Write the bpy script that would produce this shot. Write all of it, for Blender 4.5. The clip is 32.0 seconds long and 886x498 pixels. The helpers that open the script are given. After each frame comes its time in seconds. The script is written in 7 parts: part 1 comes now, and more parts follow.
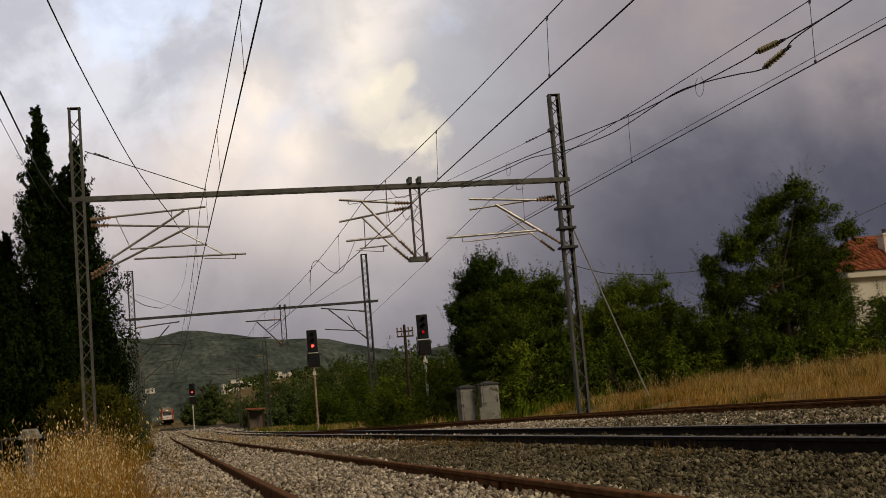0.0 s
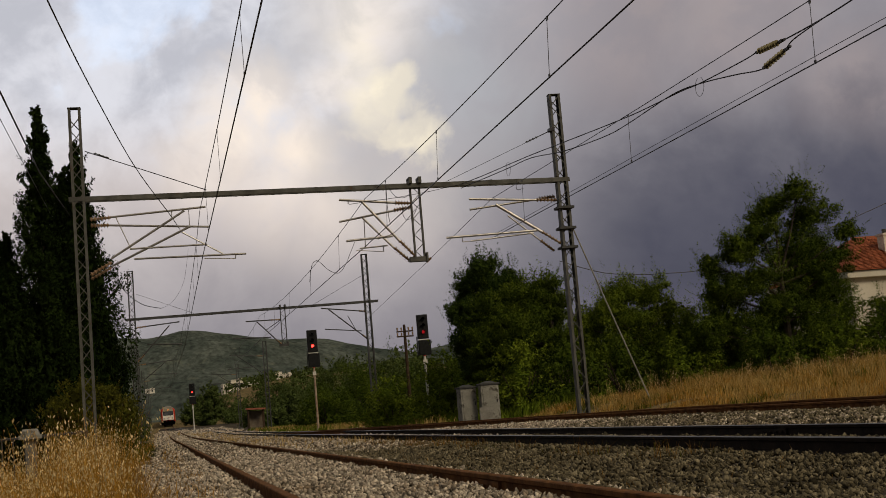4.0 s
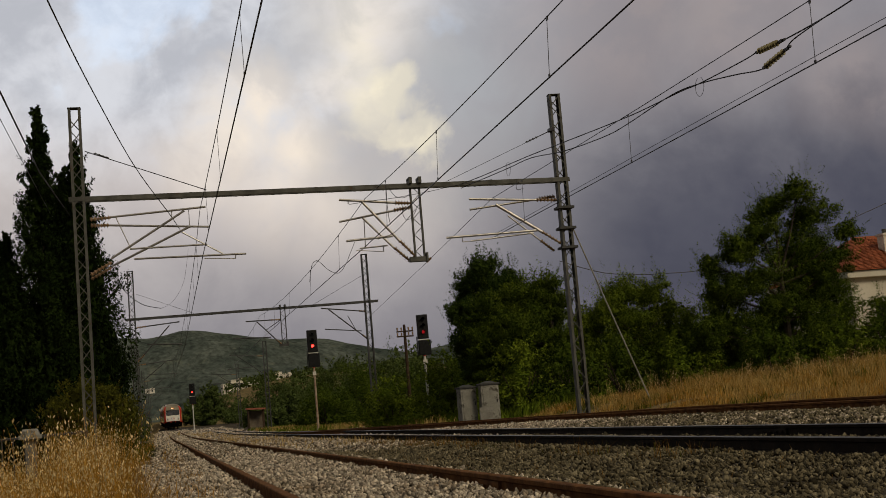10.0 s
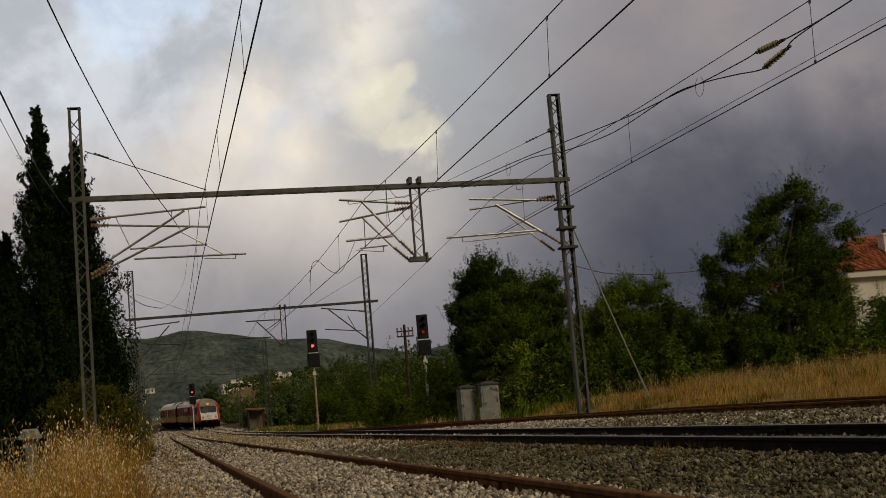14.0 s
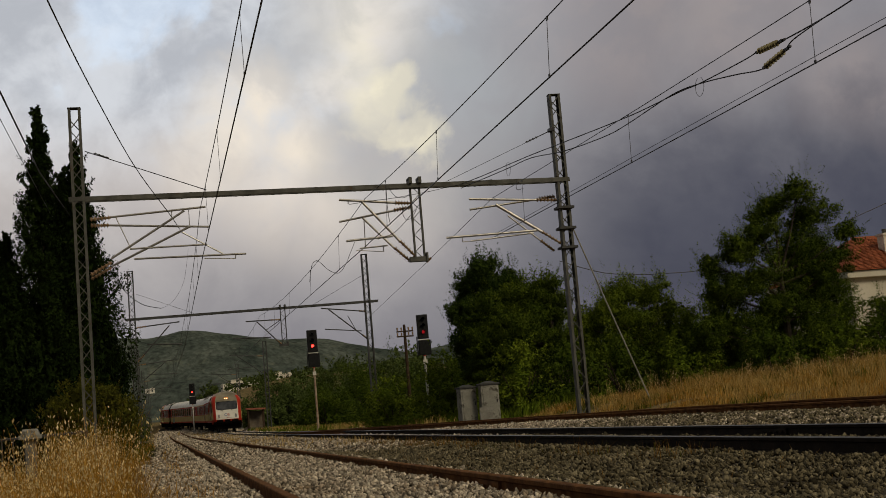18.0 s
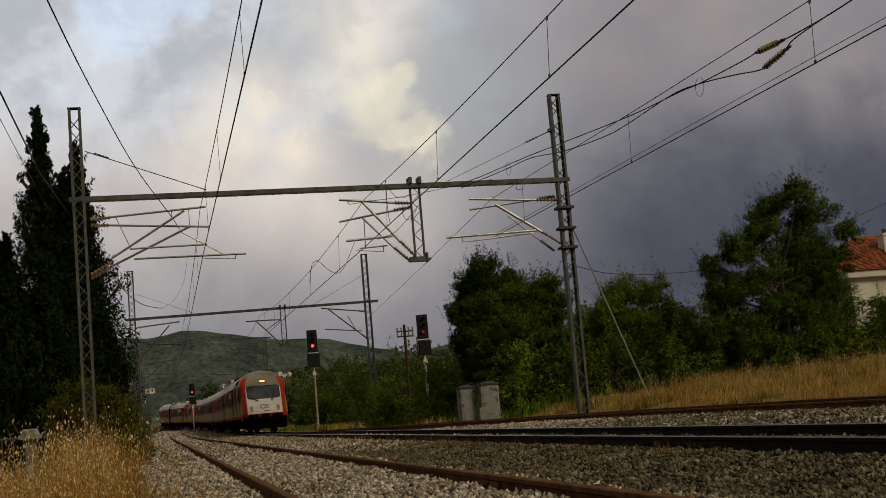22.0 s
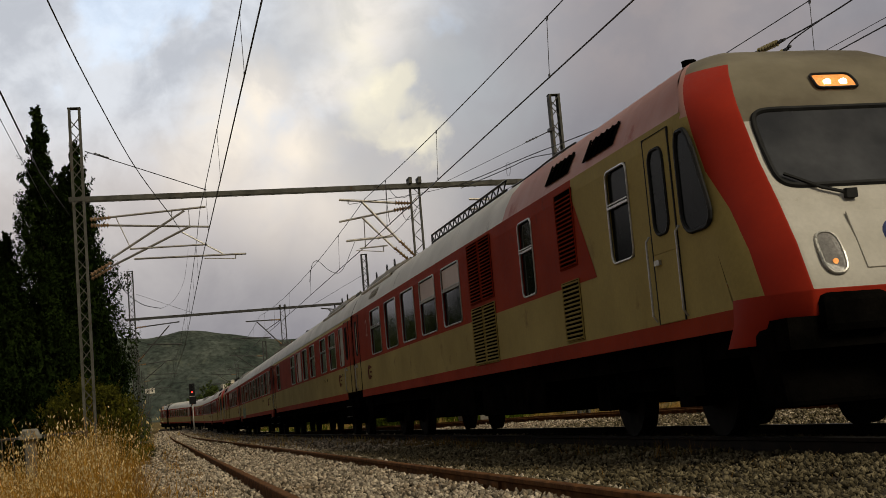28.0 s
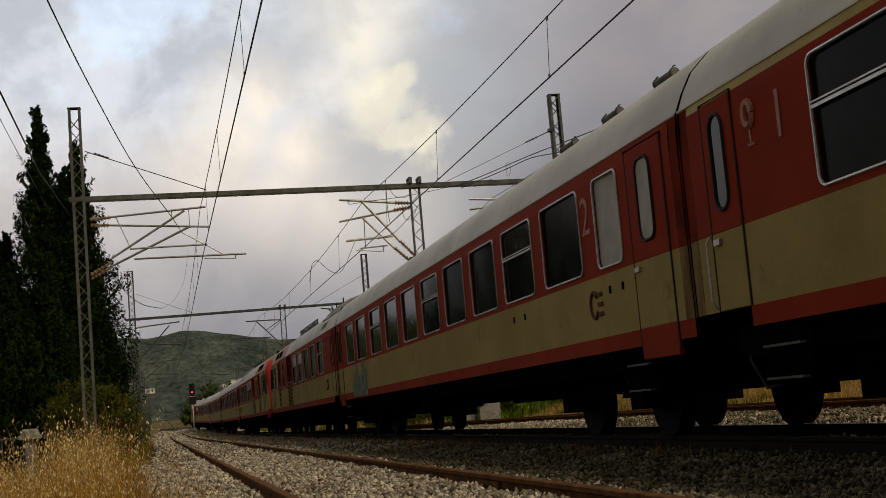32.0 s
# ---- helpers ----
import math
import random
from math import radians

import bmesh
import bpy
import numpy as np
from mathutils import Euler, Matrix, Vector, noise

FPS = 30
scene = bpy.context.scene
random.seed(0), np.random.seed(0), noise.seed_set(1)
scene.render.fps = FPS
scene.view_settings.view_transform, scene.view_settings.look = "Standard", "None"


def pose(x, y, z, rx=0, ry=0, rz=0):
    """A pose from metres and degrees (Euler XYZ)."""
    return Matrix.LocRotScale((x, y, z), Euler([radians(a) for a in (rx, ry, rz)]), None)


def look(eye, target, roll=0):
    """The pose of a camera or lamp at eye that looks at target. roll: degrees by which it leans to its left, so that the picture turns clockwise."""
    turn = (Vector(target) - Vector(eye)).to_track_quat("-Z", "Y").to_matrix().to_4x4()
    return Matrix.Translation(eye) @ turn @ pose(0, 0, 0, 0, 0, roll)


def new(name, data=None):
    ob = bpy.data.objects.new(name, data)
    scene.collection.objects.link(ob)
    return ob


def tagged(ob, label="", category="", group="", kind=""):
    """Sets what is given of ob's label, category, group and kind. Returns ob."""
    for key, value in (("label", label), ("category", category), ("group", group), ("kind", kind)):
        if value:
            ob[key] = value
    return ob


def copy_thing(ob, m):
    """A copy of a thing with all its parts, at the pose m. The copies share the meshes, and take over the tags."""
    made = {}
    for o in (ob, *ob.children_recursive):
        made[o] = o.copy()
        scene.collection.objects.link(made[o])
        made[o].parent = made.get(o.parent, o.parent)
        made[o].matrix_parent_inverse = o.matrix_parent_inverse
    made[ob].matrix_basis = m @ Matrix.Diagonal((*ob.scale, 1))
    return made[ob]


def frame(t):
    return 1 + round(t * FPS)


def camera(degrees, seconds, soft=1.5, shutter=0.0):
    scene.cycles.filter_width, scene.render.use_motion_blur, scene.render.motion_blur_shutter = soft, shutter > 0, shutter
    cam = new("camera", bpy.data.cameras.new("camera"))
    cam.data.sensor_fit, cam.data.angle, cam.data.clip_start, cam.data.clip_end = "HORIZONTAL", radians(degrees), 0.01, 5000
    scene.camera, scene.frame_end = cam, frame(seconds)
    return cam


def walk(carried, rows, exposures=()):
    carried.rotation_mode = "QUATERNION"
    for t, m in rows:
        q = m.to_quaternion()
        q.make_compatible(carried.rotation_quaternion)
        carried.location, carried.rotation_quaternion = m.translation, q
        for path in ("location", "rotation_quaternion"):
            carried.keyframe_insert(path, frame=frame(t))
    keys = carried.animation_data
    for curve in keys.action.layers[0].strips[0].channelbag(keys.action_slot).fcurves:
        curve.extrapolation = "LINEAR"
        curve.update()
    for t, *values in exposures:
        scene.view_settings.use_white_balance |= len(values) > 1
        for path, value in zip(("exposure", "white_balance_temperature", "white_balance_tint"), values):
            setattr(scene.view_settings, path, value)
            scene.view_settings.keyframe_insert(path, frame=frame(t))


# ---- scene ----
EYE = Vector((0.0, 0.0, 0.5006))
WAY = Vector((0.21722, 0.96858, 0.12114))
cam = camera(37.366, 32.0, soft=0.8, shutter=0.0)
VIEW = look(EYE, EYE + WAY * 100, roll=-4.911)
walk(cam, [(0.0, VIEW), (32.0, VIEW)],
     exposures=[(0.0, 0.3, 6850, 9), (3.0, 0.25, 6820, 8.5), (9.0, 0.15, 6820, 7), (13.0, 0.1, 6780, 4), (25.0, 0.08, 6760, 4), (27.8, 0.28, 6740, 4), (32.0, 0.3, 6740, 4)])

# ---- sky, sun ----
SUN_EL, SUN_AZ = radians(38), radians(150)      # azimuth from +y towards +x
SUN_DIR = Vector((math.sin(SUN_AZ) * math.cos(SUN_EL), math.cos(SUN_AZ) * math.cos(SUN_EL), math.sin(SUN_EL)))
sun = new("sun", bpy.data.lights.new("sun", "SUN"))
sun.data.energy, sun.data.angle, sun.data.color = 1.35, radians(20), (1.0, 0.88, 0.70)
sun.matrix_world = look(SUN_DIR * 50, (0, 0, 0))


def make_world():
    w = bpy.data.worlds.new("sky")
    scene.world = w
    w.use_nodes = True
    nt = w.node_tree
    N, L = nt.nodes, nt.links
    N.clear()
    out = N.new("ShaderNodeOutputWorld")
    bg = N.new("ShaderNodeBackground")
    sky = N.new("ShaderNodeTexSky")
    sky.sky_type, sky.sun_disc, sky.sun_elevation, sky.sun_rotation = "NISHITA", False, SUN_EL, SUN_AZ
    tc = N.new("ShaderNodeTexCoord")

    def math_(op, a, b=None, c=None, clamp=False):
        n = N.new("ShaderNodeMath")
        n.operation, n.use_clamp = op, clamp
        for k, v in enumerate((a, b, c)):
            if v is None:
                continue
            if isinstance(v, (int, float)):
                n.inputs[k].default_value = v
            else:
                L.new(v, n.inputs[k])
        return n.outputs[0]

    def noise_(vec, scale, detail, rough, offset=(0, 0, 0), dist=0.0):
        m = N.new("ShaderNodeMapping")
        m.inputs["Location"].default_value = offset
        L.new(vec, m.inputs["Vector"])
        n = N.new("ShaderNodeTexNoise")
        n.inputs["Scale"].default_value, n.inputs["Detail"].default_value = scale, detail
        n.inputs["Roughness"].default_value, n.inputs["Distortion"].default_value = rough, dist
        L.new(m.outputs[0], n.inputs["Vector"])
        return n.outputs["Fac"]

    def mix_(fac, a, b):
        n = N.new("ShaderNodeMix")
        n.data_type = "RGBA"
        for sock, v in ((n.inputs[0], fac), (n.inputs[6], a), (n.inputs[7], b)):
            if isinstance(v, tuple):
                sock.default_value = (*v, 1)
            elif isinstance(v, (int, float)):
                sock.default_value = v
            else:
                L.new(v, sock)
        return n.outputs[2]

    def ramp_(fac, lo, hi):
        n = N.new("ShaderNodeMapRange")
        n.interpolation_type = "SMOOTHSTEP"
        L.new(fac, n.inputs[0])
        n.inputs[1].default_value, n.inputs[2].default_value = lo, hi
        return n.outputs[0]

    d = tc.outputs["Generated"]
    sep = N.new("ShaderNodeSeparateXYZ")
    L.new(d, sep.inputs[0])
    X, Y, Z = sep.outputs
    big = noise_(d, 3.2, 3, 0.5, (0.3, 0.1, 0.7))
    mid = noise_(d, 8.0, 6, 0.55, (1.7, 0.4, 0.2), 0.25)
    fine = noise_(d, 21.0, 7, 0.58, (0.4, 2.1, 0.9), 0.25)
    # azimuth from the railway line towards +x, and height: the storm front stands on the right
    az = math_("ARCTAN2", X, Y)
    wob = math_("MULTIPLY_ADD", mid, 0.16, math_("MULTIPLY_ADD", big, 0.12, math_("MULTIPLY_ADD", fine, 0.06, -0.17)))
    el = math_("MULTIPLY_ADD", wob, 0.45, Z)
    side = math_("ADD", math_("SUBTRACT", az, math_("MULTIPLY", Z, 0.55)), math_("MULTIPLY", wob, 0.9))
    veil = math_("MAXIMUM", ramp_(side, -0.03, 0.25), math_("MULTIPLY", ramp_(el, 0.21, 0.055), 0.9))
    light = mix_(ramp_(fine, 0.34, 0.68), (0.44, 0.455, 0.53), (0.62, 0.635, 0.72))
    light = mix_(math_("MULTIPLY", ramp_(el, 0.25, 0.15), 0.75), light, (0.58, 0.51, 0.50))
    blue = mix_(0.85, sky.outputs[0], (0.52, 0.58, 0.72))
    light = mix_(math_("MULTIPLY", ramp_(mid, 0.56, 0.66), math_("MULTIPLY", ramp_(el, 0.22, 0.29), 0.3)), light, blue)
    mauve = mix_(ramp_(mid, 0.3, 0.7), (0.195, 0.188, 0.225), (0.285, 0.272, 0.305))
    slate = mix_(ramp_(mid, 0.3, 0.7), (0.054, 0.057, 0.085), (0.095, 0.096, 0.128))
    col = mix_(veil, light, mauve)
    col = mix_(math_("MULTIPLY", ramp_(side, 0.10, 0.33), ramp_(el, 0.255, 0.115)), col, slate)
    col = mix_(math_("MULTIPLY", ramp_(el, 0.085, 0.03), 0.55), col, (0.16, 0.15, 0.19))
    # the dark cover closes overhead and behind
    cover = math_("MAXIMUM", ramp_(el, 0.36, 0.62), ramp_(math_("ADD", Y, math_("MULTIPLY", wob, 0.3)), 0.80, 0.40))
    shade = mix_(ramp_(mid, 0.3, 0.7), (0.070, 0.069, 0.080), (0.13, 0.124, 0.132))
    shade = mix_(ramp_(Z, 0.35, 0.8), shade, mix_(ramp_(mid, 0.3, 0.7), (0.155, 0.148, 0.150), (0.265, 0.25, 0.24)))
    col = mix_(cover, col, shade)

    # forms in the cloud: thin bright places, pink edges, grey folds, the dark belly of the front
    nrm = N.new("ShaderNodeVectorMath")
    nrm.operation = "NORMALIZE"
    L.new(d, nrm.inputs[0])
    rag = math_("MULTIPLY_ADD", fine, 0.07, math_("MULTIPLY_ADD", mid, 0.10, -0.085))

    def form(px, py, pz, size):
        v = N.new("ShaderNodeVectorMath")
        v.operation = "DISTANCE"
        L.new(nrm.outputs[0], v.inputs[0])
        v.inputs[1].default_value = (px, py, pz)
        return ramp_(math_("ADD", v.outputs["Value"], rag), size, size * 0.1)
    for color, forms in FORMS:
        amount = None
        for (px, py, pz, size, power) in forms:
            k = math_("MULTIPLY", form(px, py, pz, size), power)
            amount = k if amount is None else math_("MAXIMUM", amount, k)
        amount = math_("MULTIPLY", amount, math_("MULTIPLY_ADD", ramp_(fine, 0.36, 0.64), 0.5, 0.5))
        col = mix_(amount, col, color)
    L.new(col, bg.inputs[0])
    bg.inputs[1].default_value = SKY_STRENGTH
    L.new(bg.outputs[0], out.inputs[0])


SKY_STRENGTH = 1.0
FORMS = [
    ((0.88, 0.77, 0.68), [(0.086, 0.969, 0.230, 0.05, 0.95), (0.072, 0.974, 0.214, 0.065, 0.85), (0.109, 0.973, 0.202, 0.06, 0.9), (0.052, 0.979, 0.195, 0.06, 0.5),
                          (0.096, 0.979, 0.178, 0.075, 0.55), (0.129, 0.979, 0.161, 0.07, 0.4), (0.184, 0.970, 0.159, 0.06, 0.25), (0.170, 0.944, 0.284, 0.08, 0.55), (0.150, 0.955, 0.250, 0.055, 0.5)]),
    ((0.33, 0.345, 0.38), [(0.144, 0.968, 0.208, 0.045, 0.4), (0.132, 0.973, 0.188, 0.04, 0.3), (0.164, 0.970, 0.181, 0.06, 0.45), (0.226, 0.939, 0.259, 0.075, 0.65),
                           (0.254, 0.939, 0.230, 0.08, 0.55), (0.219, 0.959, 0.181, 0.06, 0.4), (0.122, 0.950, 0.287, 0.05, 0.25), (0.205, 0.950, 0.228, 0.022, 0.4)]),
    ((1.0, 0.90, 0.68), [(0.181, 0.954, 0.241, 0.030, 0.85), (0.168, 0.958, 0.231, 0.030, 0.7), (0.192, 0.959, 0.206, 0.020, 0.75), (0.207, 0.956, 0.206, 0.022, 0.7),
                          (0.193, 0.949, 0.251, 0.020, 0.8), (0.163, 0.948, 0.273, 0.035, 0.3)]),
    ((0.34, 0.29, 0.30), [(0.351, 0.894, 0.278, 0.10, 0.6), (0.427, 0.863, 0.271, 0.10, 0.6), (0.498, 0.842, 0.208, 0.06, 0.6), (0.518, 0.833, 0.192, 0.05, 0.5), (0.296, 0.915, 0.273, 0.06, 0.4)]),
    ((0.055, 0.057, 0.088), [(0.387, 0.914, 0.121, 0.09, 0.7), (0.443, 0.888, 0.123, 0.10, 0.85), (0.497, 0.857, 0.136, 0.08, 0.85), (0.349, 0.924, 0.155, 0.06, 0.45), (0.407, 0.901, 0.148, 0.07, 0.65), (0.470, 0.870, 0.150, 0.07, 0.7)]),
]
make_world()

# ---- materials ----
def mat(name, c1, c2, scale=4.0, rough=0.7, metal=0.0, bump=0.15, fine=40.0, spots=None, island=0.0, obj=0.0,
        emit=0.0, transmit=0.0, rough_var=0.12, spec=0.22, gr=0.2, along=1.0):
    """Two-scale mottled surface in object space: c1 to c2 by a broad noise, fine grain in bump and tone."""
    m = bpy.data.materials.new(name)
    m.use_nodes = True
    nt = m.node_tree
    N, L = nt.nodes, nt.links
    b = N["Principled BSDF"]
    tc = N.new("ShaderNodeTexCoord")
    where = N.new("ShaderNodeMapping")
    where.inputs["Scale"].default_value = (1, along, 1)
    L.new(tc.outputs["Object"], where.inputs["Vector"])

    def noise_(s, det=4, ro=0.55):
        n = N.new("ShaderNodeTexNoise")
        n.inputs["Scale"].default_value, n.inputs["Detail"].default_value, n.inputs["Roughness"].default_value = s, det, ro
        L.new(where.outputs[0], n.inputs["Vector"])
        return n.outputs["Fac"]

    def mix_(fac, a, bb, blend="MIX"):
        n = N.new("ShaderNodeMix")
        n.data_type, n.blend_type = "RGBA", blend
        for sock, v in ((n.inputs[0], fac), (n.inputs[6], a), (n.inputs[7], bb)):
            if isinstance(v, tuple):
                sock.default_value = (*v, 1)
            elif isinstance(v, (int, float)):
                sock.default_value = v
            else:
                L.new(v, sock)
        return n.outputs[2]

    def rng(fac, a, bb, lo=0.0, hi=1.0):
        n = N.new("ShaderNodeMapRange")
        L.new(fac, n.inputs[0])
        n.inputs[1].default_value, n.inputs[2].default_value = a, bb
        n.inputs[3].default_value, n.inputs[4].default_value = lo, hi
        return n.outputs[0]

    broad, grain = noise_(scale), noise_(fine, 3, 0.6)
    fac = rng(broad, 0.32, 0.68)
    if island:
        fr = N.new("ShaderNodeMath")
        fr.operation = "MULTIPLY"
        L.new(N.new("ShaderNodeNewGeometry").outputs["Random Per Island"], fr.inputs[0])
        fr.inputs[1].default_value = 17.3
        fr2 = N.new("ShaderNodeMath")
        fr2.operation = "FRACT"
        L.new(fr.outputs[0], fr2.inputs[0])
        half = N.new("ShaderNodeMix")
        half.inputs[0].default_value = 0.5
        L.new(fac, half.inputs[2])
        L.new(fr2.outputs[0], half.inputs[3])
        fac = half.outputs[0]
    col = mix_(fac, c1, c2)
    g = N.new("ShaderNodeCombineColor")
    gv = rng(grain, 0.3, 0.7, 1 - gr * 1.1, 1 + gr * 0.9)
    for k in range(3):
        L.new(gv, g.inputs[k])
    col = mix_(1.0, col, g.outputs[0], "MULTIPLY")
    if island or obj:
        if island:
            info = N.new("ShaderNodeNewGeometry").outputs["Random Per Island"]
        else:
            info = N.new("ShaderNodeObjectInfo").outputs["Random"]
        amt = island or obj
        h = N.new("ShaderNodeCombineColor")
        v = rng(info, 0, 1, 1 - amt, 1 + amt)
        for k in range(3):
            L.new(v, h.inputs[k])
        col = mix_(1.0, col, h.outputs[0], "MULTIPLY")
    if spots:
        sc, amount, sp = spots
        col = mix_(rng(noise_(sc, 6, 0.7), amount, amount + 0.12), col, sp)
    L.new(col, b.inputs["Base Color"])
    L.new(rng(grain, 0.2, 0.8, max(0.02, rough - rough_var), min(1, rough + rough_var)), b.inputs["Roughness"])
    b.inputs["Metallic"].default_value = metal
    b.inputs["Specular IOR Level"].default_value = spec
    if bump:
        bn = N.new("ShaderNodeBump")
        bn.inputs["Strength"].default_value, bn.inputs["Distance"].default_value = bump, 0.02
        L.new(grain, bn.inputs["Height"])
        L.new(bn.outputs[0], b.inputs["Normal"])
    if emit:
        L.new(col, b.inputs["Emission Color"])
        b.inputs["Emission Strength"].default_value = emit
    if transmit:
        t = N.new("ShaderNodeBsdfTranslucent")
        mx = N.new("ShaderNodeMixShader")
        mx.inputs[0].default_value = transmit
        L.new(col, t.inputs[0])
        L.new(b.outputs[0], mx.inputs[1])
        L.new(t.outputs[0], mx.inputs[2])
        L.new(mx.outputs[0], N["Material Output"].inputs[0])
    return m


M_STONE = mat("ballast_stone", (0.14, 0.095, 0.055), (0.56, 0.48, 0.37), 1.3, 0.95, bump=0.4, fine=60, island=0.8, spec=0.03)
M_STONE_D = mat("oily_ballast_stone", (0.034, 0.026, 0.013), (0.205, 0.170, 0.105), 1.1, 0.95, bump=0.4, fine=60, island=0.8, spec=0.03)
M_BED = mat("ballast_bed", (0.045, 0.037, 0.028), (0.10, 0.085, 0.065), 6, 0.95, bump=0.8, fine=30, spec=0.0)
M_SOIL = mat("dry_soil", (0.15, 0.105, 0.055), (0.25, 0.18, 0.09), 0.4, 0.95, bump=0.6, fine=14, spots=(0.9, 0.5, (0.07, 0.08, 0.028)), spec=0.0)
M_RUST = mat("rusty_rail", (0.085, 0.040, 0.018), (0.20, 0.092, 0.036), 7, 0.9, 0.0, 0.25, 90, spots=(3.0, 0.62, (0.05, 0.028, 0.018)), spec=0.03)
M_RAILD = mat("dark_rail", (0.010, 0.007, 0.005), (0.026, 0.018, 0.012), 7, 0.7, 0.1, 0.25, 90, spec=0.05)
M_RAILTOP = mat("worn_rail_top", (0.05, 0.045, 0.04), (0.11, 0.10, 0.09), 6, 0.4, 0.6, 0.05, 90)
M_STEEL = mat("galvanised_steel", (0.065, 0.063, 0.054), (0.135, 0.13, 0.112), 3.5, 0.65, 0.15, 0.12, 70, spots=(2.2, 0.60, (0.09, 0.055, 0.03)), spec=0.2)
M_STEELD = mat("weathered_steel", (0.045, 0.044, 0.042), (0.09, 0.088, 0.084), 3.5, 0.7, 0.15, 0.12, 70, spec=0.15)
M_TUBE = mat("bright_steel_tube", (0.26, 0.24, 0.215), (0.42, 0.39, 0.35), 5, 0.38, 0.6, 0.05, 70, spec=0.4)
M_WIRE = mat("catenary_wire", (0.03, 0.028, 0.03), (0.06, 0.055, 0.055), 5, 0.5, 0.6, 0.0, 60)
M_INS = mat("brown_insulator", (0.16, 0.09, 0.04), (0.30, 0.19, 0.10), 8, 0.22, 0.0, 0.0, 60)
M_INSG = mat("olive_grey_insulator", (0.16, 0.135, 0.07), (0.30, 0.265, 0.155), 8, 0.25, 0.0, 0.0, 60)
M_BLACK = mat("black_enamel", (0.006, 0.006, 0.006), (0.014, 0.014, 0.014), 8, 0.45, 0.0, 0.05, 60)
M_WHITEPOST = mat("white_post_paint", (0.50, 0.47, 0.41), (0.70, 0.66, 0.58), 5, 0.6, 0.0, 0.1, 50, spots=(4.0, 0.58, (0.22, 0.13, 0.07)))
M_OLDPOST = mat("rusty_post_paint", (0.30, 0.20, 0.13), (0.46, 0.36, 0.27), 4, 0.7, 0.0, 0.1, 50, spots=(3.0, 0.5, (0.16, 0.07, 0.035)))
M_REDPAINT = mat("red_band_paint", (0.30, 0.035, 0.02), (0.42, 0.06, 0.04), 5, 0.5)
M_LAMPRED = mat("red_signal_lens", (0.9, 0.02, 0.02), (1.0, 0.04, 0.03), 3, 0.3, emit=6.0, bump=0)
M_LAMPDIM = mat("dim_red_lens", (0.35, 0.01, 0.015), (0.45, 0.015, 0.02), 3, 0.3, emit=0.6, bump=0)
M_LAMPAMBER = mat("amber_headlamp", (0.9, 0.30, 0.07), (1.0, 0.42, 0.13), 6, 0.3, emit=0.55, bump=0)
M_LAMPGLASS = mat("lamp_cover_glass", (0.16, 0.15, 0.14), (0.27, 0.25, 0.235), 5, 0.18, bump=0.05, rough_var=0.05, spec=0.5)
M_LENS = mat("dark_lens", (0.02, 0.02, 0.025), (0.05, 0.05, 0.05), 6, 0.15, bump=0)
M_CONC = mat("concrete", (0.20, 0.185, 0.155), (0.34, 0.32, 0.275), 2.5, 0.85, bump=0.3, fine=45, spots=(3.0, 0.6, (0.12, 0.10, 0.075)))
M_CABINET = mat("grey_cabinet_paint", (0.22, 0.21, 0.175), (0.34, 0.325, 0.275), 3.0, 0.75, bump=0.1, fine=50, spots=(3.2, 0.52, (0.06, 0.05, 0.036)), spec=0.1)
M_WOOD = mat("weathered_pole_wood", (0.035, 0.022, 0.014), (0.075, 0.05, 0.032), 5, 0.9, bump=0.4, fine=50, spec=0.05)
M_PANEL = mat("weathered_hut_panel", (0.13, 0.10, 0.07), (0.22, 0.18, 0.14), 3, 0.85, bump=0.2, fine=40, spec=0.05)
M_OLDC = mat("stained_concrete", (0.11, 0.10, 0.085), (0.20, 0.19, 0.165), 4, 0.9, bump=0.3, fine=45, spec=0.05)
M_BARK = mat("bark", (0.035, 0.027, 0.02), (0.085, 0.065, 0.045), 6, 0.9, bump=0.7, fine=30)
M_LEAF = mat("broad_leaf", (0.022, 0.042, 0.004), (0.084, 0.112, 0.012), 0.8, 0.75, bump=0.0, fine=5, island=0.5, transmit=0.15, spec=0.02)
# Lighter leaf copies; on outer sprays they stand in for lit crown tops
M_LEAFB = mat("bright_leaf", (0.044, 0.074, 0.006), (0.132, 0.165, 0.015), 0.8, 0.75, bump=0.0, fine=5, island=0.5, transmit=0.18, spec=0.02)
M_LEAFL = mat("lightest_leaf", (0.070, 0.110, 0.009), (0.19, 0.225, 0.020), 0.8, 0.75, bump=0.0, fine=5, island=0.5, transmit=0.22, spec=0.02)
M_PINE = mat("pine_needle", (0.016, 0.034, 0.006), (0.056, 0.082, 0.014), 0.8, 0.75, bump=0.0, fine=5, island=0.5, transmit=0.12, spec=0.02)
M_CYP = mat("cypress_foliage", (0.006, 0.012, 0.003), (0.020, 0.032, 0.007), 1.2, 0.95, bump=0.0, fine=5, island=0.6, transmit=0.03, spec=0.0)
M_BUSH = mat("broom_foliage", (0.050, 0.056, 0.008), (0.130, 0.125, 0.016), 1.2, 0.8, bump=0.0, fine=5, island=0.45, transmit=0.2, spec=0.04)
M_BROOM = mat("broom_tips", (0.085, 0.085, 0.010), (0.20, 0.17, 0.020), 1.2, 0.8, bump=0.0, fine=5, island=0.4, transmit=0.25, spec=0.05)
M_STRAW = mat("pale_straw", (0.33, 0.195, 0.05), (0.62, 0.43, 0.155), 0.7, 0.8, bump=0.0, fine=6, island=0.5, transmit=0.4, spec=0.04)
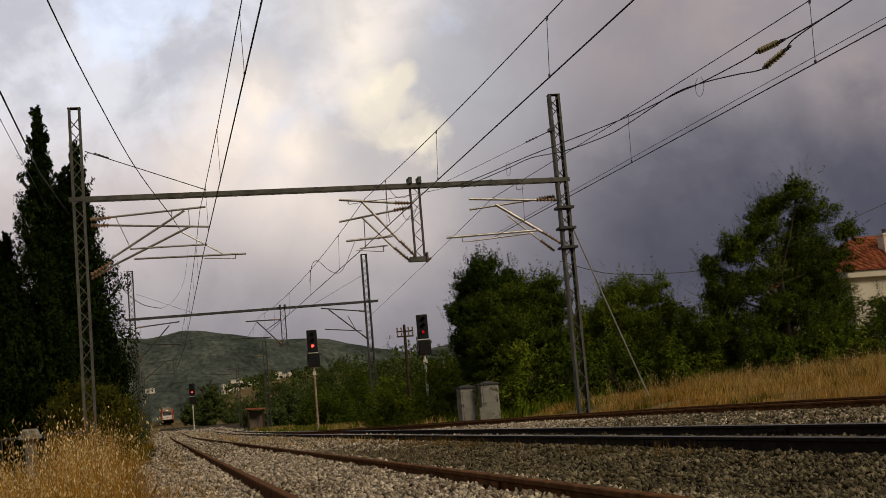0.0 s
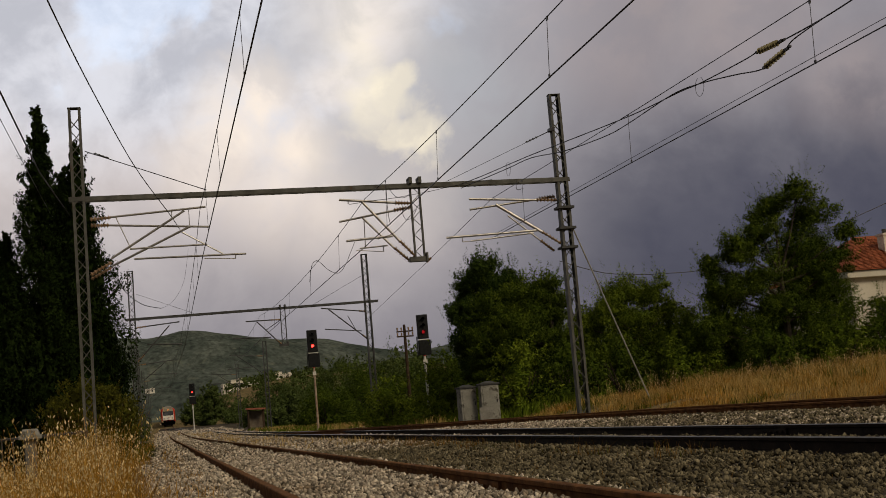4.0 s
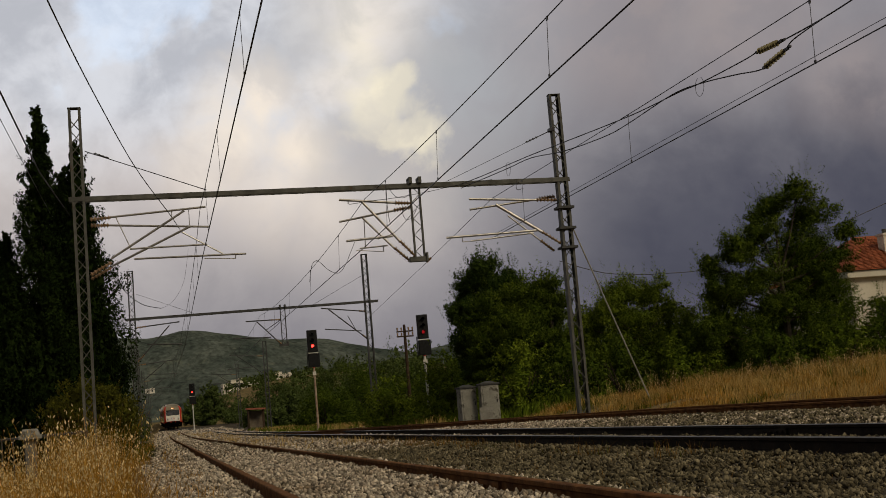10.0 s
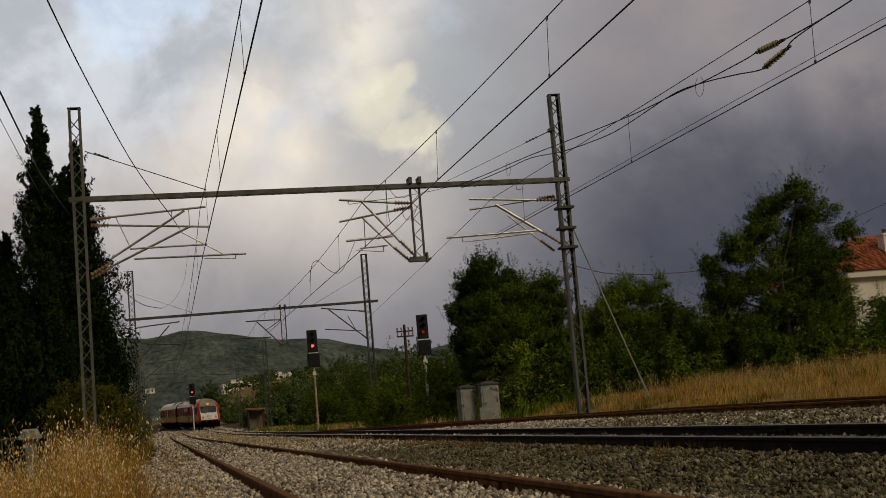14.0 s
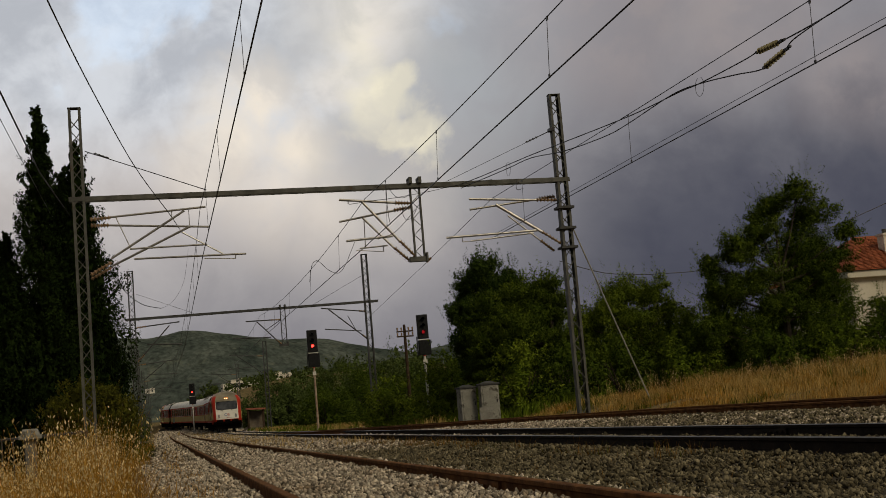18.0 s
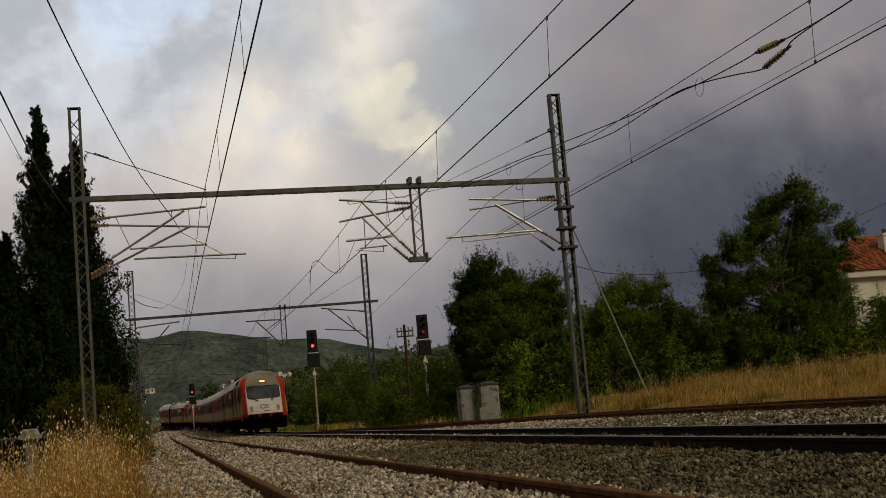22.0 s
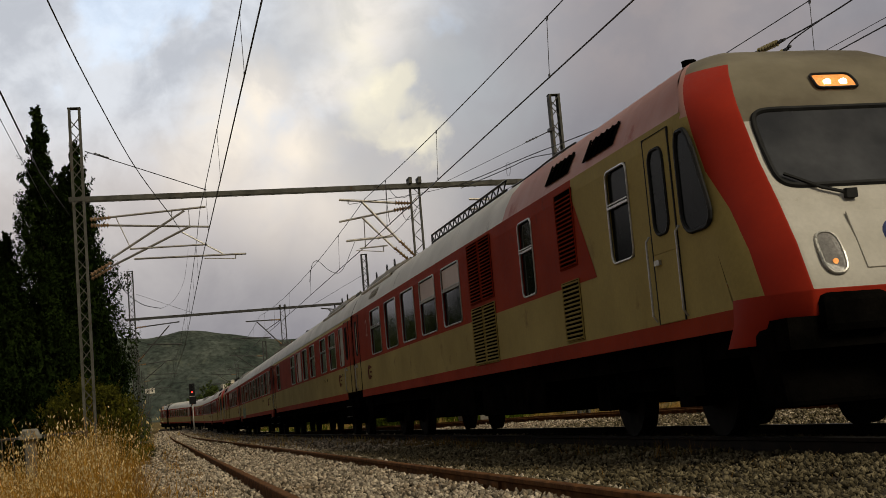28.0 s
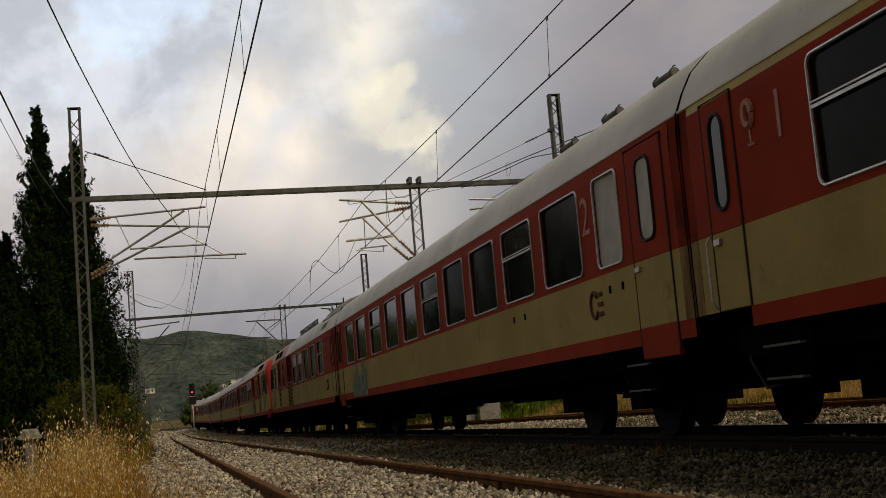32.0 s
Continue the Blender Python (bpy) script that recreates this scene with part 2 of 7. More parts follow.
M_DRY = mat("dry_grass", (0.29, 0.135, 0.020), (0.57, 0.31, 0.060), 0.7, 0.8, bump=0.0, fine=6, island=0.55, transmit=0.4, spec=0.04)
M_OAT = mat("oat_husk", (0.66, 0.44, 0.15), (0.90, 0.74, 0.42), 1.5, 0.6, bump=0.0, fine=8, island=0.4, transmit=0.45, spec=0.04)
# Greyed green, with distance haze put into the base colour
M_HILL = mat("hazy_scrub_hillside", (0.040, 0.052, 0.044), (0.112, 0.126, 0.104), 0.03, 0.95, bump=0.0, fine=0.22, gr=0.45, spots=(0.05, 0.56, (0.135, 0.145, 0.108)), spec=0.0, along=0.14)
M_TREELINE = mat("distant_foliage", (0.036, 0.056, 0.014), (0.095, 0.12, 0.032), 0.35, 0.9, bump=0.0, fine=3, island=0.5, transmit=0.1, spec=0.04)
M_PLASTER = mat("cream_plaster", (0.55, 0.49, 0.38), (0.68, 0.62, 0.50), 1.2, 0.85, bump=0.15, fine=30)
M_WHITEWALL = mat("white_plaster", (0.66, 0.59, 0.48), (0.80, 0.74, 0.63), 0.6, 0.9, bump=0.1, fine=10, spec=0.05)
M_TILE = mat("terracotta_tile", (0.20, 0.060, 0.028), (0.34, 0.105, 0.048), 3, 0.85, bump=0.2, fine=40, obj=0.35, spec=0.05)
M_ROOFR = mat("red_sheet_roof", (0.24, 0.075, 0.045), (0.34, 0.115, 0.07), 3, 0.7, bump=0.2, fine=40)
# train paint
M_RED = mat("train_red", (0.250, 0.024, 0.006), (0.335, 0.036, 0.009), 1.1, 0.7, bump=0.03, fine=25, spots=(1.6, 0.62, (0.15, 0.03, 0.012)), spec=0.05, gr=0.07)
M_REDF = mat("train_front_red", (0.34, 0.022, 0.009), (0.43, 0.032, 0.013), 1.3, 0.55, bump=0.03, fine=25, spec=0.15, gr=0.05)
M_CREAM = mat("train_cream", (0.33, 0.245, 0.080), (0.43, 0.325, 0.112), 0.9, 0.7, bump=0.03, fine=25, spots=(1.3, 0.60, (0.22, 0.145, 0.055)), spec=0.05, gr=0.07)
M_WHITE = mat("train_white", (0.50, 0.465, 0.40), (0.64, 0.60, 0.53), 1.6, 0.45, bump=0.03, fine=25, spots=(2.2, 0.66, (0.36, 0.30, 0.22)), gr=0.05)
M_ROOF = mat("train_roof", (0.58, 0.54, 0.46), (0.74, 0.70, 0.61), 0.8, 0.6, bump=0.05, fine=25, spots=(1.1, 0.60, (0.30, 0.26, 0.20)), gr=0.05)
M_ROOFD = mat("sooty_roof", (0.15, 0.125, 0.085), (0.27, 0.235, 0.165), 1.2, 0.6, bump=0.05, fine=25, spec=0.15, gr=0.05)
M_ROOFP = mat("faded_pink_roof", (0.47, 0.20, 0.15), (0.58, 0.32, 0.255), 1.2, 0.6, bump=0.05, fine=25, spots=(1.5, 0.6, (0.36, 0.09, 0.055)), gr=0.05)
M_YELLOW = mat("first_class_stripe", (0.39, 0.27, 0.018), (0.48, 0.34, 0.028), 1.5, 0.5, bump=0.03, gr=0.05)
# Near-black: grime, with shade under and between cars put into the colour
M_UNDER = mat("grime_and_shade", (0.002, 0.0018, 0.0015), (0.007, 0.006, 0.005), 3, 0.95, bump=0.3, spec=0.0)
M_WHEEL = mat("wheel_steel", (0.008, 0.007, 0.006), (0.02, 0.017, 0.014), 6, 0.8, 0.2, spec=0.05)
# Grey mottle in the base colour stands in for reflected sky
M_SCREEN = mat("grey_windscreen", (0.016, 0.016, 0.018), (0.06, 0.06, 0.062), 0.9, 0.07, bump=0.0, fine=4, rough_var=0.04, spec=0.6)
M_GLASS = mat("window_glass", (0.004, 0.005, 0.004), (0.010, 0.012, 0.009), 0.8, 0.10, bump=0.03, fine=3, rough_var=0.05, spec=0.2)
# Window glass with reflection cut: dark interior and mirrored trees put into the pane
M_CABGLASS = mat("cut_reflection_glass", (0.004, 0.005, 0.004), (0.012, 0.014, 0.011), 2.5, 0.15, bump=0.0, fine=3, rough_var=0.05, spec=0.02)
M_REDD = mat("grimy_red", (0.12, 0.016, 0.007), (0.25, 0.028, 0.009), 2.2, 0.8, bump=0.05, fine=25, spots=(2.4, 0.56, (0.045, 0.016, 0.009)), spec=0.03, gr=0.1)
M_CREAMD = mat("grimy_cream", (0.16, 0.10, 0.04), (0.34, 0.25, 0.10), 1.2, 0.8, bump=0.05, fine=25, spots=(1.4, 0.54, (0.075, 0.04, 0.015)), spec=0.03, gr=0.1, along=4.0)
M_MARK = mat("dull_emblem_paint", (0.13, 0.045, 0.03), (0.20, 0.075, 0.05), 6, 0.7, bump=0.0, spec=0.03)
# Pinkish matte tone standing in for bright sky mirrored in a few panes
M_SKYTINT = mat("pane_sky_tint", (0.56, 0.42, 0.34), (0.66, 0.52, 0.43), 1.5, 0.45, bump=0.0, rough_var=0.03, gr=0.04)
M_ALU = mat("window_frame_aluminium", (0.40, 0.38, 0.34), (0.56, 0.54, 0.49), 3, 0.35, 0.6, 0.03)
M_RUBBER = mat("black_rubber", (0.012, 0.012, 0.012), (0.025, 0.024, 0.023), 5, 0.7)
M_FADED = mat("faded_lettering", (0.40, 0.16, 0.11), (0.50, 0.24, 0.17), 6, 0.6, bump=0.0)
M_BLUE = mat("blue_emblem", (0.06, 0.075, 0.20), (0.10, 0.12, 0.27), 6, 0.5, bump=0.0)
M_DRYB = mat("brown_stalks", (0.14, 0.07, 0.015), (0.28, 0.155, 0.04), 0.7, 0.8, bump=0.0, fine=6, island=0.5, transmit=0.3, spec=0.02)
M_GRAF = mat("green_graffiti", (0.05, 0.10, 0.06), (0.22, 0.26, 0.16), 3.5, 0.6, bump=0.0)
M_PALE = mat("frosted_pane", (0.40, 0.39, 0.31), (0.52, 0.50, 0.41), 3.5, 0.6, bump=0.0, gr=0.04)


# ---- mesh helpers ----
class Geo:
    """Collects vertices and faces of one part."""
    def __init__(self):
        self.v, self.f, self.mi, self.smooth = [], [], [], False

    def quad_grid(self, pts, mi=0, flip=False):
        n0 = len(self.v)
        r, c = len(pts), len(pts[0])
        for row in pts:
            self.v.extend(row)
        for i in range(r - 1):
            for j in range(c - 1):
                q = [n0 + i * c + j, n0 + i * c + j + 1, n0 + (i + 1) * c + j + 1, n0 + (i + 1) * c + j]
                self.f.append(q[::-1] if flip else q)
                self.mi.append(mi(i, j) if callable(mi) else mi)
        return self

    def box(self, c, s, rz=0.0, rx=0.0, ry=0.0, mi=0, taper=1.0):
        m = Matrix.Translation(c) @ Euler((rx, ry, rz)).to_matrix().to_4x4()
        n0 = len(self.v)
        for z in (-1, 1):
            k = taper if z > 0 else 1.0
            for x, y in ((-1, -1), (1, -1), (1, 1), (-1, 1)):
                self.v.append(tuple(m @ Vector((x * s[0] / 2 * k, y * s[1] / 2 * k, z * s[2] / 2))))
        for q in ((3, 2, 1, 0), (4, 5, 6, 7), (0, 1, 5, 4), (1, 2, 6, 5), (2, 3, 7, 6), (3, 0, 4, 7)):
            self.f.append([n0 + a for a in q])
            self.mi.append(mi)
        return self

    def tube(self, p0, p1, r0, r1=None, n=8, mi=0, caps=True):
        p0, p1 = Vector(p0), Vector(p1)
        r1 = r0 if r1 is None else r1
        d = (p1 - p0).normalized()
        a = d.orthogonal().normalized()
        b = d.cross(a)
        n0 = len(self.v)
        for p, r in ((p0, r0), (p1, r1)):
            for k in range(n):
                w = 2 * math.pi * k / n
                self.v.append(tuple(p + (a * math.cos(w) + b * math.sin(w)) * r))
        for k in range(n):
            self.f.append([n0 + k, n0 + (k + 1) % n, n0 + n + (k + 1) % n, n0 + n + k])
            self.mi.append(mi)
        if caps:
            self.f.append([n0 + k for k in range(n)][::-1])
            self.f.append([n0 + n + k for k in range(n)])
            self.mi += [mi, mi]
        return self

    def path(self, pts, r, n=6, mi=0, closed=False):
        pts = [Vector(p) for p in pts]
        if closed:
            pts = pts + [pts[0]]
        n0, up = len(self.v), None
        for i, p in enumerate(pts):
            d = (pts[min(i + 1, len(pts) - 1)] - pts[max(i - 1, 0)]).normalized()
            a = d.orthogonal().normalized() if up is None else (up - d * up.dot(d)).normalized()
            up = a
            b = d.cross(a)
            for k in range(n):
                w = 2 * math.pi * k / n
                self.v.append(tuple(p + (a * math.cos(w) + b * math.sin(w)) * r))
        for i in range(len(pts) - 1):
            for k in range(n):
                self.f.append([n0 + i * n + k, n0 + i * n + (k + 1) % n, n0 + (i + 1) * n + (k + 1) % n, n0 + (i + 1) * n + k])
                self.mi.append(mi)
        return self

    def prism(self, prof, pts, mi=0):
        """Sweeps a closed profile (sideways, up) along points; sideways is to the right of the way."""
        n0, n = len(self.v), len(prof)
        pts = [Vector(p) for p in pts]
        for i, p in enumerate(pts):
            d = pts[min(i + 1, len(pts) - 1)] - pts[max(i - 1, 0)]
            s = Vector((d.y, -d.x, 0)).normalized()
            for a, b in prof:
                self.v.append(tuple(p + s * a + Vector((0, 0, b))))
        for i in range(len(pts) - 1):
            for k in range(n):
                self.f.append([n0 + i * n + k, n0 + i * n + (k + 1) % n, n0 + (i + 1) * n + (k + 1) % n, n0 + (i + 1) * n + k])
                self.mi.append(mi(k) if callable(mi) else mi)
        self.f.append([n0 + k for k in range(n)])
        self.f.append([n0 + (len(pts) - 1) * n + k for k in range(n)][::-1])
        self.mi += [0, 0]
        return self


def part(name, g, materials, parent=None, label="", smooth=False, bevel=0.0, loc=None):
    me = bpy.data.meshes.new(name)
    me.from_pydata(g.v, [], g.f)
    for m in (materials if isinstance(materials, (list, tuple)) else [materials]):
        me.materials.append(m)
    if any(g.mi):
        me.polygons.foreach_set("material_index", g.mi)
    me.validate()
    if smooth:
        me.polygons.foreach_set("use_smooth", [True] * len(me.polygons))
        me.set_sharp_from_angle(angle=radians(38))
    ob = new(name, me)
    ob.parent = parent
    if loc is not None:
        ob.location = loc
    if bevel:
        b = ob.modifiers.new("bevel", "BEVEL")
        b.width, b.segments, b.limit_method = bevel, 2, "ANGLE"
    if label:
        ob["label"] = label
    return ob


def np_mesh(name, verts, faces, material, parent=None, label=""):
    """A large mesh out of arrays; faces is (n, 3) or (n, 4)."""
    me = bpy.data.meshes.new(name)
    k = faces.shape[1]
    me.vertices.add(len(verts))
    me.vertices.foreach_set("co", np.ascontiguousarray(verts, dtype=np.float32).ravel())
    me.loops.add(faces.size)
    me.loops.foreach_set("vertex_index", np.ascontiguousarray(faces, dtype=np.int32).ravel())
    me.polygons.add(len(faces))
    me.polygons.foreach_set("loop_start", np.arange(0, faces.size, k, dtype=np.int32))
    me.update(calc_edges=True)
    me.materials.append(material)
    ob = new(name, me)
    ob.parent = parent
    if label:
        ob["label"] = label
    return ob


def empty(name, loc=(0, 0, 0), label="", category="", group="", kind=""):
    ob = new(name)
    ob.empty_display_size = 0.2
    ob.location = loc
    return tagged(ob, label, category, group, kind)


def smooth_at(table, v):
    """Smooth curve through (v, value) pairs, flat-ended."""
    t = sorted(table)
    if v <= t[0][0]:
        return t[0][1]
    if v >= t[-1][0]:
        return t[-1][1]
    for i in range(len(t) - 1):
        if v <= t[i + 1][0]:
            (a, fa), (b, fb) = t[i], t[i + 1]
            da = 0 if i == 0 else (fb - t[i - 1][1]) / (b - t[i - 1][0])
            db = 0 if i + 2 == len(t) else (t[i + 2][1] - fa) / (t[i + 2][0] - a)
            u, w = (v - a) / (b - a), b - a
            return (2*u**3 - 3*u*u + 1) * fa + (u**3 - 2*u*u + u) * w * da + (-2*u**3 + 3*u*u) * fb + (u**3 - u*u) * w * db


# ---- plan of the line ----
GAUGE = 1.505
def rail_z(y):
    """Height of the rail tops along the line: level, then climbing."""
    if y < 80:
        return 0.0
    return 0.0135 * (y - 80) ** 2 / 200 if y < 180 else 0.675 + 0.0135 * (y - 180)


MAIN_X = [(150, 6.2), (162, 6.15), (177, 5.35), (187, 4.2), (197, 3.1), (207, 2.1), (220, 1.45), (235, 1.42)]
SIDE_X = [(18, 10.75), (28, 10.2), (34, 9.55), (45, 8.3), (60, 6.95), (72, 6.3), (80, 6.2)]
def near_x(y):
    return 1.60 if y < 60 else smooth_at([(60, 1.60), (200, 1.42)], y)


def main_x(y):
    return smooth_at(MAIN_X, y)


def side_x(y):
    return smooth_at(SIDE_X, y)


def side_z(y):
    return smooth_at([(20, 0.12), (75, 0.0)], y)


def ridge(x):
    """Height of the far hills along the skyline, metres."""
    h = smooth_at([(-600, 90), (-240, 104), (-84, 112), (-26, 115), (25, 118.5), (41, 116), (86, 108), (126, 100.5), (178, 95), (201, 87), (220, 77), (264, 69), (291, 72), (335, 77), (374, 81.5), (409, 82), (800, 80)], x)
    return h + 0.8 * math.sin(x / 30 + 1.0) + 1.6 * noise.noise(Vector((x / 25, 3.1, 0)))


def far_ridge(x):
    """Height of a second range behind the first."""
    return smooth_at([(-400, 80), (200, 116), (285, 129), (331, 134.5), (360, 138), (388, 136), (445, 126), (464, 120), (513, 110), (900, 95)], x) + 2.0 * noise.noise(Vector((x / 45, 8.1, 0)))


def ground_z(x, y):
    yy = min(max(y, -400), 620)
    base = rail_z(yy) - 0.17
    # strip between the tracks lies at rail foot, the outer sides fall or rise
    if x < 0.2:
        base -= 0.22 * min(1.0, (0.2 - x) / 1.6)
    k = min(1.0, max(0.0, (x - 11.6) / 3.0))
    base += (0.42 if y < 70 else 0.2) * k * k * (3 - 2 * k)
    k = min(1.0, max(0.0, (x - 15) / 16.0))
    base += 0.75 * k ** 1.6
    if y > 230:
        w = min(1.0, (y - 230) / 140)
        side = min(1.0, max(0.0, (abs(x - 1.4) - 10) / 30.0))
        base += 5.0 * w * side
    if y > 300:
        w = min(1.0, (y - 300) / 120) * min(1.0, max(0.0, (x - 8) / 12)) * (1 - min(1.0, max(0.0, (y - 560) / 300)))
        base += 5.5 * w * w * (3 - 2 * w)
    if y > 620:
        u = min(1.0, (y - 620) / 1000)
        base += (ridge(x) - 12) * (u * u * (3 - 2 * u)) + 14 * u * (1 - u) * noise.noise(Vector((x / 160, y / 160, 0)))
    if y > 1620:
        base -= (y - 1620) * 0.10
    if 2000 < y < 3200:
        base = max(base, far_ridge(x) * (1 - ((y - 2600) / 600) ** 2))
    if abs(x - 5) > 9 or y > 300:
        base += 0.10 * noise.noise(Vector((x / 2.3, y / 2.3, 0.4)))
    return base


def make_ground():
    xs = np.unique(np.concatenate([np.linspace(-2600, -260, 14), np.linspace(-240, -30, 20), np.linspace(-28, 40, 120),
                                   np.linspace(44, 240, 34), np.linspace(250, 800, 45), np.linspace(850, 2600, 14)]))
    ys = np.unique(np.concatenate([np.linspace(-500, -20, 14), np.linspace(-18, 60, 120), np.linspace(62, 240, 80),
                                   np.linspace(245, 620, 50), np.linspace(640, 1700, 60), np.linspace(1740, 2700, 26), np.linspace(2800, 3800, 7)]))
    v = np.array([(x, y, ground_z(x, y)) for y in ys for x in xs])
    nx, ny = len(xs), len(ys)
    i = np.arange(ny - 1)[:, None] * nx + np.arange(nx - 1)[None]
    i = i.ravel()
    f = np.stack([i, i + 1, i + nx + 1, i + nx], 1)
    ob = np_mesh("ground", v, f, M_SOIL)
    ob.data.materials.append(M_BED)
    ob.data.materials.append(M_HILL)
    cx = (v[f[:, 0], 0] + v[f[:, 2], 0]) / 2
    cy = (v[f[:, 0], 1] + v[f[:, 2], 1]) / 2
    mi = np.zeros(len(f), dtype=np.int32)
    mi[(cx > -0.3) & (cx < 12.2) & (cy < 240)] = 1
    mi[cy > 520] = 2
    ob.data.polygons.foreach_set("material_index", mi)
    ob.data.polygons.foreach_set("use_smooth", [True] * len(f))
    tagged(ob, "dry ground with gravel beds and scrub hills", "ground", kind="structure")


make_ground()

# ---- tracks ----
RAIL = [(-0.062, -0.16), (0.062, -0.16), (0.062, -0.148), (0.011, -0.128), (0.009, -0.045), (0.034, -0.034), (0.036, -0.006),
        (0.028, 0.0), (-0.028, 0.0), (-0.036, -0.006), (-0.034, -0.034), (-0.009, -0.045), (-0.011, -0.128), (-0.062, -0.148)]


def make_track(label, fx, fz, y0, y1, step, body, top, joints):
    t = empty("railway_track", (0, 0, 0), label, "railway track", "tracks of the line", "structure")
    ys = np.arange(y0, y1 + 0.01, step)
    for s in (-1, 1):
        g = Geo()
        g.prism(RAIL, [(fx(y) + s * GAUGE / 2, y, fz(y)) for y in ys], mi=lambda k: 1 if k in (6, 7, 8) else 0)
        r = part("rail", g, [body, top], t)
        for y in joints:
            j = Geo()
            x = fx(y) + s * GAUGE / 2
            for side in (-1, 1):
                j.box((x + side * 0.026, y, fz(y) - 0.085), (0.02, 0.6, 0.08))
                for k in (-0.22, -0.08, 0.08, 0.22):
                    j.tube((x + side * 0.03, y + k, fz(y) - 0.085), (x + side * 0.055, y + k, fz(y) - 0.085), 0.014, n=6)
            part("fishplate", j, body, r)
    return t


make_track("rusty disused rails sunk in pale ballast", near_x, rail_z, -30, 560, 2.0, M_RUST, M_RUST, (9.5, 27.5))
make_track("running rails with worn tops on dark ballast", main_x, rail_z, -60, 232, 2.0, M_RAILD, M_RAILTOP, (14.2, 32.2))
make_track("rusty siding rails curving away beside dry grass", side_x, lambda y: side_z(y) if y < 75 else 0.0, -30, 74, 2.0, M_RUST, M_RUST, (22.0,))


def stones(name, label, material, count, region, size, seed, height):
    """Loose angular stones strewn over a region of the plan; region(rng, n) gives x, y."""
    rng = np.random.default_rng(seed)
    x, y = region(rng, count)
    keep = np.ones(len(x), bool)
    fx = {0: np.vectorize(near_x), 1: np.vectorize(main_x), 2: np.vectorize(side_x)}
    for k in fx:
        c = fx[k](y)
        for s in (-1, 1):
            keep &= np.abs(x - c - s * GAUGE / 2) > 0.075
    x, y = x[keep], y[keep]
    n = len(x)
    z = np.array([height(a, b) for a, b in zip(x, y)])
    octa = np.array([(1, 0, 0), (-1, 0, 0), (0, 1, 0), (0, -1, 0), (0, 0, 1), (0, 0, -1)]) * 0.62
    v = octa[None] + rng.uniform(-0.28, 0.28, (n, 6, 3))
    s = size(rng, y)[:, None, None] * rng.uniform(0.65, 1.3, (n, 1, 3))
    v = v * s
    a, b = rng.uniform(0, 6.28, n), rng.normal(0, 0.9, n)
    ca, sa, cb, sb = np.cos(a), np.sin(a), np.cos(b), np.sin(b)
    X, Y, Z = v[..., 0], v[..., 1], v[..., 2]
    X, Z = X * cb[:, None] + Z * sb[:, None], -X * sb[:, None] + Z * cb[:, None]
    X, Y = X * ca[:, None] - Y * sa[:, None], X * sa[:, None] + Y * ca[:, None]
    v = np.stack([X + x[:, None], Y + y[:, None], Z + (z + rng.uniform(-0.012, 0.014, n))[:, None]], -1).reshape(-1, 3)
    q = np.array([(0, 2, 4), (2, 1, 4), (1, 3, 4), (3, 0, 4), (2, 0, 5), (1, 2, 5), (3, 1, 5), (0, 3, 5)])
    f = (q[None] + (np.arange(n) * 6)[:, None, None]).reshape(-1, 3)
    return tagged(np_mesh(name, v, f, material), label, "ballast", kind="stuff")


def bed_z(x, y):
    """Surface of the ballast."""
    z = rail_z(y) - 0.135
    m, s = main_x(y), side_x(y)
    if x < 3.4 and y < 60:
        z += 0.045 * min(1.0, (3.4 - x) / 0.6)
    if 2.6 < x < m - 1.0:
        z -= 0.03 * math.sin((x - 2.6) / max(0.2, m - 3.6) * math.pi)
    if m + 0.9 < x and y < 75:
        u = min(1.0, (x - m - 0.9) / 1.6)
        z += u * (side_z(y) + 0.02) * 0.95
    return z + 0.02 * noise.noise(Vector((x * 1.7, y * 1.7, 0)))


def strip(x0, x1, y0, y1, dense_near=0.0):
    def region(rng, n):
        y = y0 + (y1 - y0) * rng.uniform(0, 1, n) ** (1 + dense_near)
        return rng.uniform(x0, x1, n) + rng.normal(0, 0.12, n), y
    return region


def near_size(rng, y):
    return rng.uniform(0.014, 0.042, len(y)) * (1 + np.clip((y - 8) / 32, 0, 1.6))


stones("ballast", "pale tan and white crushed stone ballast between rusty rails", M_STONE, 52000, strip(-0.5, 2.75, 2.0, 26, 0.5), near_size, 11, bed_z)
stones("ballast", "grey brown crushed stone ballast", M_STONE_D, 72000, strip(2.45, 11.0, 4.5, 26, 0.35), near_size, 12, bed_z)
stones("ballast", "pale crushed stone ballast along the line", M_STONE, 19000, strip(-0.2, 11.8, 24, 80, 0.6), near_size, 13, bed_z)
stones("ballast", "pale crushed stone along the distant line", M_STONE, 10000, strip(-0.6, 8.4, 74, 190, 0.7), lambda rng, y: rng.uniform(0.07, 0.15, len(y)) * (y / 90), 15, lambda x, y: rail_z(y) - 0.15)
stones("ballast", "pale crushed stone heaped beside the siding", M_STONE, 16000, strip(7.3, 10.6, 9, 44, 0.2), near_size, 14, bed_z)


